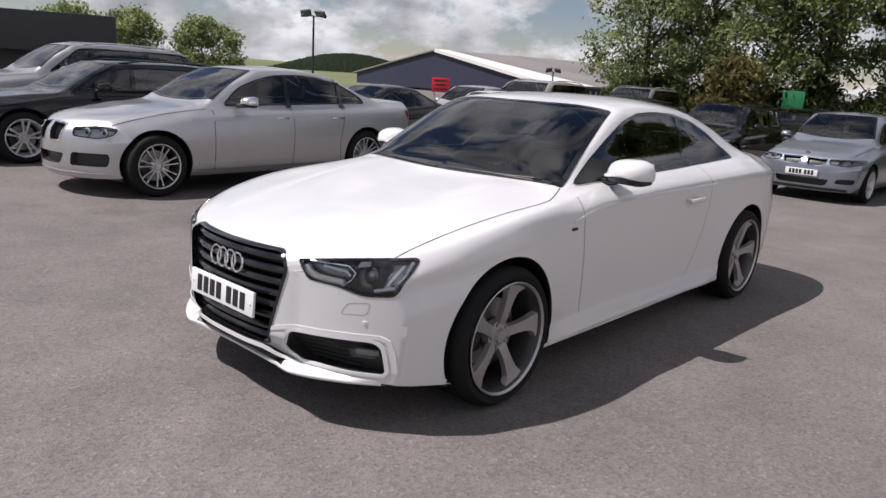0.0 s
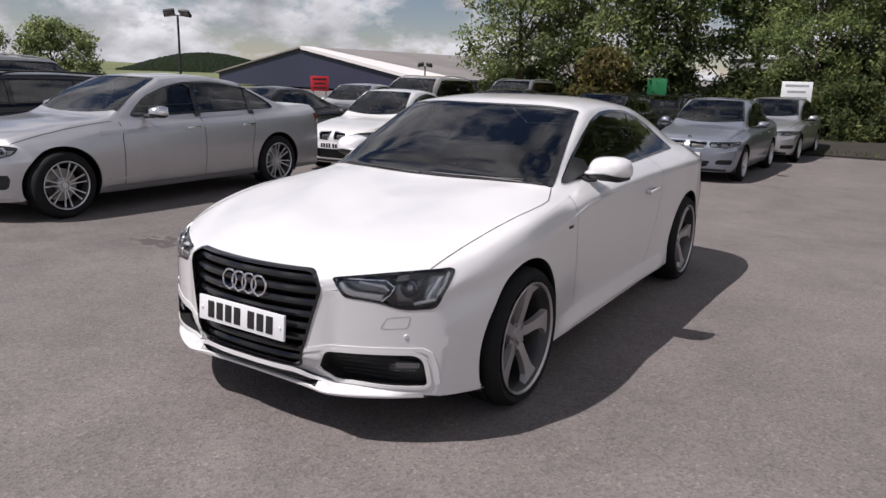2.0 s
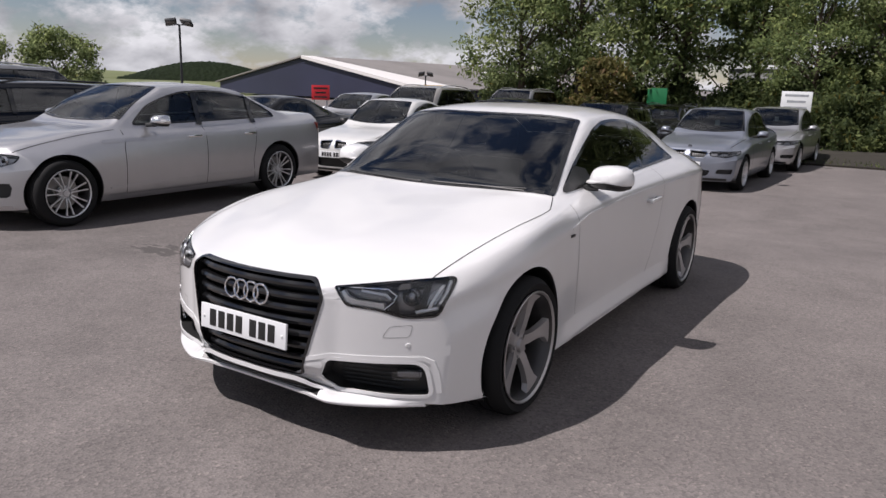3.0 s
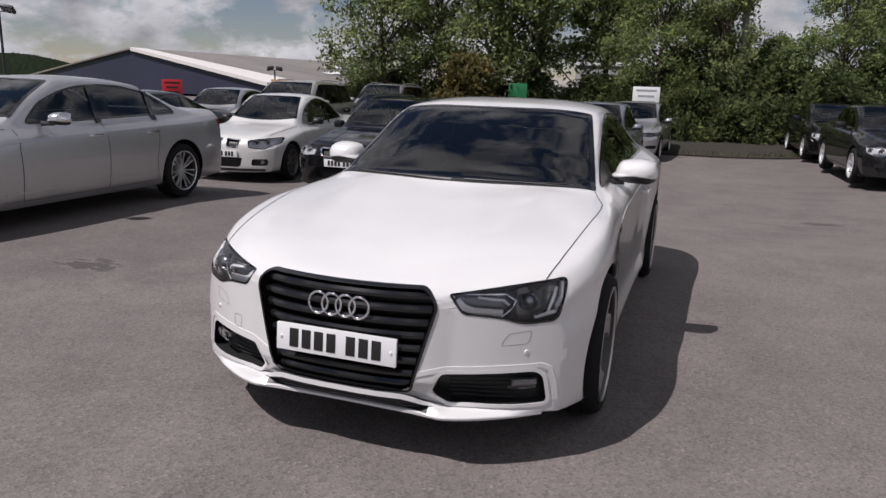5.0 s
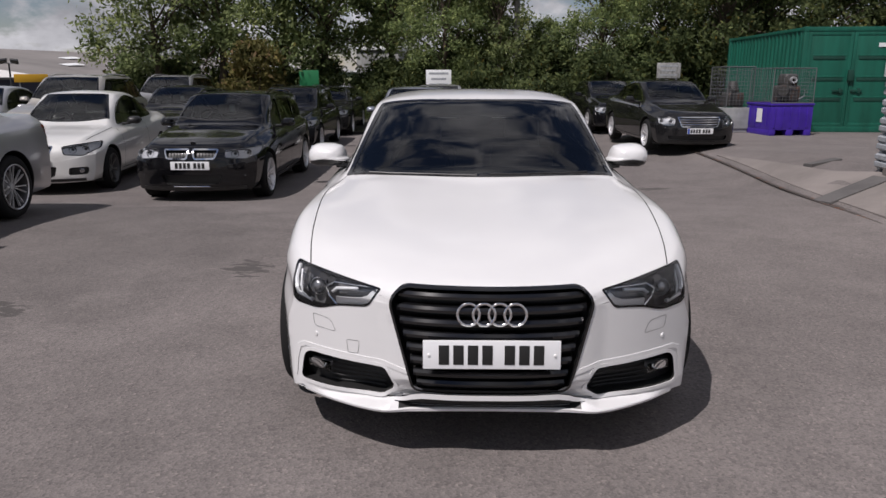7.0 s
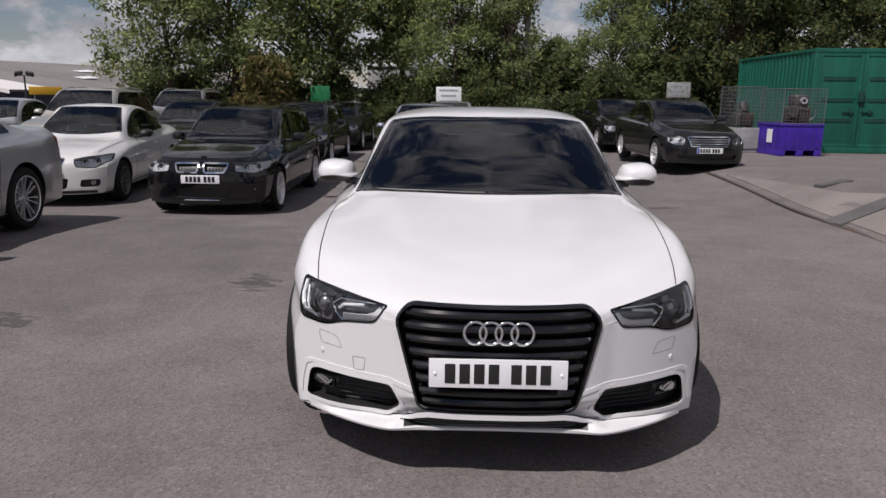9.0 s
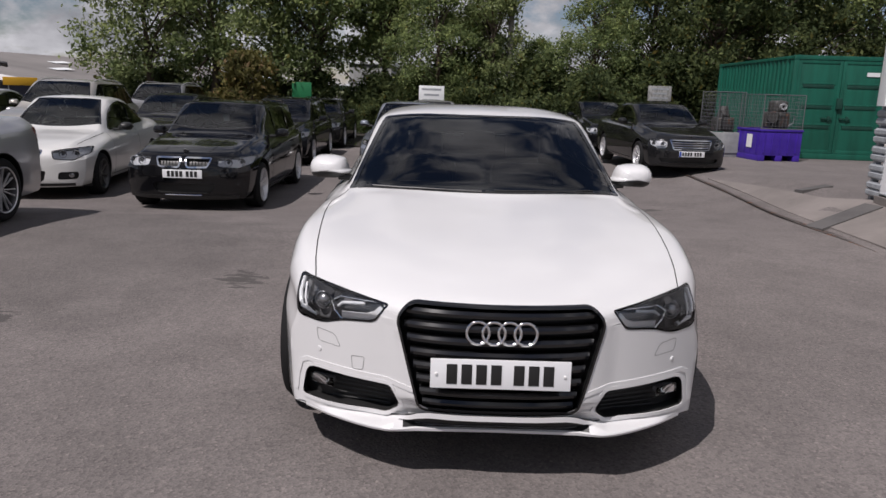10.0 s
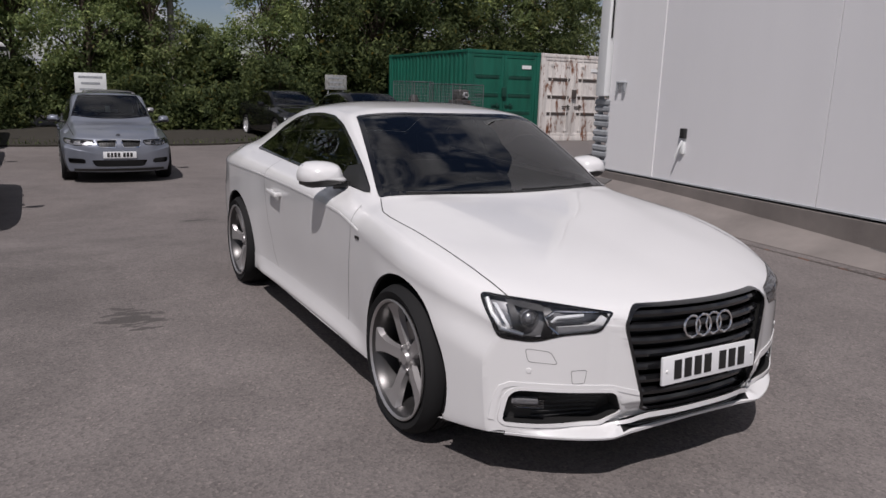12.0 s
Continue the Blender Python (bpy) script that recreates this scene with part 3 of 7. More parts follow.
def tyre_bm(R, rim, w):
    p = [(rim - 0.012, -w / 2 + 0.02), (rim + 0.004, -w / 2 + 0.004), (rim + 0.02, -w / 2 - 0.004), ((R + rim) / 2 + 0.006, -w / 2 - 0.010), (R - 0.022, -w / 2 - 0.002), (R - 0.008, -w / 2 + 0.014), (R, -w / 2 + 0.035)]
    for g in (-0.055, 0.0, 0.055):
        p += [(R, g - 0.006), (R - 0.007, g - 0.005), (R - 0.007, g + 0.005), (R, g + 0.006)]
    p += [(r, -x) for r, x in reversed(p[:7])]
    return lathe(p, 56)


def rim_barrel(r, w):
    f = w / 2
    return lathe([(r - 0.012, f - 0.006), (r + 0.003, f + 0.002), (r + 0.006, f + 0.008), (r + 0.001, f + 0.011), (r - 0.006, f + 0.004), (r - 0.014, f - 0.012), (r - 0.03, f - 0.05), (r - 0.036, -f + 0.03), (r - 0.01, -f + 0.005)], 64)


def spoke_bm(outline, z_out, z_in, dish, wide):
    """One spoke: outline of (radius, from degrees, to degrees), extruded inwards with a chamfered face."""
    bm = bmesh.new()
    top, low = [], []
    n = len(outline)
    for i, (r, a0, a1) in enumerate(outline):
        x = z_in + (z_out - z_in) * (i / (n - 1)) ** dish
        for lst, dx, k in ((top, 0.0, 0.82), (low, -wide, 1.0)):
            am, ah = 0.5 * (a0 + a1), 0.5 * (a1 - a0) * k
            lst.append([bm.verts.new((x + dx * (0.35 if lst is low and False else 1), r * math.cos(radians(a)), r * math.sin(radians(a)))) for a in (am - ah, am, am + ah)])
    for i in range(n - 1):
        for a, b in ((0, 1), (1, 2)):
            bm.faces.new((top[i][a], top[i][b], top[i + 1][b], top[i + 1][a]))
        bm.faces.new((top[i][0], low[i][0], low[i + 1][0], top[i + 1][0]))
        bm.faces.new((top[i][2], low[i][2], low[i + 1][2], top[i + 1][2]))
    bm.faces.new((top[-1][0], top[-1][1], top[-1][2], low[-1][2], low[-1][0]))
    bmesh.ops.recalc_face_normals(bm, faces=bm.faces)
    return bm


def merge(*bms):
    out = bmesh.new()
    for b in bms:
        me = bpy.data.meshes.new("tmp")
        b.to_mesh(me)
        b.free()
        out.from_mesh(me)
        bpy.data.meshes.remove(me)
    return out


def turned(bm, m):
    bmesh.ops.transform(bm, matrix=m, verts=bm.verts)
    return bm


WHEELS = {}


def wheel(parent, at, side, R, rim, style, width=0.235):
    """A wheel under a car; side +1: its face looks to +x. Alike wheels share their meshes."""
    key = (R, rim, style, width)
    if key not in WHEELS:
        f = width / 2
        if style == "blade":
            shape = [(0.055, -32, 32), (0.085, -22, 20), (0.125, -15, 12.5), (0.175, -13, 10), (0.215, -14, 10), (rim - 0.030, -18, 11), (rim - 0.010, -24, 13)]
            spokes = [turned(spoke_bm(shape, f - 0.012, f - 0.052, 0.8, 0.026), Matrix.Rotation(radians(72 * k + 8), 4, "X")) for k in range(5)]
            body, lip = M["titan"], M["barrel"]
        elif style == "multi":
            spokes = []
            for k in range(14):
                shape = [(0.05, -9, 9), (0.09, -4.2, 4.2), (0.16, -2.1, 2.1), (rim - 0.012, -2.5, 2.5)]
                spokes.append(turned(spoke_bm(shape, f - 0.012, f - 0.035, 0.8, 0.018), Matrix.Rotation(radians(180 / 7 * k + (3.5 if k % 2 else -3.5)), 4, "X")))
            body, lip = M["alloy"], M["barrel"]
        elif style == "five":
            spokes = []
            for k in range(5):
                for o in (-11, 11):
                    shape = [(0.05, -14, 14), (0.10, -6.5, 6.5), (0.17, -4.6, 4.6), (rim - 0.012, -5.0, 5.0)]
                    spokes.append(turned(spoke_bm(shape, f - 0.012, f - 0.04, 0.8, 0.02), Matrix.Rotation(radians(72 * k + o), 4, "X")))
            body, lip = M["alloy"], M["alloy"]
        else:
            spokes = []
            for k in range(7):
                shape = [(0.05, -16, 16), (0.10, -8.5, 8.5), (0.17, -5.6, 5.6), (rim - 0.012, -7, 7)]
                spokes.append(turned(spoke_bm(shape, f - 0.012, f - 0.04, 0.8, 0.02), Matrix.Rotation(radians(51.43 * k), 4, "X")))
            body, lip = (M["titan_dark"], M["titan_dark"]) if style == "dark" else (M["alloy"], M["alloy"])
        hub = lathe([(0.0, f - 0.036), (0.030, f - 0.036), (0.033, f - 0.042), (0.036, f - 0.050), (0.072, f - 0.056), (0.078, f - 0.09), (0.0, f - 0.09)], 30)
        bolts = [lathe([(0, f - 0.044), (0.008, f - 0.044), (0.010, f - 0.06)], 10) for _ in range(5)]
        for k, b in enumerate(bolts):
            turned(b, Matrix.Rotation(radians(72 * k + 36), 4, "X") @ Matrix.Translation((0, 0.056, 0)))
        disc = lathe([(0.07, f - 0.105), (0.168, f - 0.105), (0.168, f - 0.135), (0.07, f - 0.135)], 40)
        cal = box((f - 0.155, -0.175, -0.06), (f - 0.088, -0.085, 0.10), 0.012)
        WHEELS[key] = [("tyre", tyre_bm(R, rim, width), M["rubber"], ""), ("rim", merge(*spokes, hub, *bolts), body, ""), ("rim_barrel", rim_barrel(rim, width), lip, ""), ("rim_lip", lathe([(rim - 0.008, f + 0.002), (rim - 0.004, f + 0.007), (rim + 0.001, f + 0.011), (rim + 0.0055, f + 0.009), (rim + 0.005, f + 0.002)], 64), {"blade": M["rim_edge"], "dark": M["titan_dark"]}.get(style, M["alloy"]), ""),
                       ("brake_disc", disc, M["disc"], ""), ("brake_caliper", cal, M["trim"], "")]
        made = []
        for name, bm, material, _ in WHEELS[key]:
            me = bpy.data.meshes.new(name)
            bm.to_mesh(me); bm.free()
            me.materials.append(material)
            me.shade_smooth(); me.set_sharp_from_angle(angle=radians(35))
            made.append((name, me))
        WHEELS[key] = made
    turn = (0 if side > 0 else 180)
    w = new("wheel", WHEELS[key][0][1])
    w.name = "wheel"
    w.parent = parent
    spin = random.Random(str(at)).uniform(0, 72) if style != "blade" else (0 if side > 0 else 30)
    w.matrix_basis = Matrix.Translation(at) @ Matrix.Rotation(radians(turn), 4, "Z") @ Matrix.Rotation(radians(spin), 4, "X")
    for name, me in WHEELS[key][1:]:
        o = new(name, me)
        o.parent = w
    return w


def mirror_copy(bm):
    b = bm.copy()
    bmesh.ops.scale(b, vec=(-1, 1, 1), verts=b.verts)
    bmesh.ops.reverse_faces(b, faces=b.faces)
    return b


def pair(name, bm, material, parent, label=""):
    """A part and its mirror image on the other flank."""
    b = mirror_copy(bm)
    return part(name, bm, material, parent, label), part(name, b, material, parent, label)


def lining(bm, low=0.55, deep=0.02):
    """The dark inside of the cabin: the shell's upper faces moved inwards."""
    b = bm.copy()
    bmesh.ops.delete(b, geom=[f for f in b.faces if f.calc_center_median().z < low], context="FACES")
    b.normal_update()
    moved = {v: v.co - v.normal * deep for v in b.verts}
    for v, co in moved.items():
        v.co = co
    bmesh.ops.reverse_faces(b, faces=b.faces)
    return b


def ellipsoid(c, r, n=20, m=12, power=1.0):
    bm = bmesh.new()
    bmesh.ops.create_uvsphere(bm, u_segments=n, v_segments=m, radius=1)
    for v in bm.verts:
        v.co = Vector([c[i] + r[i] * math.copysign(abs(v.co[i]) ** power, v.co[i]) for i in range(3)])
    return bm


def clip_y(poly, low, high):
    """The part of a (y, z) outline between the lines y = low(z) and y = high(z)."""
    for side, line in ((1, low), (-1, high)):
        out = []
        for p, q in zip(poly, list(poly[1:]) + [poly[0]]):
            dp, dq = side * (p[0] - line(p[1])), side * (q[0] - line(q[1]))
            if dp >= 0:
                out.append(tuple(p))
            if dp * dq < 0:
                t = dp / (dp - dq)
                out.append((p[0] + (q[0] - p[0]) * t, p[1] + (q[1] - p[1]) * t))
        poly = [v for k, v in enumerate(out) if k == 0 or math.dist(v, out[k - 1]) > 2e-3]
        if len(poly) < 3:
            return []
    return poly


MIRROR_TOP = [(-1.0, -0.44), (-0.96, -0.24), (-0.84, -0.12), (-0.78, 0.34), (-0.62, 0.78), (-0.30, 0.94), (0.20, 1.0), (0.56, 0.94), (0.84, 0.68), (0.97, 0.25), (1.0, -0.15), (0.95, -0.50), (-0.86, -0.50)]
MIRROR_FOOT = [(-0.84, -0.50), (0.93, -0.50), (0.86, -0.74), (0.56, -0.94), (-0.30, -0.88), (-0.74, -0.68)]


def mirror_hull(outline, at, w, dp, hh, side, crease):
    """A shell from its outline (outwards, up), rounded towards the front and flat at the back."""
    ring = dense(rounded(outline, crease, 3), 0.12)
    cu, cv = 0.08, -0.12
    bm = bmesh.new()
    rows = []
    for t in (0.0, 0.03, 0.09, 0.19, 0.34, 0.55, 0.78, 0.96, 1.0):
        k = max(0.02, (1 - (1 - min(t, 0.96) / 0.96) ** 2.6) ** (1 / 2.6)) * (0.95 if t == 1.0 else 1.0)
        row = []
        for u, v in ring:
            a, b = cu + (u - cu) * k, cv + (v - cv) * k
            row.append(bm.verts.new((at[0] + side * a * w / 2, at[1] + dp * (t - 0.55) + 0.10 * a * w / 2, at[2] + b * hh / 2)))
        rows.append(row)
    n = len(ring)
    for p, q in zip(rows, rows[1:]):
        for i in range(n):
            bm.faces.new((p[i], p[(i + 1) % n], q[(i + 1) % n], q[i]))
    bm.faces.new(rows[0])
    bm.faces.new(rows[-1])
    bmesh.ops.recalc_face_normals(bm, faces=bm.faces)
    return bm


def mirror_shell(root, at, size, side, paint_mat, cap_mat, stalk_to):
    """A door mirror: painted shell that narrows towards the door, dark lower edge, glass and stalk."""
    x, y, z = at
    w, dp, hh = size
    shell = part("mirror_shell", mirror_hull(MIRROR_TOP, at, w, dp, hh, side, [0.08, 0.1, 0.12, 0.2, 0.3, 0.3, 0.3, 0.3, 0.3, 0.3, 0.2, 0.06, 0.06]), paint_mat, root)
    part("mirror_base", mirror_hull(MIRROR_FOOT, (x, y, z - 0.002), w, dp * 0.97, hh, side, 0.08), cap_mat, shell)
    gl = box((-w * 0.26, 0, -hh * 0.22), (w * 0.42, 0.006, hh * 0.38), 0.002)
    for v in gl.verts:
        v.co.y += 0.10 * v.co.x * side
        if side < 0:
            v.co.x = -v.co.x
    if side < 0:
        bmesh.ops.reverse_faces(gl, faces=gl.faces)
        for v in gl.verts:
            v.co.y -= 0.20 * v.co.x * side
    part("mirror_glass", turned(gl, Matrix.Translation((x, y + dp * 0.455, z))), M["mirror"], shell)
    part("mirror_stalk", tube([(x - side * w * 0.20, y, z - hh * 0.38), (x - side * w * 0.48, y - 0.01, z - hh * 0.40), stalk_to], [0.020, 0.020, 0.026], 10), cap_mat, shell)
    return shell


def plate_bars(parent, c, w=0.52, h=0.111, tilt=0.0, glyphs=(1, 1, 1, 1, 0, 1, 1, 1), blue=False):
    """A number plate with its characters as plain bars; faces -y."""
    m = Matrix.Translation(c) @ Matrix.Rotation(radians(tilt), 4, "X")
    p = part("number_plate", box((-w / 2, -0.006, -h / 2), (w / 2, 0.006, h / 2), 0.003, m), M["plate"], parent, "white plate with black bars")
    k = h * 0.68
    cw, x = w * 0.094, -w * 0.385
    for i, g in enumerate(glyphs):
        if g:
            part("plate_bar", box((x, -0.0085, -k / 2), (x + cw * 0.80, -0.0055, k / 2), 0.001, m), M["ink"], p)
        x += cw * (1.12 if g else 0.6)
    if blue:
        part("plate_band", box((-w / 2 + 0.004, -0.0082, -h / 2 + 0.004), (-w / 2 + 0.045, -0.0055, h / 2 - 0.004), 0.0, m), M["plate_y"], p)
    return p


def seat_bm(x, y, z, w=0.48):
    b1 = box((x - w / 2, y - 0.26, z), (x + w / 2, y + 0.26, z + 0.16), 0.06)
    b2 = box((-w / 2, -0.06, 0), (w / 2, 0.07, 0.60), 0.055, Matrix.Translation((x, y + 0.27, z + 0.08)) @ Matrix.Rotation(radians(-17), 4, "X"))
    b3 = box((-0.13, -0.045, 0), (0.13, 0.045, 0.18), 0.04, Matrix.Translation((x, y + 0.46, z + 0.69)) @ Matrix.Rotation(radians(-14), 4, "X"))
    return merge(b1, b2, b3)


def cabin_fit(root, cowl, wid, seat_y, seat_z, seat_mat, dash_z, right_hand=True):
    """Dashboard, steering wheel and front seats."""
    cy = cowl
    part("dashboard", box((-wid, cy, dash_z - 0.28), (wid, cy + 0.55, dash_z), 0.08, seg=3), M["cabin"], root)
    sx = -0.37 if right_hand else 0.37
    part("steering_wheel", torus(0.185, 0.016, 36, 8, Matrix.Translation((sx, cy + 0.72, dash_z - 0.02)) @ Matrix.Rotation(radians(-62), 4, "X") @ Matrix.Rotation(radians(90), 4, "X")), M["cabin"], root)
    for x in (-0.37, 0.37):
        part("seat", seat_bm(x, seat_y, seat_z), seat_mat, root)
    part("rear_seat", merge(box((-0.62, seat_y + 0.75, seat_z), (0.62, seat_y + 1.15, seat_z + 0.2), 0.06), box((-0.62, -0.06, 0), (0.62, 0.08, 0.58), 0.06, Matrix.Translation((0, seat_y + 1.2, seat_z + 0.1)) @ Matrix.Rotation(radians(-22), 4, "X"))), seat_mat, root)
    part("rear_view_mirror", ellipsoid((0, cy + 0.78, dash_z + 0.27), (0.11, 0.02, 0.035), 14, 8, 0.7), M["cabin"], root)


def parked_car(d, place, label, category="car", group="parked cars"):
    """A parked car from its sizes d, at the pose place of its front axle's middle on the ground; its nose looks to -y."""
    root = thing("car", label, category, group, place)
    pm = M[d["paint"]]
    ky, tab = section_table(d)
    bm = loft_body(ky, tab, lambda x, z: 0.05 * max(0, z - 0.5) + d.get("chin", 0.0) * max(0, 0.45 - z), ny=d.get("ny", 96), plan=d.get("plan", (0.36, 2.6, 0.95)), bulge=0.05)
    skin = Skin(bm)
    hw, h, wb, fo, belt = d["hw"], d["h"], d["wb"], d["fo"], d["belt"]
    cy, cz = d["cowl"]
    rf, rr = d["roof_f"], d["roof_r"]
    dy, dz = d["deck"]
    R = d.get("R", 0.33)
    ra = R + 0.055
    arch_cut(bm, skin, 0.0, R, ra)
    arch_cut(bm, skin, wb, R, ra)
    wedge = d.get("wedge", 0.04)
    # windows
    ws = [(x, cy + 0.03 + 0.10 * (x / (hw - 0.2)) ** 2) for x in np.linspace(-(hw - 0.235), hw - 0.235, 9)]
    ws += [(x, rf - 0.06 + 0.04 * (x / d["roofw"]) ** 2) for x in np.linspace(d["roofw"] - 0.06, -(d["roofw"] - 0.06), 7)]
    ws = rounded(ws, 0.02, 2)
    skin.carve(bm, "top", ws, lambda c: c.z > belt - 0.1 and cy - 0.1 < c.y < rf + 0.1)
    part("windscreen", skin.patch("top", ws, 0.002, 0.09), M["glass_clear"], root)
    part("windscreen_seal", skin.ribbon("top", ws, 0.03, 0.0045), M["gloss_black"], root)
    if d["body"] in ("saloon", "coupe"):
        rw = [(x, rr + 0.07 - 0.03 * (x / 0.5) ** 2) for x in np.linspace(-(d["roofw"] - 0.08), d["roofw"] - 0.08, 7)]
        rw += [(x, dy - 0.05 - 0.06 * (x / 0.6) ** 2) for x in np.linspace(hw - 0.28, -(hw - 0.28), 7)]
        rw = rounded(rw, 0.03, 2)
        skin.carve(bm, "top", rw, lambda c: c.z > belt and rr - 0.1 < c.y < dy + 0.1)
        part("rear_window", skin.patch("top", rw, 0.002, 0.09), M["glass"], root)
    else:
        rw = rounded([(-(hw - 0.24), belt + 0.04), (hw - 0.24, belt + 0.04), (d["roofw"] - 0.08, h - 0.16), (-(d["roofw"] - 0.08), h - 0.16)], 0.06)
        skin.carve(bm, "rear", rw, lambda c: c.z > belt and c.y > rr)
        part("rear_window", skin.patch("rear", rw, 0.002, 0.09), M["glass"], root)
    b0, b1 = cy + 0.20, dy - (0.42 if d["body"] in ("saloon", "coupe") else 0.22)
    zb0, zb1 = belt + 0.022, belt + wedge + 0.03
    roof_z = h - 0.095
    top = [(rf + 0.02, roof_z - 0.02), (rf + 0.3, roof_z), (rr - 0.15, roof_z - 0.01)]
    if d["body"] in ("saloon", "coupe"):
        up = roof_z - zb1
        dlo = [(b0, zb0), (b1, zb1), (b1 - 0.02, zb1 + 0.06), (0.35 * rr + 0.65 * b1, zb1 + 0.48 * up), (0.75 * rr + 0.25 * b1, zb1 + 0.78 * up), (rr - 0.25, roof_z - 0.004), (0.5 * (rf + rr), roof_z + 0.012), (rf + 0.2, roof_z - 0.008), (rf - 0.04, roof_z - 0.06), (0.5 * (b0 + rf) - 0.03, zb0 + 0.56 * (roof_z - zb0))]
    else:
        dlo = [(b0, zb0), (b1 + 0.05, zb1), (rr + 0.05, roof_z - 0.03)] + top[::-1]
    dlo = rounded(dlo, 0.10, 4)
    split = [d["door"]] if d["body"] == "coupe" else [d["door"], d["door2"]]
    for view, sg in (("left", 1), ("right", -1)):
        skin.carve(bm, view, dlo, lambda c: c.z > belt - 0.03 and c.x * sg > 0.3)
        edges = [-9] + split + [99]
        for a, b in zip(edges, edges[1:]):
            keep = clip_y(dense(dlo, 0.06), lambda z: a + 0.02, lambda z: b - 0.02)
            if len(keep) < 4 or max(p[0] for p in keep) - min(p[0] for p in keep) < 0.08:
                continue
            part("side_window", skin.patch(view, keep, 0.0015, 0.10), M[d.get("rear_glass", "glass_clear") if a > 0.9 else "glass_clear"], root)
        part("window_trim", skin.ribbon(view, dlo, 0.02, 0.005), M[d.get("trim", "gloss_black")], root)
        for y in split:
            part("window_pillar", skin.ribbon(view, [(y, belt + 0.012), (y + 0.02, roof_z - 0.03)], d.get("pillar", 0.07), 0.013, False), M["gloss_black"], root)
        if d.get("bright"):
            part("belt_trim", skin.ribbon(view, [(b0 - 0.02, zb0 - 0.006), (b1 + 0.02, zb1 - 0.006)], 0.016, 0.011, False, depth=0.006), M["chrome"], root, "bright metal strip")
        if d.get("flank"):
            part("shoulder_crease", skin.ribbon(view, [(0.42, belt - 0.125), (1.6, belt - 0.105), (wb + 0.75, belt - 0.04)], 0.030, 0.007, False, depth=0.008), pm, root)
            part("sill_crease", skin.ribbon(view, [(R + 0.14, 0.350), (wb - R - 0.14, 0.375)], 0.022, 0.009, False, depth=0.01), pm, root)
            part("tail_lamp", skin.patch(view, rounded([(wb + 0.80, 0.960), (wb + 1.02, 0.945), (wb + 1.03, 0.80), (wb + 0.90, 0.79)], 0.03), 0.006, 0.03), M["tail"], root, "red lamp wrapping round the corner")
        # door gaps and handles
        dz0 = 0.27
        dfront = cy + 0.02
        lines = [[(dfront + 0.05, belt - 0.02), (dfront, belt - 0.2), (dfront, dz0)], [(split[0] + 0.02, belt), (split[0] + 0.0, dz0)]]
        if len(split) > 1:
            lines.append([(split[1], belt), (split[1] - 0.05, 0.75), (wb - R - 0.16, 0.52), (wb - R - 0.12, dz0)])
        lines.append([(dfront, dz0), ((split[1] - 0.25 if len(split) > 1 else split[0]), dz0)])
        for ln in lines:
            part("door_gap", skin.ribbon(view, ln, 0.008, 0.0015, False), M["seam"], root)
        for y in split[:2]:
            hy = y - 0.16
            p = skin.lift(view, hy, belt - 0.11)
            part("door_handle", turned(box((-0.014, -0.10, -0.014), (0.014, 0.10, 0.014), 0.008), Matrix.Translation(p + Vector((sg * 0.012, 0, 0)))), M[d.get("handle", d["paint"])], root)
        part("wheel_housing", arch_liner(skin, 0, R, ra, sg), M["trim"], root)
        part("wheel_housing", arch_liner(skin, wb, R, ra, sg), M["trim"], root)
        part("sill_trim", skin.ribbon(view, [(R + 0.12, 0.245), (wb - R - 0.12, 0.245)], 0.07, 0.004, False), M[d.get("sill_mat", "trim")], root)
        # lamps
        hl = d["lamp"] if sg > 0 else [(-x, z) for x, z in d["lamp"]]
        hl = rounded(hl, 0.03)
        skin.carve(bm, "front", hl, lambda c: c.y < 0.2 and c.x * sg > 0.1)
        lamp = part("headlight", skin.patch("front", hl, 0.0, 0.05, 0.024, True), M[d.get("lamp_in", "lamp_pale")], root)
        cx = sum(p[0] for p in d["lamp"]) / len(d["lamp"]) * sg
        cz_ = sum(p[1] for p in d["lamp"]) / len(d["lamp"])
        tall = max(p[1] for p in d["lamp"]) - min(p[1] for p in d["lamp"])
        part("lamp_border", skin.ribbon("front", hl, 0.012, 0.001), M["gloss_black"], lamp)
        brow = sorted((p for p in d["lamp"] if p[1] > cz_), key=lambda p: p[0])
        part("lamp_brow", skin.ribbon("front", [(sg * x, z - 0.022) for x, z in brow], 0.014, -0.012, False, 0.03), M["lamp_dark"], lamp)
        for ox in d.get("bowls", (-0.07, 0.08)):
            p = skin.lift("front", cx + ox * sg, cz_ - 0.008, 0, 0.012)
            r = min(0.052, tall * 0.36)
            m = Matrix.Translation(p) @ Matrix.Rotation(radians(-90 + sg * 14), 4, "Z")
            part("lamp_bowl", turned(lathe([(0.0, -0.030), (r * 0.5, -0.026), (r * 0.82, -0.010), (r * 0.92, 0.006), (r, 0.010), (r * 1.04, -0.02)], 24), m), M["lamp_bright"], lamp, "bright round reflector")
            part("lamp_eye", turned(lathe([(0.0, 0.006), (r * 0.34, 0.0), (r * 0.46, -0.018), (r * 0.46, -0.03)], 18), m), M["lamp_dark"], lamp)
        part("lens", skin.patch("front", hl, 0.0025, 0.05), M["lamp_glass"], lamp)
        # mirrors
        mz = belt + 0.085
        mirror_shell(root, (sg * (hw + 0.045), cy + 0.42, mz), (0.22, 0.15, 0.135), sg, M[d.get("mirror", d["paint"])], M["trim"], (sg * (hw - 0.13), cy + 0.40, belt + 0.03))
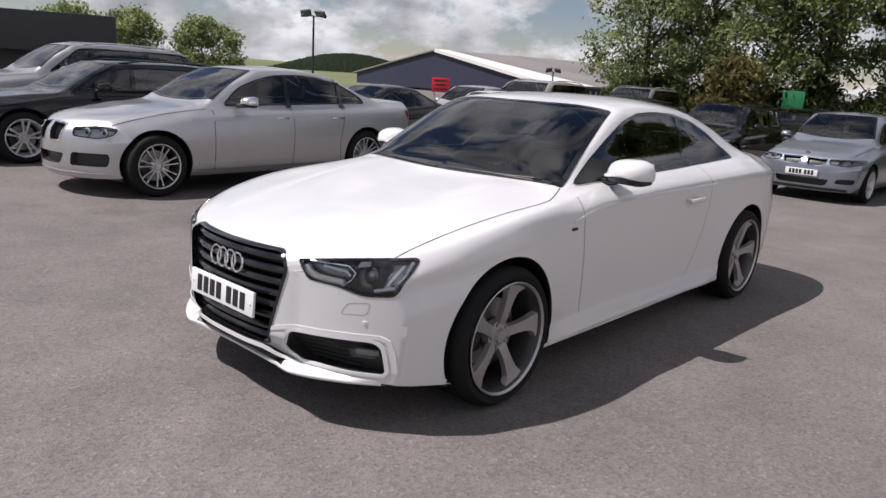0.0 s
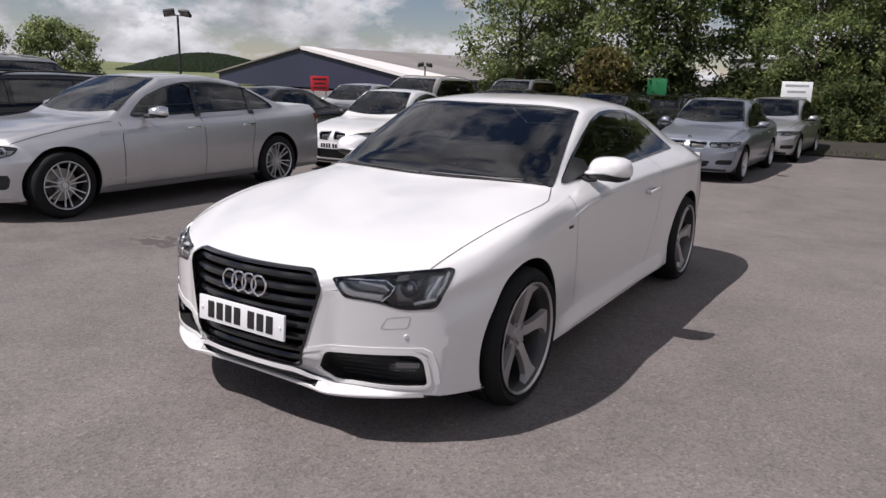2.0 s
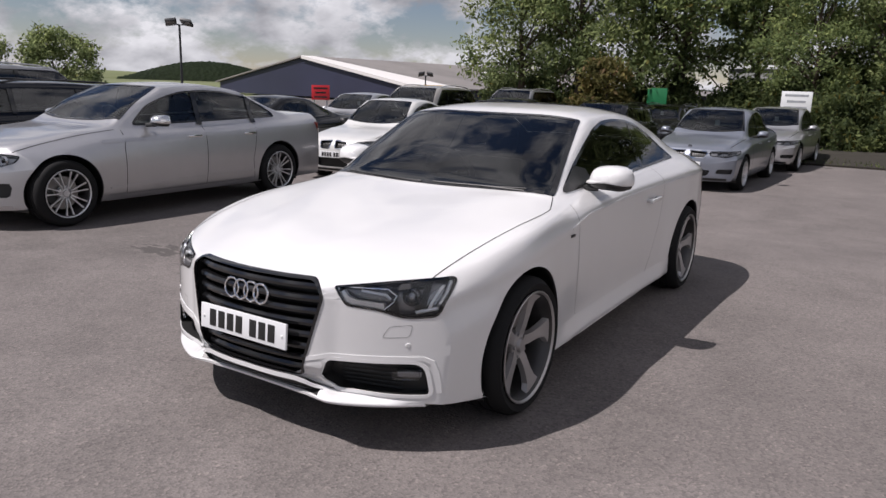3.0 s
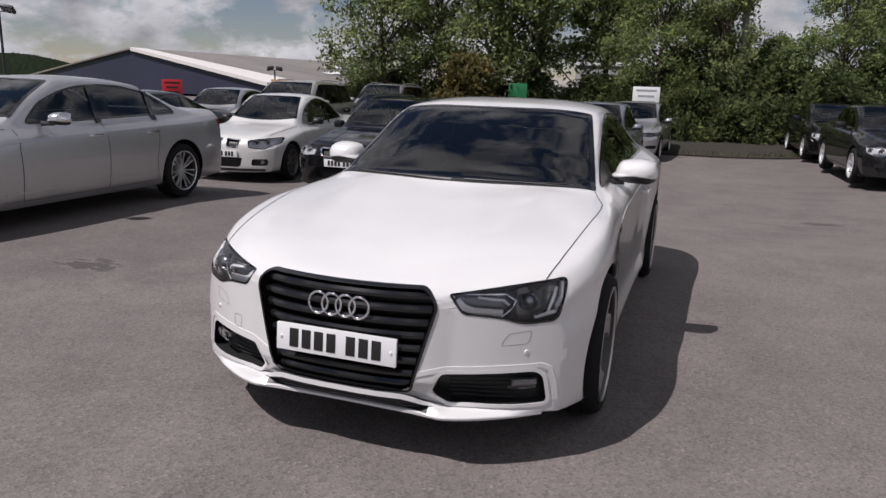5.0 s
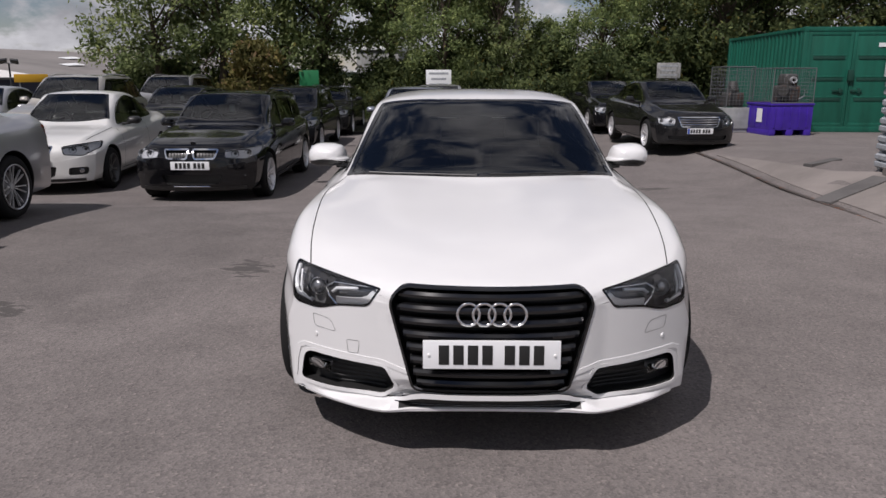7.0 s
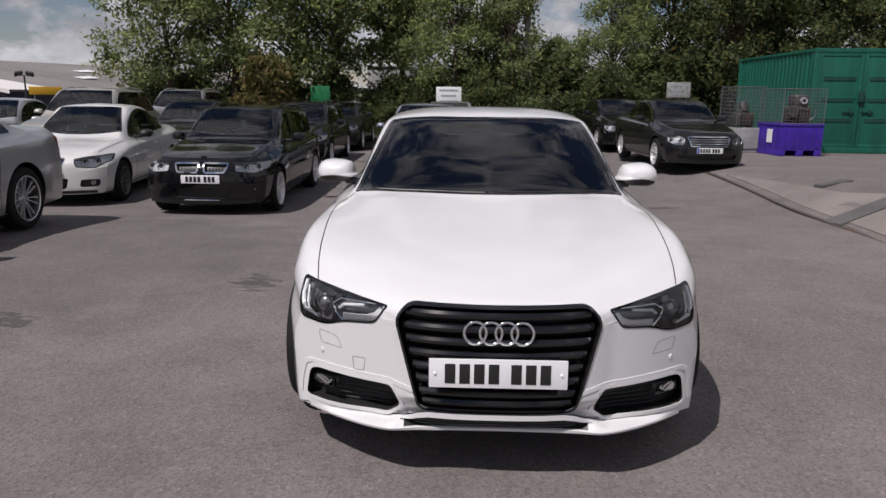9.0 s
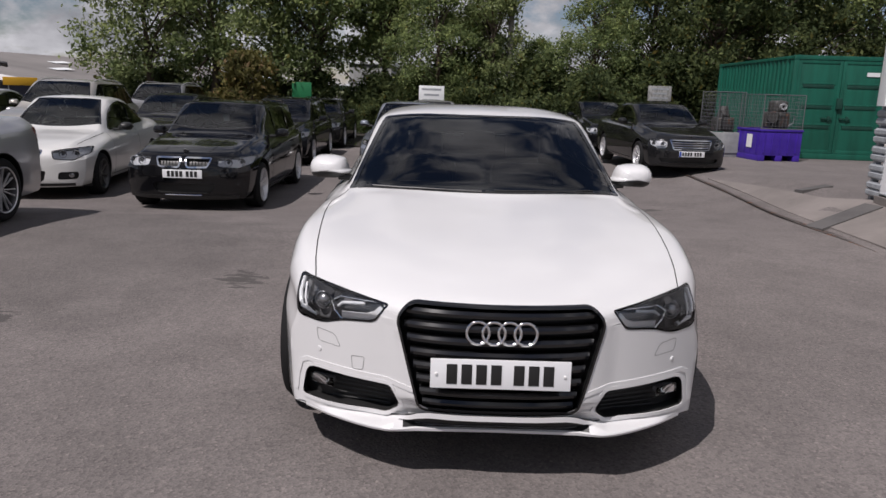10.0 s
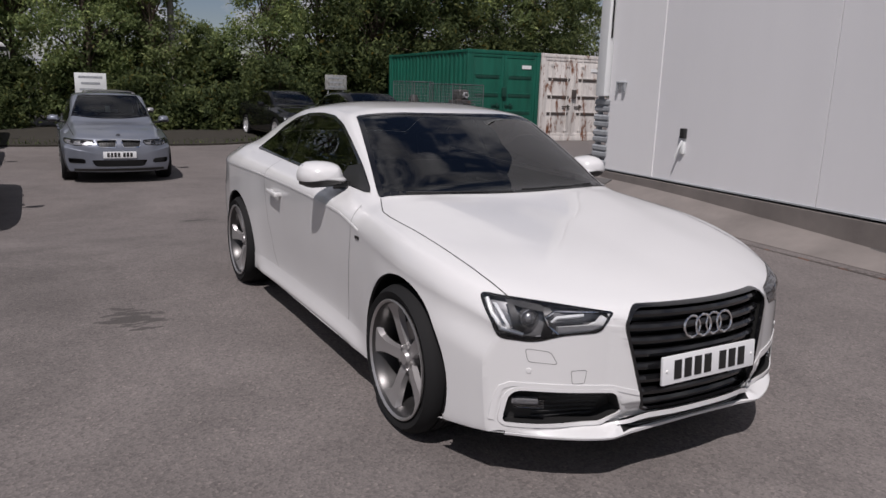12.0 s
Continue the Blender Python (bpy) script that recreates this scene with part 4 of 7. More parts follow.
    # nose
    for g in d["grilles"]:
        gp = rounded(g, d.get("ground", 0.03))
        skin.carve(bm, "front", gp, lambda c: c.y < 0.1)
        gr = part("grille", skin.patch("front", gp, 0.0, 0.05, 0.05, True), M["trim"], root)
        part("grille_surround", skin.ribbon("front", inset(gp, -0.006), d.get("gframe", 0.016), 0.006, depth=0.012), M[d.get("gmat", "chrome")], gr)
        x0, x1, z0, z1 = min(p[0] for p in gp), max(p[0] for p in gp), min(p[1] for p in gp), max(p[1] for p in gp)
        if d.get("slats") == "h":
            for k in range(1, 4):
                z = z0 + (z1 - z0) * k / 4
                part("grille_slat", tube([skin.lift("front", x, z, 0, 0.012) for x in np.linspace(x0 + 0.02, x1 - 0.02, 9)], 0.009, 6), M["chrome"], gr)
        else:
            for k in range(1, 8):
                x = x0 + (x1 - x0) * k / 8
                part("grille_slat", tube([skin.lift("front", x, z, 0, 0.044) for z in np.linspace(z0 + 0.02, z1 - 0.02, 4)], 0.004, 5), M["seam"], gr)
    for g in d["intakes"]:
        gp = rounded(g, 0.03)
        skin.carve(bm, "front", gp, lambda c: c.y < 0.1)
        part("air_intake", skin.patch("front", gp, 0.0, 0.06, 0.06, True), M["trim"], root)
    low = d.get("sill", 0.21) + 0.028
    part("bumper_skirt", skin.ribbon("front", [(x, low) for x in np.linspace(-(hw - 0.20), hw - 0.20, 15)], 0.04, 0.008, False, 0.05, depth=0.012), M[d.get("skirt", "trim")], root)
    if d.get("fogs"):
        for x, z in d["fogs"]:
            p = skin.lift("front", x, z, 0, 0.02)
            part("fog_lamp", turned(lathe([(0, 0.01), (0.035, 0.0), (0.042, -0.012)], 18), Matrix.Translation(p) @ Matrix.Rotation(radians(-90), 4, "Z")), M["lamp_grey"], root)
    if d.get("badge"):
        p = skin.lift("front", 0, d["badge"], 0.006)
        part("badge", turned(lathe([(0, 0.006), (0.030, 0.005), (0.038, 0.0), (0.038, -0.006)], 24), Matrix.Translation(p) @ Matrix.Rotation(radians(40), 4, "X") @ Matrix.Rotation(radians(-90), 4, "Z")), M["lamp_grey"], root, "round metal badge")
    part("bonnet_gap", skin.ribbon("top", [(-(hw - 0.17), cy + 0.0), (-(hw - 0.19), 0.0), (-(hw - 0.23), -fo * 0.55)], 0.007, 0.0015, False), M["seam"], root)
    part("bonnet_gap", skin.ribbon("top", [((hw - 0.17), cy + 0.0), ((hw - 0.19), 0.0), ((hw - 0.23), -fo * 0.55)], 0.007, 0.0015, False), M["seam"], root)
    if d.get("crease"):
        for sg in (-1, 1):
            part("bonnet_crease", skin.ribbon("top", [(sg * 0.42, cy - 0.05), (sg * 0.30, -fo * 0.75)], 0.03, 0.004, False, depth=0.004), pm, root)
    if d.get("plate"):
        p = skin.lift("front", d.get("plate_x", 0), d["plate"])
        plate_bars(root, p + Vector((0, -0.012, 0)), glyphs=d.get("glyphs", (1, 1, 1, 1, 0, 1, 1, 1)), blue=d.get("blue", False))
    if d.get("strip"):
        part("bumper_strip", tube([skin.lift("front", x, d["strip"], 0.004) for x in np.linspace(-0.24, 0.24, 13)], 0.008, 6), M["chrome"], root)
    if d.get("tag"):
        part("hang_tag", box((-0.055, cy + 0.80, cz + 0.13), (0.035, cy + 0.803, cz + 0.24), 0.001), M["paper"], root, "white paper tag behind the windscreen")
    if d.get("note"):
        part("dash_note", box((-0.42, cy + 0.16, cz + 0.004), (-0.02, cy + 0.30, cz + 0.008), 0.001), M["paper"], root, "white paper on the dashboard")
    if d.get("tails"):
        for sg in (-1, 1):
            tp = rounded([(sg * x, z) for x, z in d["tails"]], 0.03)
            part("tail_lamp", skin.patch("rear", tp, 0.006, 0.05, thick=0.01), M["tail"], root)
    if d.get("rails"):
        for sg in (-1, 1):
            x = d["roofw"] - 0.035
            pts = [skin.lift("top", sg * x, y, 0.04 if 0 < k < 6 else 0.0) for k, y in enumerate(np.linspace(rf + 0.1, rr - 0.02, 7))]
            part("roof_rail", tube(pts, 0.014, 8), M[d["rails"]], root)
    cabin_fit(root, cy + 0.12, hw - 0.24, cy + 1.15, 0.38, M[d.get("seats", "seat")], cz + 0.02)
    part("cabin_lining", lining(bm, belt - 0.15), M["cabin"], root)
    for x, sg in ((hw - 0.130, 1), (-(hw - 0.130), -1)):
        for y in (0, wb):
            wheel(root, (x, y, R), sg, R, d.get("rim", 0.235), d.get("wheel", "seven"), 0.225)
    part("body", bm, pm, root)
    return root

# ---- the white coupe ----
HKEYS = [-0.885, -0.87, -0.84, -0.78, -0.5, 0.0, 0.40, 0.52, 0.62, 0.75, 0.90, 1.06, 1.20, 1.34, 1.75, 2.15, 2.45, 2.70, 2.95, 3.15, 3.55, 3.68, 3.72]
HTOP = [0.700, 0.722, 0.742, 0.765, 0.832, 0.908, 0.966, 1.004, 1.068, 1.146, 1.226, 1.306, 1.366, 1.398, 1.424, 1.404, 1.348, 1.268, 1.165, 1.082, 1.042, 1.010, 0.968]
HP1 = [0.30, 0.30, 0.31, 0.33, 0.37, 0.43, 0.49, 0.50, 0.42] + [0.30] * 14
HRIDGE = [0.0, 0.0, 0.001, 0.003, 0.007, 0.008, 0.006, 0.002] + [0.0] * 15      # hollow of the bonnet between its two ridges
HDROP = [0.0] * 7 + [0.020, 0.010] + [0.0] * 14      # bonnet and glass lower beside the middle of the windscreen's foot
HP2X = [0.56, 0.56, 0.56, 0.56, 0.58, 0.61, 0.665, 0.700, 0.712, 0.704, 0.685, 0.661, 0.638, 0.620, 0.602, 0.594, 0.602, 0.630, 0.650, 0.640, 0.60, 0.56, 0.55]
HP2Z = [0.695, 0.716, 0.735, 0.758, 0.824, 0.897, 0.948, 0.961, 0.989, 1.064, 1.148, 1.236, 1.308, 1.352, 1.376, 1.352, 1.294, 1.212, 1.116, 1.056, 1.028, 0.995, 0.958]
HP3X = [0.72, 0.722, 0.727, 0.746, 0.815, 0.856, 0.842, 0.828, 0.813, 0.802, 0.792, 0.792, 0.793, 0.795, 0.800, 0.806, 0.812, 0.818, 0.816, 0.805, 0.76, 0.72, 0.70]
HP3Z = [0.683, 0.703, 0.722, 0.746, 0.810, 0.877, 0.914, 0.924, 0.940, 0.956, 0.970, 0.979, 0.985, 0.990, 1.002, 1.015, 1.028, 1.040, 1.040, 1.022, 0.995, 0.968, 0.932]
HEDGE = [0.0, 0.002, 0.005, 0.009, 0.019, 0.020, 0.016, 0.014, 0.012, 0.010] + [0.008] * 8 + [0.008, 0.006, 0.002, 0.0, 0.0]      # how far the shoulder stands out
HP4X = [0.812, 0.815, 0.822, 0.838, 0.902, 0.932, 0.914, 0.910, 0.909, 0.909, 0.909, 0.910, 0.911, 0.912, 0.917, 0.929, 0.946, 0.957, 0.958, 0.947, 0.89, 0.85, 0.82]
HP4Z = [0.648, 0.656, 0.666, 0.678, 0.716, 0.756, 0.798, 0.818, 0.842, 0.865, 0.875, 0.882, 0.888, 0.892, 0.899, 0.906, 0.912, 0.914, 0.912, 0.908, 0.89, 0.865, 0.84]
HP5X = [0.846, 0.849, 0.857, 0.872, 0.921, 0.940, 0.912, 0.906, 0.903, 0.901, 0.900, 0.900, 0.900, 0.901, 0.904, 0.918, 0.942, 0.955, 0.956, 0.945, 0.91, 0.87, 0.84]
HP5Z = [0.50, 0.505, 0.51, 0.52, 0.56, 0.62] + [0.64] * 17
HP6X = [0.838, 0.842, 0.850, 0.866, 0.916, 0.938, 0.912, 0.900, 0.892, 0.888, 0.886, 0.886, 0.886, 0.887, 0.892, 0.904, 0.930, 0.949, 0.950, 0.938, 0.895, 0.86, 0.82]
HP6Z = [0.34, 0.34, 0.345, 0.35, 0.37, 0.39] + [0.345] * 17
HP7X = [0.826, 0.830, 0.838, 0.854, 0.902, 0.914, 0.912, 0.914, 0.914, 0.914, 0.914, 0.914, 0.914, 0.914, 0.914, 0.914, 0.914, 0.912, 0.905, 0.89, 0.84, 0.80, 0.77]
HP7Z = [0.228, 0.226, 0.221, 0.213, 0.190, 0.186] + [0.198] * 17

# outlines on the nose (x, z) and flank (y, z)
def ease01(t):
    t = max(0.0, min(1.0, t))
    return t * t * (3 - 2 * t)


H_LAMP = [(0.422, 0.716), (0.478, 0.640), (0.610, 0.626), (0.690, 0.596), (0.808, 0.606), (0.822, 0.690), (0.812, 0.757), (0.62, 0.742)]
H_GRILLE = [(-0.345, 0.734), (0.345, 0.734), (0.394, 0.680), (0.300, 0.320), (-0.300, 0.320), (-0.394, 0.680)]
H_FOG = [(0.408, 0.408), (0.366, 0.322), (0.424, 0.266), (0.790, 0.270), (0.766, 0.412)]
H_SIDE = [(0.66, 0.972), (1.00, 0.984), (1.75, 1.004), (2.30, 1.026), (2.665, 1.042), (2.60, 1.100), (2.42, 1.215), (2.20, 1.292), (1.95, 1.332), (1.70, 1.343), (1.48, 1.334), (1.29, 1.292), (1.11, 1.212), (0.90, 1.106)]


def hero_car():
    root = thing("coupe", "clean white two-door coupe with dark rotor wheels", "car")
    W = M["white"]
    tab = [[(0, HTOP[i] - HRIDGE[i]), (HP1[i], HTOP[i] - 0.005 + 0.5 * HRIDGE[i] - HDROP[i]), (HP2X[i], HP2Z[i]), (HP3X[i], HP3Z[i]), (HP3X[i] + 0.18 * (HP4X[i] - HP3X[i]) + HEDGE[i], HP3Z[i] - 0.18 * (HP3Z[i] - HP4Z[i]) + 0.5 * HEDGE[i]), (HP4X[i], HP4Z[i]), (HP4X[i] - 0.001, HP4Z[i] - 0.024), (HP5X[i], HP5Z[i]), (HP6X[i], HP6Z[i]), (HP7X[i], HP7Z[i]), (0, HP7Z[i] + 0.03)] for i in range(23)]

    def nose(x, z):
        g = max(0.0, 1 - (abs(x) / 0.44) ** 4)
        return -0.028 * g + 0.10 * max(0, z - 0.66) + 0.050 * max(0.0, min(1.0, (0.365 - z) / 0.09)) * (1 - ease01((abs(x) - 0.42) / 0.30))
    bm = loft_body(HKEYS, tab, nose, 230, plan=(0.46, 2.25, 1.0), seg=(7, 7, 12, 3, 6, 3, 10, 10, 7, 7), cap=42)
    skin = Skin(bm)
    R, ra = 0.333, 0.383
    axles = (-0.015, 2.775)
    for y in axles:
        arch_cut(bm, skin, y, R, ra)

    # glass
    ws = [(x, 0.455 + 0.12 * (x / 0.74) ** 2) for x in np.linspace(-0.756, 0.756, 13)]
    ws += [(x, 1.200 + 0.06 * (x / 0.6) ** 2) for x in np.linspace(0.606, -0.606, 11)]
    ws = rounded(ws, 0.02, 2)
    skin.carve(bm, "top", ws, lambda c: c.z > 0.93 and 0.3 < c.y < 1.4)
    part("windscreen", skin.patch("top", ws, 0.002, 0.035), M["glass"], root)
    part("windscreen_seal", skin.ribbon("top", ws, 0.028, 0.004), M["gloss_black"], root)
    cowl = [(x, 0.466 + 0.12 * (x / 0.74) ** 2) for x in np.linspace(-0.70, 0.70, 15)]
    part("cowl_panel", skin.ribbon("top", cowl, 0.030, 0.004, False), M["trim"], root)
    for x0, x1, dy in ((-0.62, -0.02, 0.0), (0.05, 0.60, 0.01)):
        pts = [skin.lift("top", x, 0.470 + dy + 0.12 * (x / 0.74) ** 2, 0.006) for x in np.linspace(x0, x1, 12)]
        arm = part("wiper", tube(pts, 0.0045, 6), M["trim"], root)
        part("wiper_arm", tube([skin.lift("top", x1, 0.460 + 0.12 * (x1 / 0.74) ** 2, 0.005), pts[6]], 0.005, 6), M["trim"], arm)
    rw = [(x, 2.26 - 0.04 * (x / 0.5) ** 2) for x in np.linspace(-0.48, 0.48, 9)] + [(x, 2.98 - 0.06 * (x / 0.6) ** 2) for x in np.linspace(0.55, -0.55, 9)]
    rw = rounded(rw, 0.03, 2)
    skin.carve(bm, "top", rw, lambda c: c.z > 1.0 and 2.1 < c.y < 3.1)
    part("rear_window", skin.patch("top", rw, 0.002, 0.08), M["glass"], root)
    side = rounded(H_SIDE, 0.05, 3)
    for view, sg in (("left", 1), ("right", -1)):
        skin.carve(bm, view, side, lambda c: c.z > 0.93 and c.x * sg > 0.4)
        for lo_y, hi_y in ((0, 1.93), (1.96, 9)):
            keep = clip_y(dense(side, 0.03), lambda z: lo_y + (z - 1.0) * 0.16, lambda z: hi_y + (z - 1.0) * 0.16)
            part("side_window", skin.patch(view, keep, 0.0015, 0.06), M["glass"], root)
        part("window_trim", skin.ribbon(view, side, 0.016, 0.004, depth=0.004), M["gloss_black"], root)
        part("window_pillar", skin.ribbon(view, [(1.945, 1.012), (2.00, 1.325)], 0.035, 0.004, False), M["gloss_black"], root)
        corner = [(0.665, 0.974), (1.10, 0.990), (1.04, 1.075), (0.90, 1.100)]
        part("mirror_quarter", skin.patch(view, corner, 0.006, 0.04), M["trim"], root)
        part("shoulder_crease", skin.ribbon(view, [(0.50, 0.818), (0.62, 0.845), (0.75, 0.868), (0.90, 0.876), (1.34, 0.893), (1.75, 0.899), (2.15, 0.906), (2.60, 0.913), (2.95, 0.911)], 0.010, 0.003, False, depth=0.004), W, root)
        # gaps
        door = [(0.60, 0.925), (0.588, 0.866), (0.604, 0.76), (0.632, 0.62), (0.652, 0.46), (0.654, 0.285), (0.70, 0.255), (1.70, 0.262), (1.88, 0.285), (1.985, 0.40), (2.075, 0.60), (2.105, 0.80), (2.085, 1.02)]
        part("door_gap", skin.ribbon(view, door, 0.0045, 0.0012, False, 0.02), M["seam_soft"], root)
        sill = bmesh.new()
        rows = []
        for y in np.linspace(axles[0] + ra - 0.012, axles[1] - ra + 0.012, 46):
            base = abs(skin.lift(view, y, 0.30).x)
            full = ease01(min(y - axles[0] - ra + 0.012, axles[1] - ra + 0.012 - y) / 0.22)
            rows.append([sill.verts.new((sg * (base + o), y, z)) for o, z in ((0.0005, 0.312), (0.006 * full, 0.282), (0.017 * full, 0.252), (0.025 * full, 0.228), (0.026 * full, 0.212), (0.020 * full, 0.201), (-0.02, 0.194))])
        for p, q in zip(rows, rows[1:]):
            for i in range(6):
                sill.faces.new((p[i], q[i], q[i + 1], p[i + 1]))
        bmesh.ops.recalc_face_normals(sill, faces=sill.faces)
        part("sill_skirt", sill, W, root)
        p = skin.lift(view, 1.86, 0.822)
        cup = part("handle_recess", skin.patch(view, rounded([(1.76, 0.792), (1.93, 0.796), (1.93, 0.846), (1.76, 0.842)], 0.024), 0.0015, 0.03), W, root)
        part("door_handle", merge(turned(box((-0.011, -0.105, -0.016), (0.011, 0.105, 0.013), 0.010, seg=3), Matrix.Translation(p + Vector((sg * 0.030, 0, 0)) ) @ Matrix.Rotation(radians(1.5), 4, "X")),
                                  turned(box((-0.02, -0.018, -0.012), (0.02, 0.018, 0.012), 0.006), Matrix.Translation(p + Vector((sg * 0.012, 0.082, 0)))),
                                  turned(box((-0.02, -0.018, -0.012), (0.02, 0.018, 0.012), 0.006), Matrix.Translation(p + Vector((sg * 0.012, -0.082, 0))))), W, root)
        p = skin.lift(view, 0.505, 0.782, 0.003)
        part("side_badge", turned(box((-0.002, -0.024, -0.007), (0.003, 0.024, 0.007), 0.001), Matrix.Translation(p)), M["ink"], root, "small dark badge")
        for y in axles:
            part("wheel_housing", arch_liner(skin, y, R, ra, sg), M["trim"], root)
        part("bonnet_gap", skin.ribbon("top", [(sg * 0.752, 0.575), (sg * 0.785, 0.49), (sg * 0.818, 0.40), (sg * 0.824, 0.30), (sg * 0.820, 0.16), (sg * 0.804, -0.06), (sg * 0.786, -0.26), (sg * 0.766, -0.42), (sg * 0.738, -0.58)], 0.0045, 0.0012, False), M["seam"], root)
        # headlight
        hl = rounded([(sg * x, z) for x, z in H_LAMP], [0.012, 0.02, 0.05, 0.04, 0.03, 0.05, 0.025, 0.1])
        skin.carve(bm, "front", hl, lambda c: c.y < 0.1 and c.x * sg > 0.2)
        lamp = part("headlight", skin.patch("front", hl, 0.0, 0.03, 0.055, True), M["lamp_mid"], root)
        part("lamp_skirt", skin.ribbon("front", [(sg * x, z) for x, z in ((0.440, 0.690), (0.482, 0.642), (0.60, 0.624), (0.668, 0.602), (0.798, 0.610))], 0.026, -0.014, False, 0.02), M["lamp_dark"], lamp)
        part("lamp_divider", skin.ribbon("front", [(sg * x, z) for x, z in ((0.640, 0.735), (0.650, 0.66), (0.662, 0.60))], 0.030, -0.016, False, 0.02), M["lamp_dark"], lamp)
        part("lamp_border", skin.ribbon("front", hl, 0.008, 0.001), M["gloss_black"], lamp)
        part("reflector_edge", tube([skin.lift("front", sg * x, z, 0, 0.012) for x, z in dense([(0.470, 0.712), (0.62, 0.712), (0.655, 0.690), (0.645, 0.660), (0.612, 0.628)], 0.01, False)], 0.0045, 8), M["chrome"], lamp, "thin chrome edge")
        part("light_guide", skin.ribbon("front", [(sg * x, z) for x, z in ((0.452, 0.697), (0.478, 0.668), (0.512, 0.654), (0.618, 0.643))], 0.026, -0.010, False, 0.015, depth=0.012), M["drl"], lamp, "pale daytime light strip")
        part("light_guide", skin.ribbon("front", [(sg * x, z) for x, z in ((0.768, 0.628), (0.782, 0.68), (0.786, 0.728))], 0.009, -0.008, False, 0.015, depth=0.010), M["drl"], lamp)
        guide2 = [(0.520, 0.700), (0.610, 0.688), (0.630, 0.672)]
        part("light_guide", tube([skin.lift("front", sg * x, z, 0, 0.024) for x, z in dense(guide2, 0.01, False)], 0.007, 8), M["drl"], lamp)
        guide3 = [(0.720, 0.622), (0.790, 0.640), (0.803, 0.690), (0.795, 0.735)]
        part("light_guide", tube([skin.lift("front", sg * x, z, 0, 0.018) for x, z in dense(guide3, 0.01, False)], 0.009, 8), M["drl"], lamp)
        p = skin.lift("front", sg * 0.695, 0.680, 0, 0.03)
        part("projector_bowl", turned(lathe([(0.0, 0.016), (0.016, 0.012), (0.025, 0.003), (0.028, -0.006), (0.034, 0.003), (0.037, 0.001), (0.039, -0.02)], 28), Matrix.Translation(p) @ Matrix.Rotation(radians(-90 + sg * 12), 4, "Z")), M["lamp_grey"], lamp, "round glass projector lamp")
        brow = [(sg * 0.655, 0.722), (sg * 0.745, 0.735), (sg * 0.755, 0.660), (sg * 0.725, 0.64)]
        part("lamp_shroud", skin.ribbon("front", brow, 0.02, 0.0, False, 0.02), M["lamp_dark"], lamp)
        part("indicator", skin.patch("front", rounded([(sg * 0.740, 0.628), (sg * 0.790, 0.645), (sg * 0.785, 0.715), (sg * 0.755, 0.70)], 0.015), 0.0, 0.03, 0.035), M["lamp_grey"], lamp)
        part("lens", skin.patch("front", hl, 0.0022, 0.03), M["lamp_glass"], lamp)
        # lower intake
        fg = rounded([(sg * x, z) for x, z in H_FOG], [0.02, 0.01, 0.02, 0.03, 0.05])
        skin.carve(bm, "front", fg, lambda c: c.y < 0.1 and c.x * sg > 0.2)
        it = part("air_intake", skin.patch("front", fg, 0.0, 0.04, 0.075, True), M["trim"], root, "black mesh air intake")
        part("intake_edge", skin.ribbon("front", inset(fg, -0.010), 0.014, 0.004, depth=0.006), W, it)
        for z in (0.279, 0.300, 0.321, 0.342, 0.363, 0.384):
            part("intake_slat", tube([skin.lift("front", sg * x, z, 0, 0.066) for x in np.linspace(0.42, 0.66, 10)], 0.003, 6), M["trim"], it)
        p = skin.lift("front", sg * 0.695, 0.352, 0, 0.045)
        part("fog_lamp", turned(box((-0.052, -0.015, -0.012), (0.052, 0.015, 0.014), 0.008), Matrix.Translation(p) @ Matrix.Rotation(radians(sg * 33), 4, "Z")), M["lamp_mid"], it, "small grey fog lamp")
        part("fog_lens", turned(box((-0.058, -0.006, -0.018), (0.058, 0.002, 0.020), 0.010), Matrix.Translation(p + Vector((0, -0.03, 0))) @ Matrix.Rotation(radians(sg * 33), 4, "Z")), M["lamp_glass"], it)
        part("bumper_crease", skin.ribbon("front", [(sg * 0.322, 0.400), (sg * 0.37, 0.412), (sg * 0.42, 0.424), (sg * 0.60, 0.428), (sg * 0.760, 0.430), (sg * 0.790, 0.414), (sg * 0.806, 0.36), (sg * 0.816, 0.28)], 0.018, 0.0035, False, 0.02, depth=0.006), W, it)
        # washer flap, parking sensor
        part("washer_gap", skin.ribbon("front", rounded([(sg * 0.640, 0.564), (sg * 0.722, 0.574), (sg * 0.712, 0.520), (sg * 0.614, 0.514)], 0.015), 0.002, 0.0012), M["seam_soft"], root)
        p = skin.lift("front", sg * 0.708, 0.486, 0.001)
        part("parking_sensor", turned(lathe([(0, 0.003), (0.010, 0.002), (0.012, -0.003)], 18), Matrix.Translation(p) @ Matrix.Rotation(radians(-90 + sg * 42), 4, "Z")), M["white"], root)
        # door mirror
        mirror_shell(root, (sg * 0.916, 0.950, 1.040), (0.262, 0.160, 0.146), sg, W, M["trim"], (sg * 0.785, 0.945, 0.990))
    part("tow_cover_gap", skin.ribbon("front", rounded([(-0.572, 0.492), (-0.516, 0.496), (-0.522, 0.442), (-0.566, 0.438)], 0.010), 0.002, 0.0012), M["seam_soft"], root)
    # radiator grille
    gp = rounded(H_GRILLE, [0.05, 0.05, 0.05, 0.03, 0.03, 0.05])
    skin.carve(bm, "front", gp, lambda c: c.y < 0.0)
    gr = part("grille", skin.patch("front", gp, 0.0, 0.05, 0.085, True), M["trim"], root, "single-frame gloss black grille")
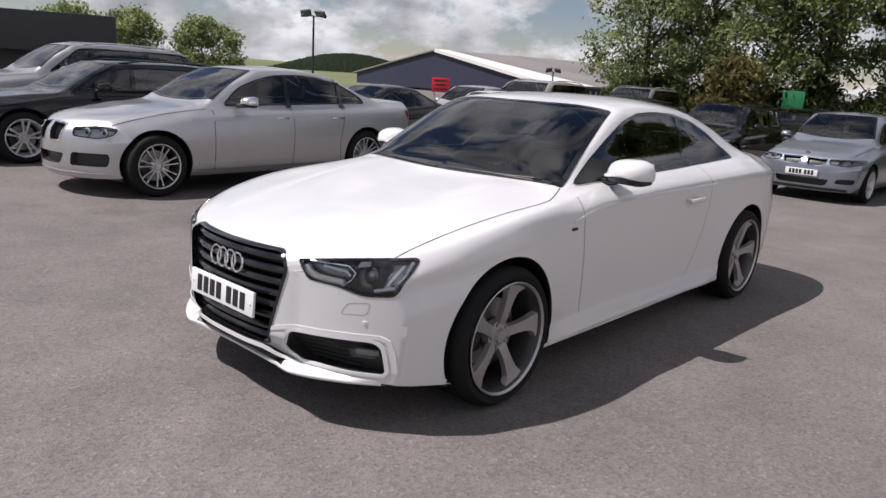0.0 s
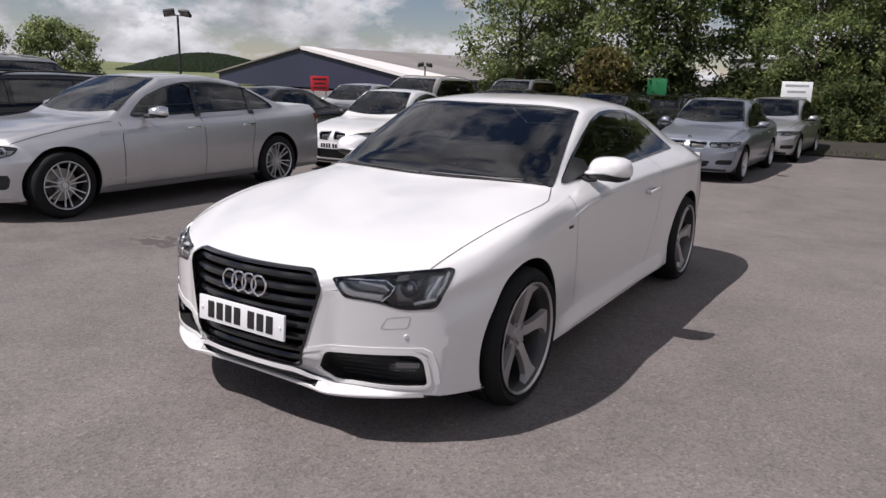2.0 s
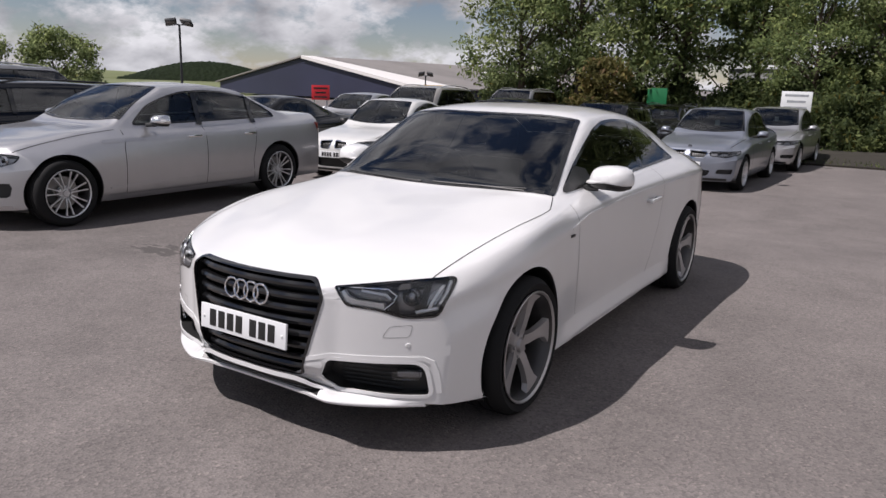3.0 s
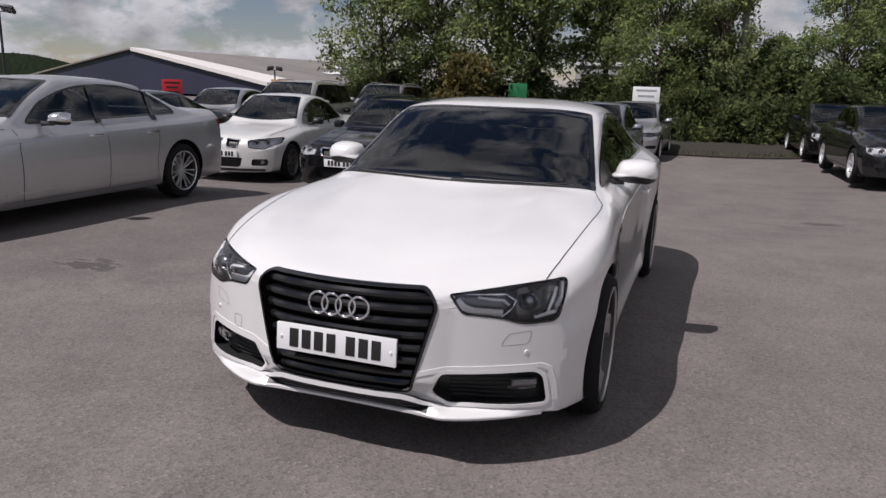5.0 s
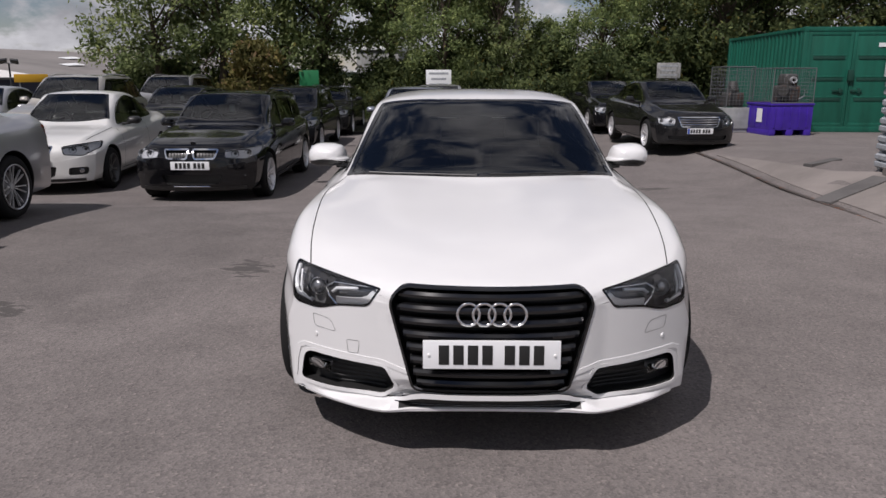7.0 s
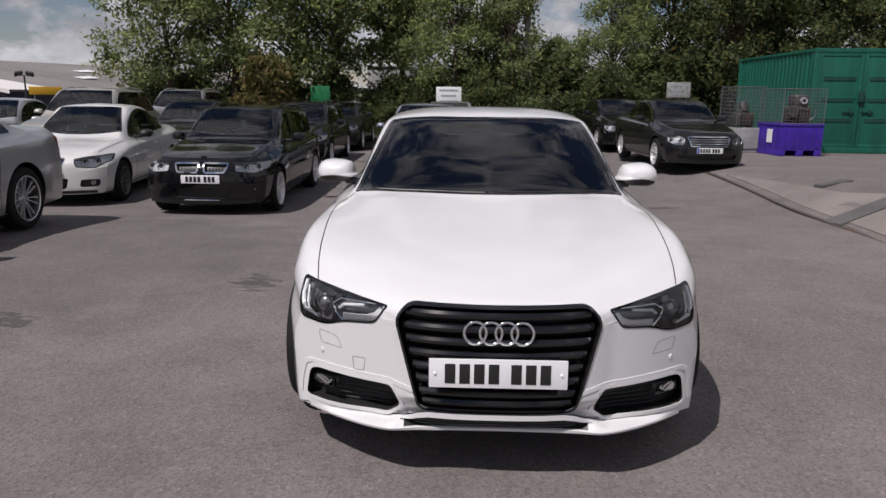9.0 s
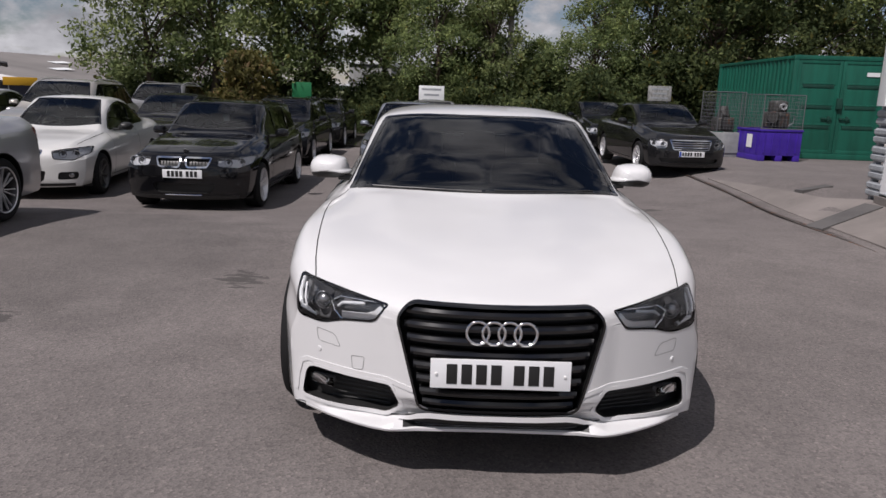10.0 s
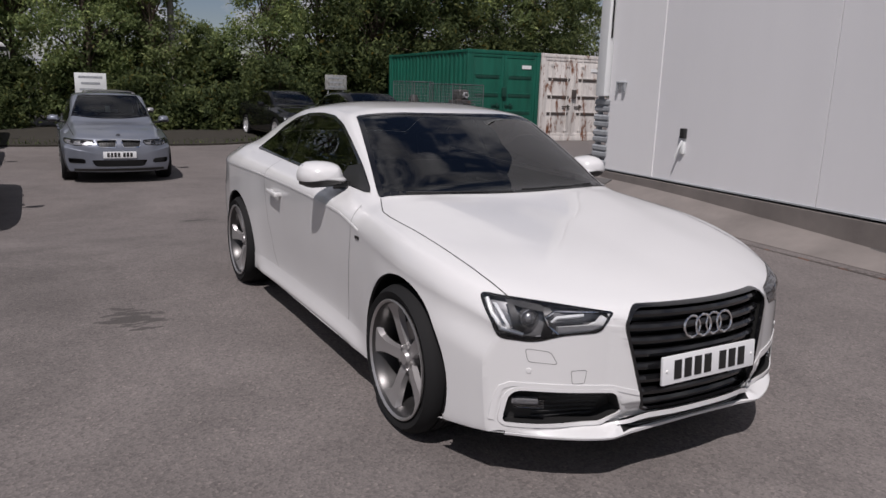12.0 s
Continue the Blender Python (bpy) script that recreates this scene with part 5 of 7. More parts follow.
    part("grille_frame", skin.ribbon("front", inset(gp, -0.002), 0.009, 0.005, depth=0.02), M["gloss_black"], gr)
    for k, z in enumerate((0.700, 0.648, 0.596, 0.544, 0.492, 0.440, 0.390, 0.345)):
        w = np.interp(z, [0.320, 0.68, 0.74], [0.300, 0.392, 0.345]) - 0.018
        b = bmesh.new()
        rows = []
        for x in np.linspace(-w, w, 21):
            y = skin.lift("front", x, z).y
            rows.append([b.verts.new((x, y + dy, z + dz)) for dy, dz in ((0.060, 0.020), (0.030, 0.015), (0.022, 0.004), (0.024, -0.008), (0.06, -0.014))])
        for p, q in zip(rows, rows[1:]):
            for i in range(4):
                b.faces.new((p[i], q[i], q[i + 1], p[i + 1]))
        part("grille_bar", b, M["gloss_black"], gr)
    # ring badge
    rings = part("badge", torus(0.0415, 0.0055, 40, 10, Matrix.Translation((-0.0885, -0.888, 0.640)) @ Matrix.Rotation(radians(-8), 4, "X")), M["chrome"], root, "chrome badge of linked rings")
    for k in range(1, 4):
        part("badge_ring", torus(0.0415, 0.0055, 40, 10, Matrix.Translation((-0.0885 + 0.059 * k, -0.888 - 0.002 * (k % 2), 0.640)) @ Matrix.Rotation(radians(-8), 4, "X")), M["chrome"], rings)
    p = plate_bars(root, (0, -0.915, 0.490), tilt=-4)
    for x in (-0.238, 0.238):
        part("plate_cap", turned(lathe([(0, 0.004), (0.005, 0.003), (0.006, -0.002)], 12), Matrix.Translation((x, -0.9225, 0.490)) @ Matrix.Rotation(radians(-90), 4, "Z")), M["paper"], p)
    # lower bumper: chin and lip, with a recessed black slot between its corners
    def front_y(x, z):
        return skin.lift("front", x, max(z, 0.262)).y

    def chin(x):
        """Outline (y, z) of the bumper's foot at x, from the body down and back under the lip."""
        a = abs(x)
        k = ease01((a - 0.30) / 0.11)
        ys = front_y(x, 0.335)
        yl = -0.852 if a < 0.41 else -0.852 + (front_y(0.772, 0.27) + 0.852) * ((a - 0.41) / 0.362) ** 1.42
        zl = np.interp(a, [0, 0.41, 0.772], [0.221, 0.218, 0.218])
        zt = np.interp(a, [0, 0.26, 0.31, 0.355, 0.43, 0.80], [0.314, 0.312, 0.302, 0.278, 0.252, 0.246])
        slot = [(ys - 0.002, zt), (ys - 0.002, zt - 0.022), (ys + 0.035, zt - 0.026), (ys + 0.040, zl + 0.026), (yl + 0.012, zl + 0.019), (yl + 0.001, zl + 0.016), (yl + 0.003, zl + 0.004), (yl + 0.08, zl - 0.008)]
        y1, y2 = front_y(x, zt) - 0.002, yl - 0.006 * (1 - ease01((a - 0.66) / 0.10))
        full = [(y1, zt), (y1 + 0.3 * (y2 - y1), zt - 0.005), (y1 + 0.55 * (y2 - y1), zt - 0.009), (y1 + 0.75 * (y2 - y1), zt - 0.012), (y2 + 0.002, min(zl + 0.016, zt - 0.014)), (y2, min(zl + 0.011, zt - 0.017)), (y2 + 0.004, zl + 0.002), (yl + 0.08, zl - 0.006)]
        return [(p[0] * (1 - k) + q[0] * k, p[1] * (1 - k) + q[1] * k) for p, q in zip(slot, full)]
    xs = np.linspace(-0.772, 0.772, 95)
    outline = [chin(x) for x in xs]
    cut = [(x, o[0][1] - 0.006) for x, o in zip(xs, outline)][::3]
    skin.carve(bm, "front", [(-0.760, 0.15)] + [c for c in cut if abs(c[0]) < 0.76] + [(0.760, 0.15)], lambda c: c.y < -0.35)
    for name, material, dark, label in (("front_lip", W, False, "white lower bumper with a lip"), ("lower_slot", M["trim"], True, "black slot above the lip")):
        b = bmesh.new()
        rows = [[b.verts.new((x, y, z)) for y, z in o] for x, o in zip(xs, outline)]
        for n, (p, q) in enumerate(zip(rows, rows[1:])):
            for i in range(len(p) - 1):
                if (i in (1, 2, 3) and abs(xs[n] + xs[n + 1]) < 0.72) == dark:
                    b.faces.new((p[i], q[i], q[i + 1], p[i + 1]))
        bmesh.ops.delete(b, geom=[v for v in b.verts if not v.link_faces], context="VERTS")
        bmesh.ops.recalc_face_normals(b, faces=b.faces)
        part(name, b, material, root, label)
    b = bmesh.new()
    rows = [[b.verts.new((x, o[7][0] - 0.01, o[7][1] + 0.002)), b.verts.new((x, -0.36, 0.236))] for x, o in zip(xs, outline)]
    for p, q in zip(rows, rows[1:]):
        b.faces.new((p[0], q[0], q[1], p[1]))
    part("undertray", b, M["trim"], root)
    # cabin
    cabin_fit(root, 0.62, 0.66, 1.62, 0.34, M["seat"], 0.955)
    part("cabin_lining", lining(bm, 0.80, 0.018), M["cabin"], root)
    part("roof_aerial", tube([(0, 2.18, 1.34), (0, 2.23, 1.385)], [0.016, 0.005], 8), M["trim"], root)
    for sg in (1, -1):
        for y, x in zip(axles, (0.816, 0.832)):
            wheel(root, (sg * x, y, R), sg, R, 0.264, "blade", 0.245)
    shell = part("body", bm, W, root, "glossy white painted shell")
    shell.shadow_terminator_shading_offset = 0.05
    shell.shadow_terminator_geometry_offset = 0.3
    return root


hero_car()

# ---- ground ----
def ease(t):
    t = max(0.0, min(1.0, t))
    return t * t * (3 - 2 * t)


def gz(x, y):
    """The lie of the yard: it falls away behind the cars on the west and ramps up to the building on the east."""
    return -0.22 * ease((y - 3.5) / 4.0) * ease((6.8 - x) / 5.0) + 0.307 * ease((x - 4.32) / 1.15) * (1 - 0.65 * ease((y - 7.5) / 5.0))


def spot(x, y, turn=0.0, lift=0.0):
    return pose(x, y, gz(x, y) + lift, 0, 0, turn)


def flat_sheet(name, poly, z, material, label, category, kind="structure", thick=0.0):
    bm = bmesh.new()
    pts = [Vector(p) for p in dense(list(poly), 0.5)]
    n = len(pts)
    us, vs = [p.x for p in pts], [p.y for p in pts]
    if max(us) - min(us) < 40:
        ring = inset([tuple(p) for p in pts], 0.2)
        pts += [Vector((a, b)) for a in np.arange(min(us), max(us), 0.6) for b in np.arange(min(vs), max(vs), 0.6) if inside(ring, a, b)]
    vv, _, ff, _, _, _ = delaunay_2d_cdt(pts, [(i, (i + 1) % n) for i in range(n)], [], 1, 1e-6)
    ws = [bm.verts.new((p.x, p.y, z + gz(p.x, p.y))) for p in vv]
    f = [bm.faces.new([ws[i] for i in q]) for q in ff]
    if thick:
        r = bmesh.ops.extrude_face_region(bm, geom=f)
        for v in r["geom"]:
            if isinstance(v, bmesh.types.BMVert):
                v.co.z -= thick
        bmesh.ops.recalc_face_normals(bm, faces=bm.faces)
    return tagged(mesh_ob(name, bm, material, smooth=0), label, category, kind=kind)


def ground_sheet():
    bm = bmesh.new()
    xs = sorted({*np.linspace(-40, 40, 161), -1800, -900, -400, -150, -80, 80, 150, 400, 900, 1800})
    ys = sorted({*np.linspace(-30, 40, 141), -1800, -900, -400, -150, -80, 80, 150, 400, 900, 1800})
    g = [[bm.verts.new((x, y, gz(x, y) if abs(x) < 79 and abs(y) < 79 else (gz(x, y) if x > 0 else -0.22))) for y in ys] for x in xs]
    for i in range(len(xs) - 1):
        for j in range(len(ys) - 1):
            bm.faces.new((g[i][j], g[i + 1][j], g[i + 1][j + 1], g[i][j + 1]))
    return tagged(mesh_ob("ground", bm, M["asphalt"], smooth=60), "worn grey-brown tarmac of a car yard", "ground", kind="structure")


ground_sheet()
M.update(
    concrete=worn_paint("pale_concrete", (0.205, 0.183, 0.170), 0, 0.9, (1, 1, 1), 0.9),
    patch=worn_paint("dark_patch", (0.095, 0.09, 0.088), 0, 0.9, (1, 1, 1), 2.5),
    iron=worn_paint("cast_iron", (0.06, 0.05, 0.045), 0.4, 0.7, (1, 1, 1), 6),
    # soil colour set darker for the shade under the trees
    soil=worn_paint("verge_soil", (0.030, 0.026, 0.019), 0, 0.95, (1, 1, 1), 3),
    cladding_a=worn_paint("white_cladding", (0.80, 0.80, 0.81), 0, 0.45, (0.5, 0.5, 0.10), 0.5, 0.93),
    cladding_b=worn_paint("grey_white_cladding", (0.75, 0.75, 0.765), 0, 0.45, (0.5, 0.5, 0.10), 0.5, 0.93),
    galv=worn_paint("galvanised_steel", (0.34, 0.36, 0.38), 0, 0.45, (2, 2, 1), 5),
    green=worn_paint("green_container_paint", (0.005, 0.105, 0.069), 0, 0.5),
    # half-bright green: painted shade of the door recesses, also levers and lock cover
    green_dark=worn_paint("green_shade_and_fittings", (0.003, 0.05, 0.034), 0, 0.6),
    whitebox=worn_paint("white_container_paint", (0.70, 0.67, 0.64), 0.6, 0.55),
    purple=worn_paint("purple_plastic", (0.055, 0.022, 0.33), 0, 0.4, (1, 1, 1), 3),
    grey_plastic=worn_paint("grey_plastic", (0.33, 0.34, 0.34), 0, 0.5, (1, 1, 1), 3),
    wire=mat("cage_wire", (0.17, 0.175, 0.18), 0.5, 0.6),
    engine=worn_paint("oily_metal", (0.05, 0.048, 0.046), 0.3, 0.5, (1, 1, 1), 8),
    sign_white=mat("sign_white", (0.72, 0.74, 0.74), 0.5),
    sign_red=mat("sign_red", (0.62, 0.02, 0.03), 0.5),
    sign_worn=worn_paint("weathered_sign_white", (0.34, 0.34, 0.33), 0, 0.7, (2, 2, 1), 6.0, 0.35),
    # green darkened to carry the shade of the leaves around the sign
    sign_green=mat("sign_green", (0.006, 0.14, 0.048), 0.5),
    sign_yellow=mat("sign_yellow", (0.65, 0.36, 0.02), 0.5),
    navy=worn_paint("navy_cladding", (0.022, 0.025, 0.055), 0, 0.6, (0.2, 0.2, 0.2), 0.3),
    roof_grey=worn_paint("fibre_cement_roof", (0.21, 0.195, 0.185), 0, 0.8, (0.1, 0.1, 0.1), 1),
    verge_white=mat("white_verge_board", (0.66, 0.64, 0.62), 0.6),
    dark_fascia=worn_paint("dark_grey_fascia", (0.035, 0.037, 0.04), 0, 0.5, (0.4, 0.4, 0.4), 1),
    bark=worn_paint("bark", (0.10, 0.075, 0.055), 0, 0.9, (4, 4, 0.6), 5),
    pole_grey=worn_paint("weathered_pole", (0.32, 0.30, 0.28), 0, 0.8, (3, 3, 0.4), 4),
    leaf=foliage_mat("hedge_leaves", (0.120, 0.165, 0.082), (0.330, 0.400, 0.195)),
    leaf_light=foliage_mat("light_leaves", (0.125, 0.165, 0.082), (0.380, 0.440, 0.235)),
    # darker copy of the hedge leaves, with shade put into the colour
    leaf_shade=foliage_mat("hedge_leaves_shade_tone", (0.056, 0.080, 0.042), (0.170, 0.208, 0.100)),
    leaf_brown=foliage_mat("brown_blossom_leaves", (0.11, 0.11, 0.045), (0.26, 0.22, 0.10), (0.45, 0.28, 0.20)),
    forest=foliage_mat("far_forest", (0.016, 0.028, 0.016), (0.035, 0.052, 0.026)),
    field=worn_paint("hill_field", (0.13, 0.15, 0.06), 0, 0.9, (0.01, 0.01, 0.01), 1),
    cabin_wall=worn_paint("cabin_panels", (0.302, 0.310, 0.302), 0, 0.6),
)


def at_drain(y):
    return 4.15 + 0.062 * y


def at_wall(y):
    return 4.68 + 0.122 * y


flat_sheet("pavement", [(at_drain(-9) + 0.10, -9), (at_wall(-9), -9), (at_wall(5.96), 5.96), (5.15, 6.6), (at_drain(10.4) + 0.10, 10.4)], 0.020, M["concrete"], "pale concrete apron before the white building", "pavement", thick=0.05)


def drain():
    """A slot drain: an iron strip with cross bars, in the tarmac."""
    root = thing("drain_channel", "dark slotted iron drain channel across the yard", "drain", kind="structure")
    p = [(at_drain(y), y) for y in np.linspace(-9, 16, 26)]
    bm = bmesh.new()
    rows = [[bm.verts.new((x + dx, y, z + gz(x, y))) for dx, z in ((-0.075, 0.0), (-0.07, 0.010), (-0.035, 0.010), (-0.030, 0.002), (0.030, 0.002), (0.035, 0.010), (0.07, 0.010), (0.075, 0.0))] for x, y in p]
    for a, b in zip(rows, rows[1:]):
        for i in range(7):
            bm.faces.new((a[i], a[i + 1], b[i + 1], b[i]))
    part("channel", bm, M["iron"], root, smooth=0)
    vs, fs = [], []
    for y in np.arange(-3, 14, 0.09):
        x = at_drain(y)
        k = len(vs)
        g = gz(x, y) + 0.009
        vs += [(x - 0.036, y, g), (x + 0.036, y, g), (x + 0.036, y + 0.03, g), (x - 0.036, y + 0.03, g)]
        fs.append((k, k + 1, k + 2, k + 3))
    tagged(pydata("grating_bars", vs, fs, M["iron"], root), kind="stuff")


drain()
for poly in ([(4.47, 5.30), (5.26, 5.43), (5.24, 5.79), (4.43, 5.65)], [(5.18, 7.29), (5.67, 7.38), (5.65, 7.57), (5.15, 7.49)], [(4.62, 0.99), (4.84, 1.04), (4.82, 1.21), (4.60, 1.15)]):
    flat_sheet("dark_patch", poly, 0.027, M["patch"], "dark square patch on the ground", "patch", thick=0.05)
flat_sheet("verge", [(-34, 19.5), (-8, 19.0), (0.0, 18.4), (3.5, 18.6), (7.6, 19.2), (8.4, 23.0), (34, 25), (34, 60), (-34, 60)], 0.05, M["soil"], "bare soil verge with weeds under the trees", "verge", thick=0.12)


# ---- white building ----
def white_building():
    root = thing("building", "large white industrial building with flat steel cladding", "building")
    h, back = 7.5, 24.0
    ang = math.atan2(0.122, 1)

    def on(y, out=0.0):
        return Vector((at_wall(y) - out * math.cos(ang), y + out * math.sin(ang), 0))
    def slab(name, ya, yb, z0, z1, out, deep, material, label=""):
        a, b, c, d = on(ya, out), on(yb, out), on(yb, -deep), on(ya, -deep)
        bm = bmesh.new()
        lo = [bm.verts.new((p.x, p.y, z0)) for p in (a, b, c, d)]
        hi = [bm.verts.new((p.x, p.y, z1)) for p in (a, b, c, d)]
        bm.faces.new(lo); bm.faces.new(hi[::-1])
        for i in range(4):
            bm.faces.new((lo[i], lo[(i + 1) % 4], hi[(i + 1) % 4], hi[i]))
        bmesh.ops.recalc_face_normals(bm, faces=bm.faces)
        bmesh.ops.bevel(bm, geom=list(bm.edges), offset=0.0015, segments=1, affect="EDGES")
        return part(name, bm, material, root, label, 0)
    slab("wall_panel", 4.611, 5.750, 0.400, h, 0.012, 0.25, M["cladding_a"])
    slab("wall_panel", 1.926, 4.603, 0.400, h, 0.0, 0.25, M["cladding_b"])
    slab("wall_panel", -1.3, 1.917, 0.400, h, 0.0, 0.25, M["cladding_b"])
    slab("base_kerb", -1.3, 5.766, 0.0, 0.376, 0.05, 0.2, M["concrete"])
    slab("base_gap", -1.29, 5.740, 0.376, 0.400, -0.03, 0.2, M["seam"])
    slab("door_track", -1.29, 5.757, 0.400, 0.418, 0.02, 0.1, M["galv"])
    slab("rear_block", -1.2, 5.706, 0.0, h - 0.05, -0.3, back, M["cladding_a"])
    # corner post and downpipe
    p = on(5.887, 0.02)
    part("corner_post", box((-0.075, -0.11, 1.50), (0.075, 0.11, h), 0.012, Matrix.Translation(p) @ Matrix.Rotation(-ang, 4, "Z")), M["sign_white"], root, "white steel corner post")
    q = on(5.775, 0.03)
    part("downpipe", tube([(q.x, q.y, 2.35), (q.x, q.y, h)], 0.016, 10), M["seam"], root)
    # latch and lock
    def fix(y, z, out=0.0):
        v = on(y, out)
        return Matrix.Translation((v.x, v.y, z)) @ Matrix.Rotation(-ang, 4, "Z")
    hasp = part("hasp", merge(box((-0.05, -0.10, -0.012), (0.0, 0.10, 0.012), 0.004), box((-0.05, 0.075, -0.12), (-0.02, 0.10, 0.02), 0.004), box((-0.045, -0.10, -0.13), (-0.02, -0.05, 0.0), 0.006)), M["galv"], root, "galvanised hasp")
    hasp.matrix_basis = fix(5.431, 1.70, 0.014)
    lock = part("lock_box", box((-0.05, -0.045, -0.02), (0.0, 0.045, 0.11), 0.010), M["trim"], root, "black lock box")
    lock.matrix_basis = fix(4.032, 1.01, 0.0)
    lever = part("lever_handle", merge(tube([(-0.03, 0.0, -0.05), (-0.07, 0.01, -0.14), (-0.07, 0.07, -0.28)], 0.016, 8), box((-0.04, -0.035, -0.22), (0.0, 0.035, -0.06), 0.01)), M["sign_white"], root)
    lever.matrix_basis = fix(4.032, 1.01, 0.0)


white_building()


def barrier():
    """Stacked galvanised guard rails at the corner of the building."""
    root = thing("guard_barrier", "galvanised guard barrier with stacked rails at the corner", "barrier", m=spot(5.469, 5.905, -7) @ Matrix.Scale(0.94, 4))
    part("post", box((-0.06, -0.20, 0), (0.02, -0.13, 1.30), 0.008), M["galv"], root)
    part("post", box((-0.06, 0.10, 0), (0.02, 0.17, 1.30), 0.008), M["galv"], root)
    for k in range(5):
        z = 0.06 + 0.245 * k
        bm = bmesh.new()
        prof = [(-0.065, 0.0), (-0.10, 0.03), (-0.10, 0.08), (-0.07, 0.105), (-0.10, 0.13), (-0.10, 0.18), (-0.065, 0.21)]
        rows = [[bm.verts.new((x, y, z + dz)) for x, dz in prof] for y in (-0.22, 0.19)]
        for i in range(6):
            bm.faces.new((rows[0][i], rows[0][i + 1], rows[1][i + 1], rows[1][i]))
        r = bmesh.ops.extrude_face_region(bm, geom=list(bm.faces))
        for v in r["geom"]:
            if isinstance(v, bmesh.types.BMVert):
                v.co.x += 0.008
        bmesh.ops.recalc_face_normals(bm, faces=bm.faces)
        part("rail", bm, M["galv"], root, smooth=0)


barrier()


# ---- shipping containers ----
def container(place, paint_mat, dark_mat, label, rods=True):
    root = thing("shipping_container", label, "container", "shipping containers", place)
    L, W, H = 6.06, 2.44, 2.59
    for x in (0.0, W - 0.12):
        for y in (0.0, L - 0.12):
            part("corner_post", box((x, y, 0.0), (x + 0.12, y + 0.12, H), 0.01), paint_mat, root)
            for z in (0.0, H - 0.12):
                part("corner_casting", box((x - 0.006, y - 0.006, z), (x + 0.126, y + 0.126, z + 0.12), 0.01), paint_mat, root)
    for y in (0.01, L - 0.11):
        part("header", box((0.12, y, H - 0.11), (W - 0.12, y + 0.10, H - 0.005), 0.008), paint_mat, root)
        part("cross_sill", box((0.12, y, 0.005), (W - 0.12, y + 0.10, 0.15), 0.008), paint_mat, root)
    for x in (0.01, W - 0.09):
        part("top_rail", box((x, 0.12, H - 0.09), (x + 0.08, L - 0.12, H - 0.01), 0.008), paint_mat, root)
        part("bottom_rail", box((x, 0.12, 0.01), (x + 0.08, L - 0.12, 0.15), 0.008), paint_mat, root)
    # corrugated sides
    for side, x in ((-1, 0.055), (1, W - 0.055)):
        bm = bmesh.new()
        pts, y, k = [], 0.12, 0
        while y < L - 0.12:
            pts += [(x + side * (0.030 if k % 2 else -0.006), y), (x + side * (0.030 if k % 2 else -0.006), min(y + 0.075, L - 0.12))]
            y += 0.14
            k += 1
        lo = [bm.verts.new((a, b, 0.15)) for a, b in pts]
        hi = [bm.verts.new((a, b, H - 0.09)) for a, b in pts]
        for i in range(len(pts) - 1):
            bm.faces.new((lo[i], lo[i + 1], hi[i + 1], hi[i]))
        part("side_wall", bm, paint_mat, root, smooth=0)
    part("roof", box((0.05, 0.05, H - 0.05), (W - 0.05, L - 0.05, H - 0.03)), paint_mat, root)
    part("rear_wall", box((0.1, L - 0.07, 0.1), (W - 0.1, L - 0.03, H - 0.1)), paint_mat, root)
    # doors
    for x0 in (0.125, W / 2 + 0.006):
        x1 = x0 + W / 2 - 0.131
        door = part("door", box((x0, 0.035, 0.155), (x1, 0.075, H - 0.115), 0.006), paint_mat, root)
        part("door_frame", merge(box((x0, 0.022, 0.155), (x0 + 0.08, 0.036, H - 0.115), 0.004), box((x1 - 0.08, 0.022, 0.155), (x1, 0.036, H - 0.115), 0.004), box((x0 + 0.08, 0.022, H - 0.20), (x1 - 0.08, 0.036, H - 0.115), 0.004), box((x0 + 0.08, 0.022, 0.155), (x1 - 0.08, 0.036, 0.24), 0.004)), paint_mat, door)
        for z in (0.78, 1.28, 1.80):
            # raised strip in the dark colour, drawing the shade of a recess
            part("recess_shade_strip", box((x0 + 0.16, 0.020, z), (x1 - 0.16, 0.034, z + 0.075), 0.004), dark_mat, door)
            part("door_rib", box((x0 + 0.14, 0.018, z + 0.082), (x1 - 0.14, 0.036, z + 0.12), 0.006), paint_mat, door)
        if rods:
            for x in (x0 + 0.28, x1 - 0.24):
                part("lock_rod", tube([(x, 0.008, 0.10), (x, 0.008, H - 0.06)], 0.016, 8), paint_mat, door)
                part("rod_keeper", box((x - 0.05, -0.004, 0.30), (x + 0.05, 0.022, 0.36), 0.006), paint_mat, door)
                part("rod_keeper", box((x - 0.05, -0.004, H - 0.36), (x + 0.05, 0.022, H - 0.30), 0.006), paint_mat, door)
        hx = x1 - 0.20 if x0 < 0.5 else x0 + 0.24
        part("door_lever", merge(box((hx - 0.20, -0.012, 1.02), (hx + 0.08, 0.012, 1.06), 0.008), box((hx - 0.03, -0.02, 0.98), (hx + 0.03, 0.03, 1.10), 0.008)), dark_mat, door)
    part("lock_cover", box((W / 2 - 0.07, -0.05, 1.28), (W / 2 + 0.07, 0.02, 1.55), 0.012), dark_mat, root)
    part("marking", box((W - 0.62, 0.0165, 2.10), (W - 0.30, 0.0185, 2.20)), M["sign_white"], root, "faded white marking")
    return root


container(spot(8.56, 15.25, -3.5), M["green"], M["green_dark"], "green steel shipping container with double doors", rods=False)
container(spot(11.05, 15.10, -3.5), M["whitebox"], M["iron"], "white steel shipping container streaked with rust")


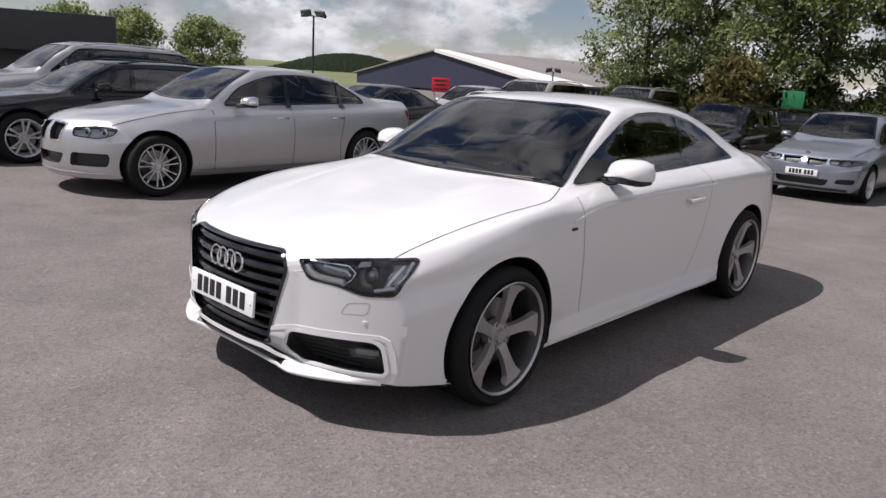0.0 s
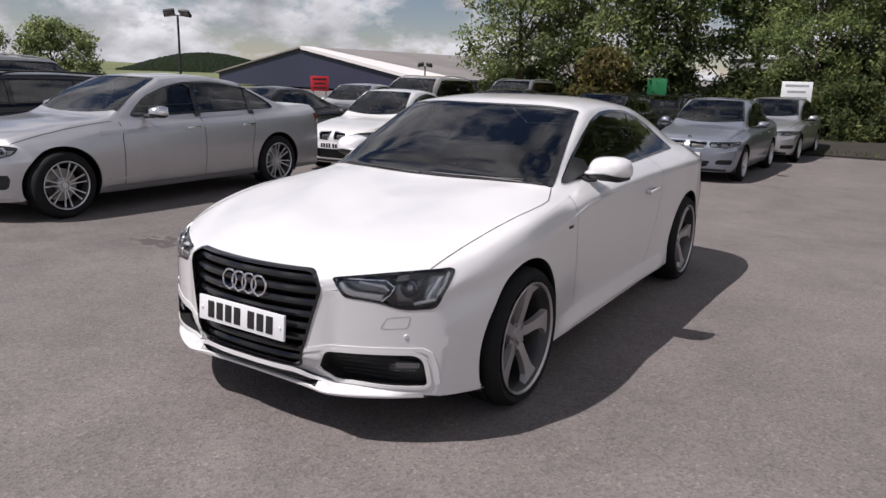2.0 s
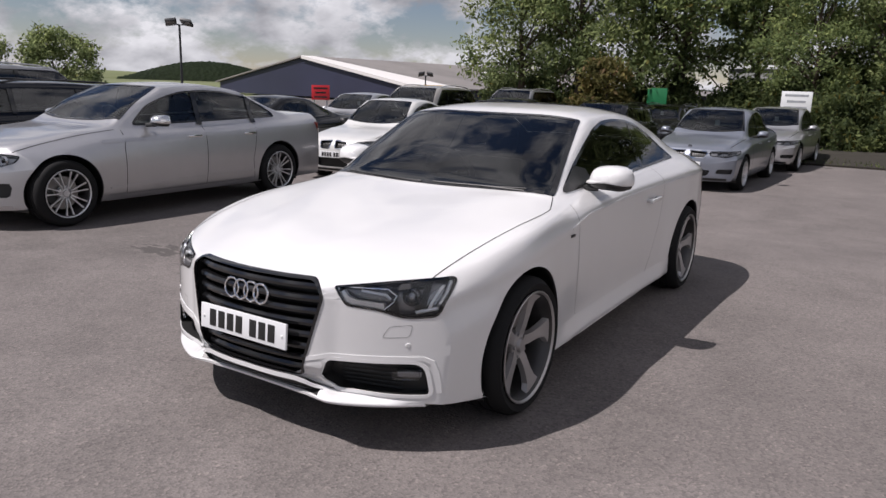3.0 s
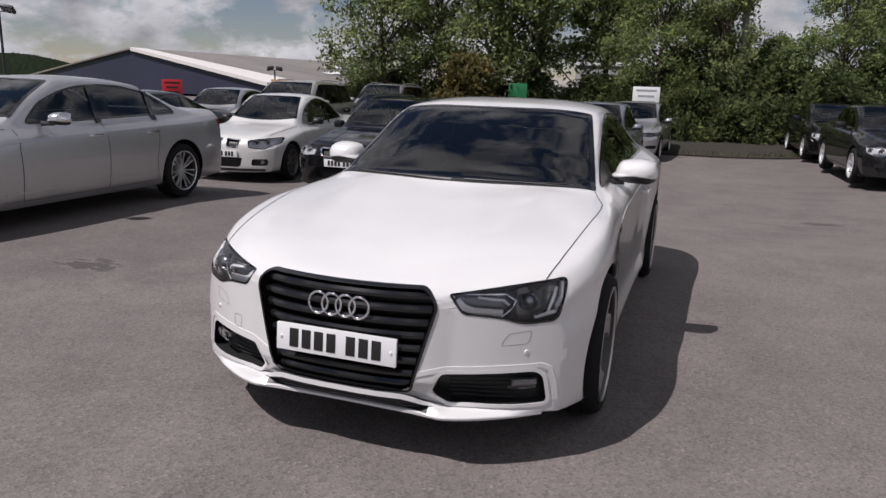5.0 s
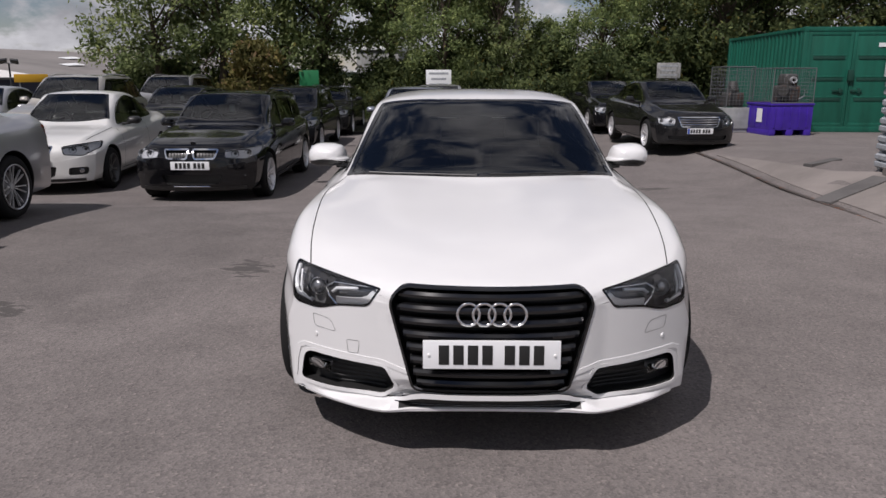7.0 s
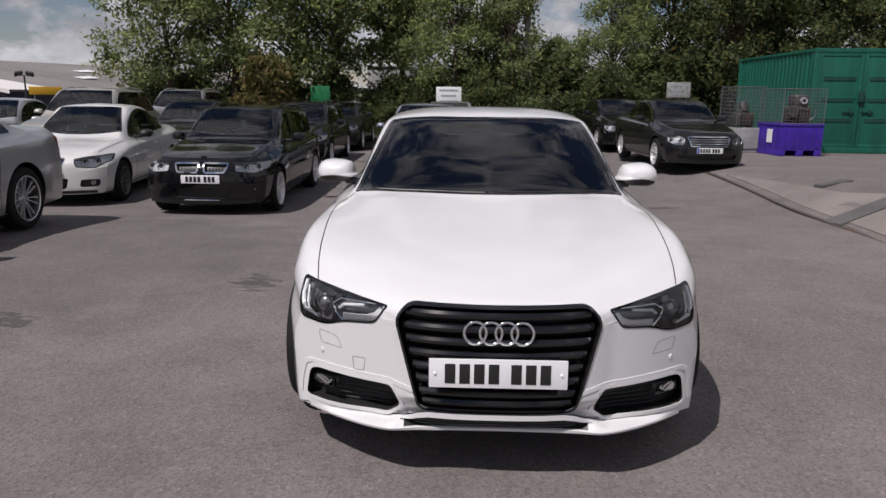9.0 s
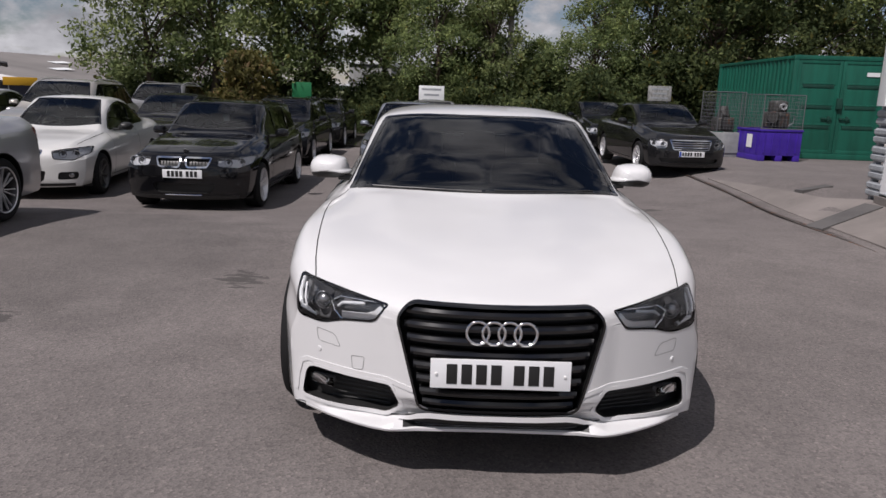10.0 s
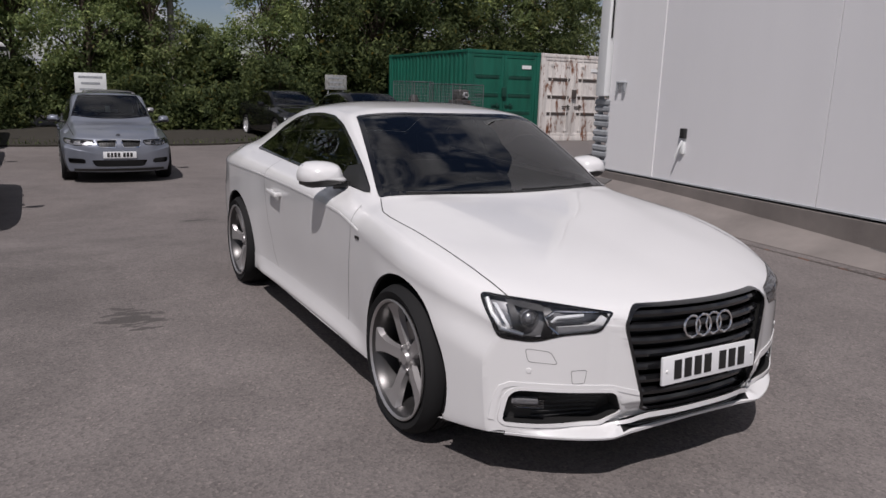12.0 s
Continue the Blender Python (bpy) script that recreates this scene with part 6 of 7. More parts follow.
def wire_cage(root, lo, hi, step=0.085, r=0.004):
    """Mesh sides of a cage pallet; each side one part, with its frame."""
    (x0, y0, z0), (x1, y1, z1) = lo, hi
    def side(a, b):
        bm = bmesh.new()
        a, b = Vector(a), Vector(b)
        n = max(2, int((b - a).length / step))
        for k in range(n + 1):
            p = a.lerp(b, k / n)
            add_tube(bm, [(p.x, p.y, z0), (p.x, p.y, z1)], r, 4, False)
        m = max(2, int((z1 - z0) / step))
        for k in range(m + 1):
            z = z0 + (z1 - z0) * k / m
            add_tube(bm, [(a.x, a.y, z), (b.x, b.y, z)], r, 4, False)
        return bm
    for a, b in (((x0, y0), (x1, y0)), ((x1, y0), (x1, y1)), ((x1, y1), (x0, y1)), ((x0, y1), (x0, y0))):
        part("mesh_side", side((*a, 0), (*b, 0)), M["wire"], root, smooth=0)
        part("cage_rail", merge(tube([(*a, z1), (*b, z1)], 0.014, 6), tube([(*a, z0), (*a, z1)], 0.014, 6)), M["wire"], root)


def purple_bin(place):
    root = thing("pallet_bin", "purple plastic pallet bin standing before a container", "bin", m=place)
    w, d, h = 1.12, 1.2, 0.80
    part("shell", merge(box((0, 0, 0.14), (w, 0.05, h), 0.015), box((0, d - 0.05, 0.14), (w, d, h), 0.015), box((0, 0.05, 0.14), (0.05, d - 0.05, h), 0.012), box((w - 0.05, 0.05, 0.14), (w, d - 0.05, h), 0.012), box((0.04, 0.04, 0.14), (w - 0.04, d - 0.04, 0.2))), M["purple"], root)
    for x in (0.0, w / 2 - 0.09, w - 0.18):
        part("foot", box((x, 0.0, 0), (x + 0.18, d, 0.15), 0.02), M["purple"], root)
    for x in np.linspace(0.10, w - 0.16, 5):
        part("rib", box((x, -0.018, 0.20), (x + 0.05, 0.004, h - 0.08), 0.012), M["purple"], root)
    for y in np.linspace(0.12, d - 0.2, 4):
        part("rib", box((-0.018, y, 0.20), (0.004, y + 0.05, h - 0.08), 0.012), M["purple"], root)
    part("rim", merge(box((-0.02, -0.02, h - 0.05), (w + 0.02, 0.06, h), 0.012), box((-0.02, d - 0.06, h - 0.05), (w + 0.02, d + 0.02, h), 0.012), box((-0.02, 0.06, h - 0.05), (0.06, d - 0.06, h), 0.01), box((w - 0.06, 0.06, h - 0.05), (w + 0.02, d - 0.06, h), 0.01)), M["purple"], root)
    part("label_sheet", box((-0.022, 0.35, 0.32), (-0.019, 0.62, 0.66)), M["paper"], root, "white paper label")
    return root


BIN = spot(7.40, 14.05, 5.5) @ Matrix.Scale(0.95, 4)
purple_bin(BIN)
cage = thing("wire_cage", "open wire mesh cage standing on the purple bin", "cage", m=BIN @ pose(0, 0, 0.80))
for v in (0.0, 1.15):
    part("base_rail", box((0, v, 0), (1.12, v + 0.05, 0.03), 0.005), M["wire"], cage)
wire_cage(cage, (0.02, 0.02, 0.0), (1.10, 1.18, 0.86))
eng = thing("engine_part", "oily dark engine casting with a round metal port", "engine", m=BIN @ pose(0.62, 0.45, 0.812))
part("casting", merge(box((-0.20, -0.18, 0.0), (0.28, 0.35, 0.42), 0.08, seg=3), box((-0.12, -0.10, 0.38), (0.24, 0.30, 0.72), 0.09, seg=3), turned(lathe([(0, 0.2), (0.13, 0.2), (0.15, 0.0), (0.1, -0.1)], 20), pose(-0.15, -0.1, 0.3, 0, 0, -120))), M["engine"], eng)
part("port", turned(lathe([(0.045, 0.05), (0.075, 0.06), (0.085, 0.04), (0.085, -0.05), (0.045, -0.05)], 28), pose(0.06, -0.16, 0.56, 0, 0, -100)), M["alloy"], eng, "bright round flange")
part("hose", tube([(0.25, -0.1, 0.05), (0.36, -0.2, 0.16), (0.40, -0.15, 0.30)], 0.022, 8), M["galv"], eng)
cage2 = thing("wire_cage", "tall wire mesh cage with a grey plastic base", "cage", m=spot(6.68, 15.0, 5.5))
part("base_tray", merge(box((0, 0, 0.10), (0.72, 0.05, 0.62), 0.015), box((0, 0.05, 0.10), (0.05, 1.0, 0.62), 0.015), box((0.67, 0.05, 0.10), (0.72, 1.0, 0.62), 0.015), box((0.03, 0.03, 0.0), (0.69, 0.98, 0.12), 0.02)), M["grey_plastic"], cage2)
wire_cage(cage2, (0.02, 0.02, 0.62), (0.70, 0.98, 1.62))
eng2 = thing("engine_part", "dark gearbox casting inside a wire cage", "engine", m=spot(7.0, 15.5, 5.5, 0.625))
part("casting", merge(box((-0.2, -0.2, 0), (0.25, 0.25, 0.36), 0.08, seg=3), turned(lathe([(0, 0.25), (0.09, 0.25), (0.17, 0.0), (0.17, -0.06), (0, -0.06)], 20), pose(0, 0, 0.40, 0, -90, 0))), M["engine"], eng2)


# ---- signs and lamps ----
def board_sign(at, w, h, z, material, label, post=True, bars=0, rot=0.0, tone="ink"):
    root = thing("sign", label, "sign", m=spot(at[0], at[1], rot))
    part("board", box((-w / 2, -0.015, z - h / 2), (w / 2, 0.015, z + h / 2), 0.008), material, root)
    if post:
        for x in ((-w * 0.35, w * 0.35) if w > 0.6 else (0,)):
            part("post", tube([(x, 0.03, 0), (x, 0.03, z + h * 0.3)], 0.025, 8), M["galv"], root)
    for k in range(bars):
        zz = z + h * (0.30 - 0.6 * k / max(1, bars - 1))
        ww = w * (0.38, 0.30, 0.36, 0.26)[k % 4]
        part("text_bar", box((-ww, -0.019, zz - h * 0.055), (ww, -0.0155, zz + h * 0.055)), M[tone], root)
    return root


board_sign((-0.68, 22.2), 0.88, 0.62, 1.62, M["sign_white"], "white notice board with grey lettering bars on posts", bars=3, tone="galv")
board_sign((7.30, 22.3), 0.82, 0.52, 1.58, M["sign_worn"], "weathered white notice board before the hedge", bars=3, tone="galv")
board_sign((-5.55, 24.0), 0.72, 0.62, 1.62, M["sign_green"], "bright green sign half hidden by leaves")
board_sign((-17.8, 19.4), 0.72, 0.58, 1.36, M["sign_red"], "red sign with dark lettering bars on a post", bars=3, rot=39)
board_sign((-19.2, 29.5), 1.35, 0.36, 1.62, M["sign_yellow"], "long yellow sign board", rot=33)


def flood_post(at, h, label, wide=1.1, tilt=18, rot=0.0):
    root = thing("floodlight_post", label, "street lamp", m=spot(at[0], at[1], rot))
    part("post", tube([(0, 0, 0), (0, 0, h * 0.45), (0, 0, h)], [0.065, 0.055, 0.045], 12), M["dark_fascia"], root)
    part("arm", tube([(-wide * 0.32, 0, h), (wide * 0.32, 0, h)], 0.03, 8), M["galv"], root)
    for sg in (-1, 1):
        lamp = part("lamp_head", box((-wide * 0.21, -0.22, -0.06), (wide * 0.21, 0.22, 0.06), 0.02, pose(sg * wide * 0.29, -0.1, h + 0.10, -28, sg * tilt * 0.5, sg * -12)), M["dark_fascia"], root)
        part("lamp_glass", box((-wide * 0.17, -0.17, -0.072), (wide * 0.17, 0.17, -0.061), 0.002, pose(sg * wide * 0.29, -0.1, h + 0.10, -28, sg * tilt * 0.5, sg * -12)), M["lamp_grey"], lamp)


flood_post((-25.3, 18.6), 4.05, "grey lamp post with a pair of square floodlights", 1.15, rot=40)
flood_post((-26.2, 39.5), 2.45, "short post with two small floodlights", 1.0, rot=33)
pole = thing("utility_pole", "weathered grey utility pole behind the trees", "pole", m=spot(2.28, 25.6))
part("pole_shaft", tube([(0, 0, 0), (0, 0, 10)], [0.12, 0.10], 12), M["pole_grey"], pole)

# ---- far buildings ----
def cabin_unit():
    root = thing("cabin", "pale prefabricated cabin seen between the trees", "cabin", m=spot(-3.9, 33))
    part("wall", box((-1.05, 0, 0), (1.05, 4, 2.95), 0.03), M["cabin_wall"], root)
    part("roof", box((-1.15, -0.1, 2.95), (1.15, 4.1, 3.12), 0.03), M["sign_white"], root)
    w = part("window", box((-0.6, -0.02, 1.1), (0.6, 0.0, 2.0), 0.01), M["glass_clear"], root)
    part("window_frame", merge(box((-0.66, -0.03, 1.04), (0.66, -0.001, 1.10)), box((-0.66, -0.03, 2.0), (0.66, -0.001, 2.06))), M["sign_white"], w)


cabin_unit()


def warehouse():
    """A wide low shed: navy gable with a white verge board, grey roof with small rooflights."""
    root = thing("warehouse", "navy gabled warehouse with a grey roof and white verge", "building")
    pr, pk = Vector((-37.2, 54.9, 0)), Vector((-55.9, 59.0, 0))
    pl = 2 * pk - pr
    along = Vector((0.215, 0.977, 0))
    ze, zr, L = 1.25, 4.25, 70
    def v(p, z, k=0.0):
        q = p + along * k
        return (q.x, q.y, z)
    pydata("gable", [v(pl, 0), v(pr, 0), v(pr, ze), v(pk, zr), v(pl, ze), v(pl, 0, 0.3), v(pr, 0, 0.3), v(pr, ze, 0.3), v(pk, zr, 0.3), v(pl, ze, 0.3)], [(0, 1, 2, 3, 4), (5, 9, 8, 7, 6), (0, 5, 6, 1), (1, 6, 7, 2), (2, 7, 8, 3), (3, 8, 9, 4), (4, 9, 5, 0)], M["navy"], root)
    pydata("side_wall", [v(pr, 0, 0.3), v(pr, ze, 0.3), v(pr, ze, L), v(pr, 0, L), v(pk, 0, L), v(pk, 0, 0.4)], [(0, 1, 2, 3)], M["navy"], root)
    d = (pr - pk).normalized()
    for nm, a in (("roof", pr), ("roof", pl)):
        e = (a - pk).normalized() * 0.7
        pydata(nm, [v(pk, zr + 0.06, -0.3), v(a + e, ze - 0.05, -0.3), v(a + e, ze - 0.05, L), v(pk, zr + 0.06, L), v(pk, zr + 0.22, -0.3), v(a + e, ze + 0.11, -0.3), v(a + e, ze + 0.11, L), v(pk, zr + 0.22, L)], [(0, 1, 2, 3), (4, 7, 6, 5), (0, 4, 5, 1), (1, 5, 6, 2), (2, 6, 7, 3), (3, 7, 4, 0)], M["roof_grey"], root)
    e = (pr - pk).normalized() * 0.7
    pydata("verge_board", [v(pk, zr + 0.24, -0.34), v(pr + e, ze + 0.13, -0.34), v(pr + e, ze + 0.13, 5.5), v(pk, zr + 0.24, 1.6), v(pk, zr - 0.1, -0.34), v(pr + e, ze - 0.2, -0.34)], [(0, 1, 2, 3), (0, 4, 5, 1)], M["verge_white"], root)
    for k, (s, t) in enumerate(((22, 0.35), (34, 0.42), (48, 0.36), (16, 0.62), (58, 0.45))):
        q = pk.lerp(pr, t)
        z = zr + (ze - zr) * t + 0.30
        pydata("roof_light", [v(q, z, s), v(q + d * 1.2, z - 0.18, s), v(q + d * 1.2, z - 0.05, s + 2.6), v(q, z + 0.14, s + 2.6)], [(0, 1, 2, 3)], M["sign_white"], root)


warehouse()
dark = thing("showroom", "dark grey flat-roofed showroom with a deep fascia", "building", m=pose(-22.9, 8.5, -0.2, 0, 0, 67))
part("fascia", box((-14, -0.2, 1.72), (0, 9, 2.98), 0.03), M["dark_fascia"], dark)
part("wall", box((-13.6, 0.6, 0), (-0.5, 8.5, 1.74), 0.02), M["dark_fascia"], dark)
part("light_strip", box((-6.2, -0.23, 1.80), (-4.6, -0.2, 1.86)), M["sign_white"], dark, "thin white strip")


def hill(at, rx, ry, h, material, label, seed, bumps=0.0, n=70):
    bm = bmesh.new()
    rng = random.Random(seed)
    g = []
    for i in range(n + 1):
        row = []
        for j in range(n // 2 + 1):
            u, w = -1 + 2 * i / n, -1 + 2 * j / (n // 2)
            k = max(0.0, 1 - u * u) ** 1.3 * max(0.0, 1 - w * w)
            z = h * k + (bumps * (noise.noise(Vector((u * 30, w * 18, seed))) + 0.7 * rng.random()) if k > 0.02 else -1)
            row.append(bm.verts.new((u * rx, w * ry, z)))
        g.append(row)
    for i in range(n):
        for j in range(n // 2):
            bm.faces.new((g[i][j], g[i + 1][j], g[i + 1][j + 1], g[i][j + 1]))
    ob = mesh_ob("hill", bm, material, smooth=60)
    ob.matrix_basis = pose(at[0], at[1], 0, 0, 0, math.degrees(math.atan2(-at[0], at[1])))
    return tagged(ob, label, "hill", kind="structure")


tagged(pydata("field", [(x, y, -0.19) for x, y in ((-900, -400), (-64, -400), (-64, 48), (-30, 140), (-30, 900), (-900, 900))], [(0, 1, 2, 3, 4, 5)], M["field"]), "flat green fields beyond the yard", "field", kind="structure")
hill((-537, 447), 75, 60, 16.5, M["forest"], "rounded hill covered in dark conifer forest", 3, 1.3, 120)
hill((-690, 380), 240, 120, 8.0, M["field"], "low green field hill on the horizon", 5)
hill((-330, 720), 420, 120, 7.0, M["forest"], "long wooded ridge on the horizon", 7, 1.2, 120)
hill((300, 760), 520, 120, 9.0, M["forest"], "wooded ridge behind the yard", 9, 1.2, 120)


# ---- trees ----
def leaf_cloud(centres, per, spread, size, seed):
    """Many small folded leaves scattered about clump centres."""
    rng = np.random.RandomState(seed)
    c = np.repeat(np.array(centres), per, axis=0)
    n = len(c)
    off = rng.normal(size=(n, 3)) * spread * np.array([1, 1, 0.8])
    p = c + off
    a = rng.normal(size=(n, 3)); a /= np.linalg.norm(a, axis=1)[:, None]
    b = np.cross(a, rng.normal(size=(n, 3))); b /= np.linalg.norm(b, axis=1)[:, None]
    s = (size * rng.uniform(0.6, 1.35, n))[:, None]
    nn = np.cross(a, b)
    v = np.stack([p - a * s, p - b * s * 0.42 + nn * s * 0.12, p + a * s, p + b * s * 0.42 + nn * s * 0.12], 1).reshape(-1, 3)
    f = np.arange(4 * n).reshape(-1, 4)
    me = bpy.data.meshes.new("crown")
    me.vertices.add(4 * n); me.vertices.foreach_set("co", v.ravel())
    me.loops.add(4 * n); me.loops.foreach_set("vertex_index", f.ravel())
    me.polygons.add(n); me.polygons.foreach_set("loop_start", np.arange(n) * 4); me.polygons.foreach_set("loop_total", np.full(n, 4))
    me.update(calc_edges=True)
    return me


def tree(name, label, m, h, r, seed, leaf, clumps=95, per=150, base=0.22, size=0.092, category="tree", group="yard hedge trees", lean=0.0):
    rng = random.Random(seed)
    root = thing(name, label, category, group, m)
    bm = bmesh.new()
    top = Vector((lean * h + rng.uniform(-0.3, 0.3), rng.uniform(-0.3, 0.3), h * 0.82))
    spine = [Vector((0, 0, -0.1)), Vector((0.02 * h, 0.01 * h, h * 0.25)), top * 0.62 + Vector((0.1, -0.1, 0)), top]
    r0 = 0.017 * h + 0.03
    add_tube(bm, spine, [r0, r0 * 0.75, r0 * 0.42, 0.02], 9)
    centres = []
    for k in range(clumps):
        t = rng.random() ** 0.85
        z = h * (base + (0.98 - base) * t)
        prof = math.sin(math.pi * min(1.0, 0.16 + 0.80 * t ** 0.9)) ** 0.65
        a = rng.uniform(0, 2 * math.pi)
        rad = r * prof * (rng.random() ** 0.45) * (0.75 + 0.45 * noise.noise(Vector((math.cos(a) * 1.3 + seed, math.sin(a) * 1.3, t * 3))) + 0.15)
        c = Vector((math.cos(a) * rad + lean * z, math.sin(a) * rad, z))
        centres.append(c)
        if k % 3 == 0:
            s = min(0.95, max(0.12, (z - 0.25 * h - rad * 0.5) / (0.82 * h)))
            q = spine[1].lerp(top, s)
            mid = q.lerp(c, 0.5) + Vector((0, 0, 0.12 * rad))
            add_tube(bm, [q, mid, c], [r0 * 0.30 * (1 - s * 0.6), r0 * 0.18, 0.008], 5, False)
    part("trunk", bm, M["bark"], root)
    me = leaf_cloud([tuple(c) for c in centres], per, r * 0.082 + 0.06, size * 1.1, seed)
    me.materials.append(leaf)
    cr = new("crown", me)
    cr.parent = root
    return root


def bush(label, m, w, h, seed, leaf, per=130, n=30, size=0.095):
    rng = random.Random(seed)
    root = thing("bush", label, "bush", "hedge bushes", m)
    cs = []
    bm = bmesh.new()
    for k in range(n):
        a, q = rng.uniform(0, 2 * math.pi), rng.random() ** 0.5
        z = h * rng.uniform(0.05, 0.95)
        rr = w * q * math.sqrt(max(0.1, 1 - (z / h) ** 2.5))
        c = (math.cos(a) * rr, math.sin(a) * rr * 0.6, z)
        cs.append(c)
        if k % 3 == 0:
            add_tube(bm, [(c[0] * 0.2, c[1] * 0.2, 0), (c[0] * 0.6, c[1] * 0.6, c[2] * 0.6), c], [0.03, 0.018, 0.006], 5, False)
    part("stems", bm, M["bark"], root)
    me = leaf_cloud(cs, per, 0.22, size, seed)
    me.materials.append(leaf)
    o = new("leaves", me)
    o.parent = root
    return root


protos = [
    tree("tree", "leafy green deciduous tree in a dense row", spot(-11.6, 24.6), 8.2, 2.5, 11, M["leaf_light"], 112, 105),
    tree("tree", "leafy dark green tree with uneven crown", spot(-9.3, 25.2), 9.4, 2.6, 12, M["leaf"], 114, 105, 0.15),
    tree("tree", "slender light-leaved tree with open top", spot(1.6, 25.4) @ Matrix.Scale(0.78, 4), 8.3, 2.0, 13, M["leaf_light"], 120, 100, 0.20),
    tree("tree", "bushy green tree hanging low over the yard", spot(5.4, 24.4) @ Matrix.Scale(0.66, 4), 8.8, 2.7, 14, M["leaf"], 165, 110, 0.10),
    # corner tree, and its copies, take the darkened leaf colour
    tree("tree", "tall tree in the corner of the yard with darkened leaf colour", spot(10.2, 25.6), 8.9, 2.7, 16, M["leaf_shade"], 165, 110, 0.08),
    tree("tree", "slender tree with a high open crown", spot(-2.9, 27.2), 7.8, 2.0, 19, M["leaf"], 105, 105, 0.40),
    tree("tree", "tree with reddish-brown flowering twigs", spot(-7.4, 23.3), 2.9, 1.3, 15, M["leaf_brown"], 60, 70, 0.12),
]
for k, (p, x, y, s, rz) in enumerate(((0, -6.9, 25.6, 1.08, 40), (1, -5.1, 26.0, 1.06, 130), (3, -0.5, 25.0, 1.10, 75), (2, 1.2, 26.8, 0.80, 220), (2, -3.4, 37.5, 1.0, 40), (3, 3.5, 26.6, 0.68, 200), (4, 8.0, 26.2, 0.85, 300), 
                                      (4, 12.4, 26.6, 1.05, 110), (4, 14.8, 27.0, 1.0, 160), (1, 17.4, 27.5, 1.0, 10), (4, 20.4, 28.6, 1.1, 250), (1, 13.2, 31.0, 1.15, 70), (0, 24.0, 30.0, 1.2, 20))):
    c = copy_thing(protos[p], spot(x, y, rz) @ Matrix.Scale(s, 4))
# shrubs in the darkened leaf colour, standing in for deep shade below the trees
shrubs = [bush("dense shrub at the foot of the trees, shade put into its leaf colour", spot(0.9, 23.0), 1.5, 1.9, 31, M["leaf_shade"]), bush("low shrub on the verge, shade put into its leaf colour", spot(2.9, 22.4), 1.4, 1.5, 32, M["leaf_shade"]), bush("broad leafy shrub below the trees", spot(5.0, 22.2), 1.6, 2.3, 33, M["leaf_shade"], 140, 40)]
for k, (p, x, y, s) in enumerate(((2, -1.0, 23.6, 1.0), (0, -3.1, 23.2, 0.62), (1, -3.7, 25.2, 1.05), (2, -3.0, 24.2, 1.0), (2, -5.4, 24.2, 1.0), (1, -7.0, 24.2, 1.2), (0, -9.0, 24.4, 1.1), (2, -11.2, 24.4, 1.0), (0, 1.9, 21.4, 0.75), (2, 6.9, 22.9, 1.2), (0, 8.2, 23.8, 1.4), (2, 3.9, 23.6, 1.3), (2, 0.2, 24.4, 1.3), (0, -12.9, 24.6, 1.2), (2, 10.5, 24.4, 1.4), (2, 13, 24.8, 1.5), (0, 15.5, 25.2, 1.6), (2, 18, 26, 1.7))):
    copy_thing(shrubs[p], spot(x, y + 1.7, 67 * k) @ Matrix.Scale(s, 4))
w1 = tree("tree", "rounded shrubby willow beyond the parked cars", pose(-36.6, 19.4, -0.3), 4.1, 2.3, 41, M["leaf_light"], 70, 150, 0.05, 0.10, group="far willows")
copy_thing(w1, pose(-38.6, 16.0, -0.3, 0, 0, 120) @ Matrix.Scale(1.03, 4))
copy_thing(w1, pose(-40.2, 13.4, -0.3, 0, 0, 200) @ Matrix.Scale(1.05, 4))


def weeds():
    rng = np.random.RandomState(5)
    n = 2200
    x = rng.uniform(-12, 8, n)
    y = np.interp(x, [-12, -8, 0, 3.5, 7.6], [19.1, 19.0, 18.4, 18.6, 19.2]) + np.abs(rng.normal(0, 0.9, n)) + 0.02
    h = rng.uniform(0.03, 0.14, n)
    a = rng.uniform(0, 6.28, n)
    dx, dy = np.cos(a) * 0.018, np.sin(a) * 0.018
    tx, ty = rng.normal(0, 0.05, n), rng.normal(0, 0.05, n)
    g = np.array([gz(a, b) for a, b in zip(x, y)]) + 0.045
    v = np.stack([np.c_[x - dx, y - dy, g], np.c_[x + dx, y + dy, g], np.c_[x + tx, y + ty, g + h]], 1).reshape(-1, 3)
    # grass shares the leaf colour darkened for shade
    return tagged(pydata("grass", v.tolist(), np.arange(3 * n).reshape(-1, 3).tolist(), M["leaf_shade"]), "short rough grass along the verge", "grass", kind="stuff")


weeds()

# ---- parked cars ----
def both(poly):
    return [poly, [(-x, z) for x, z in poly]]


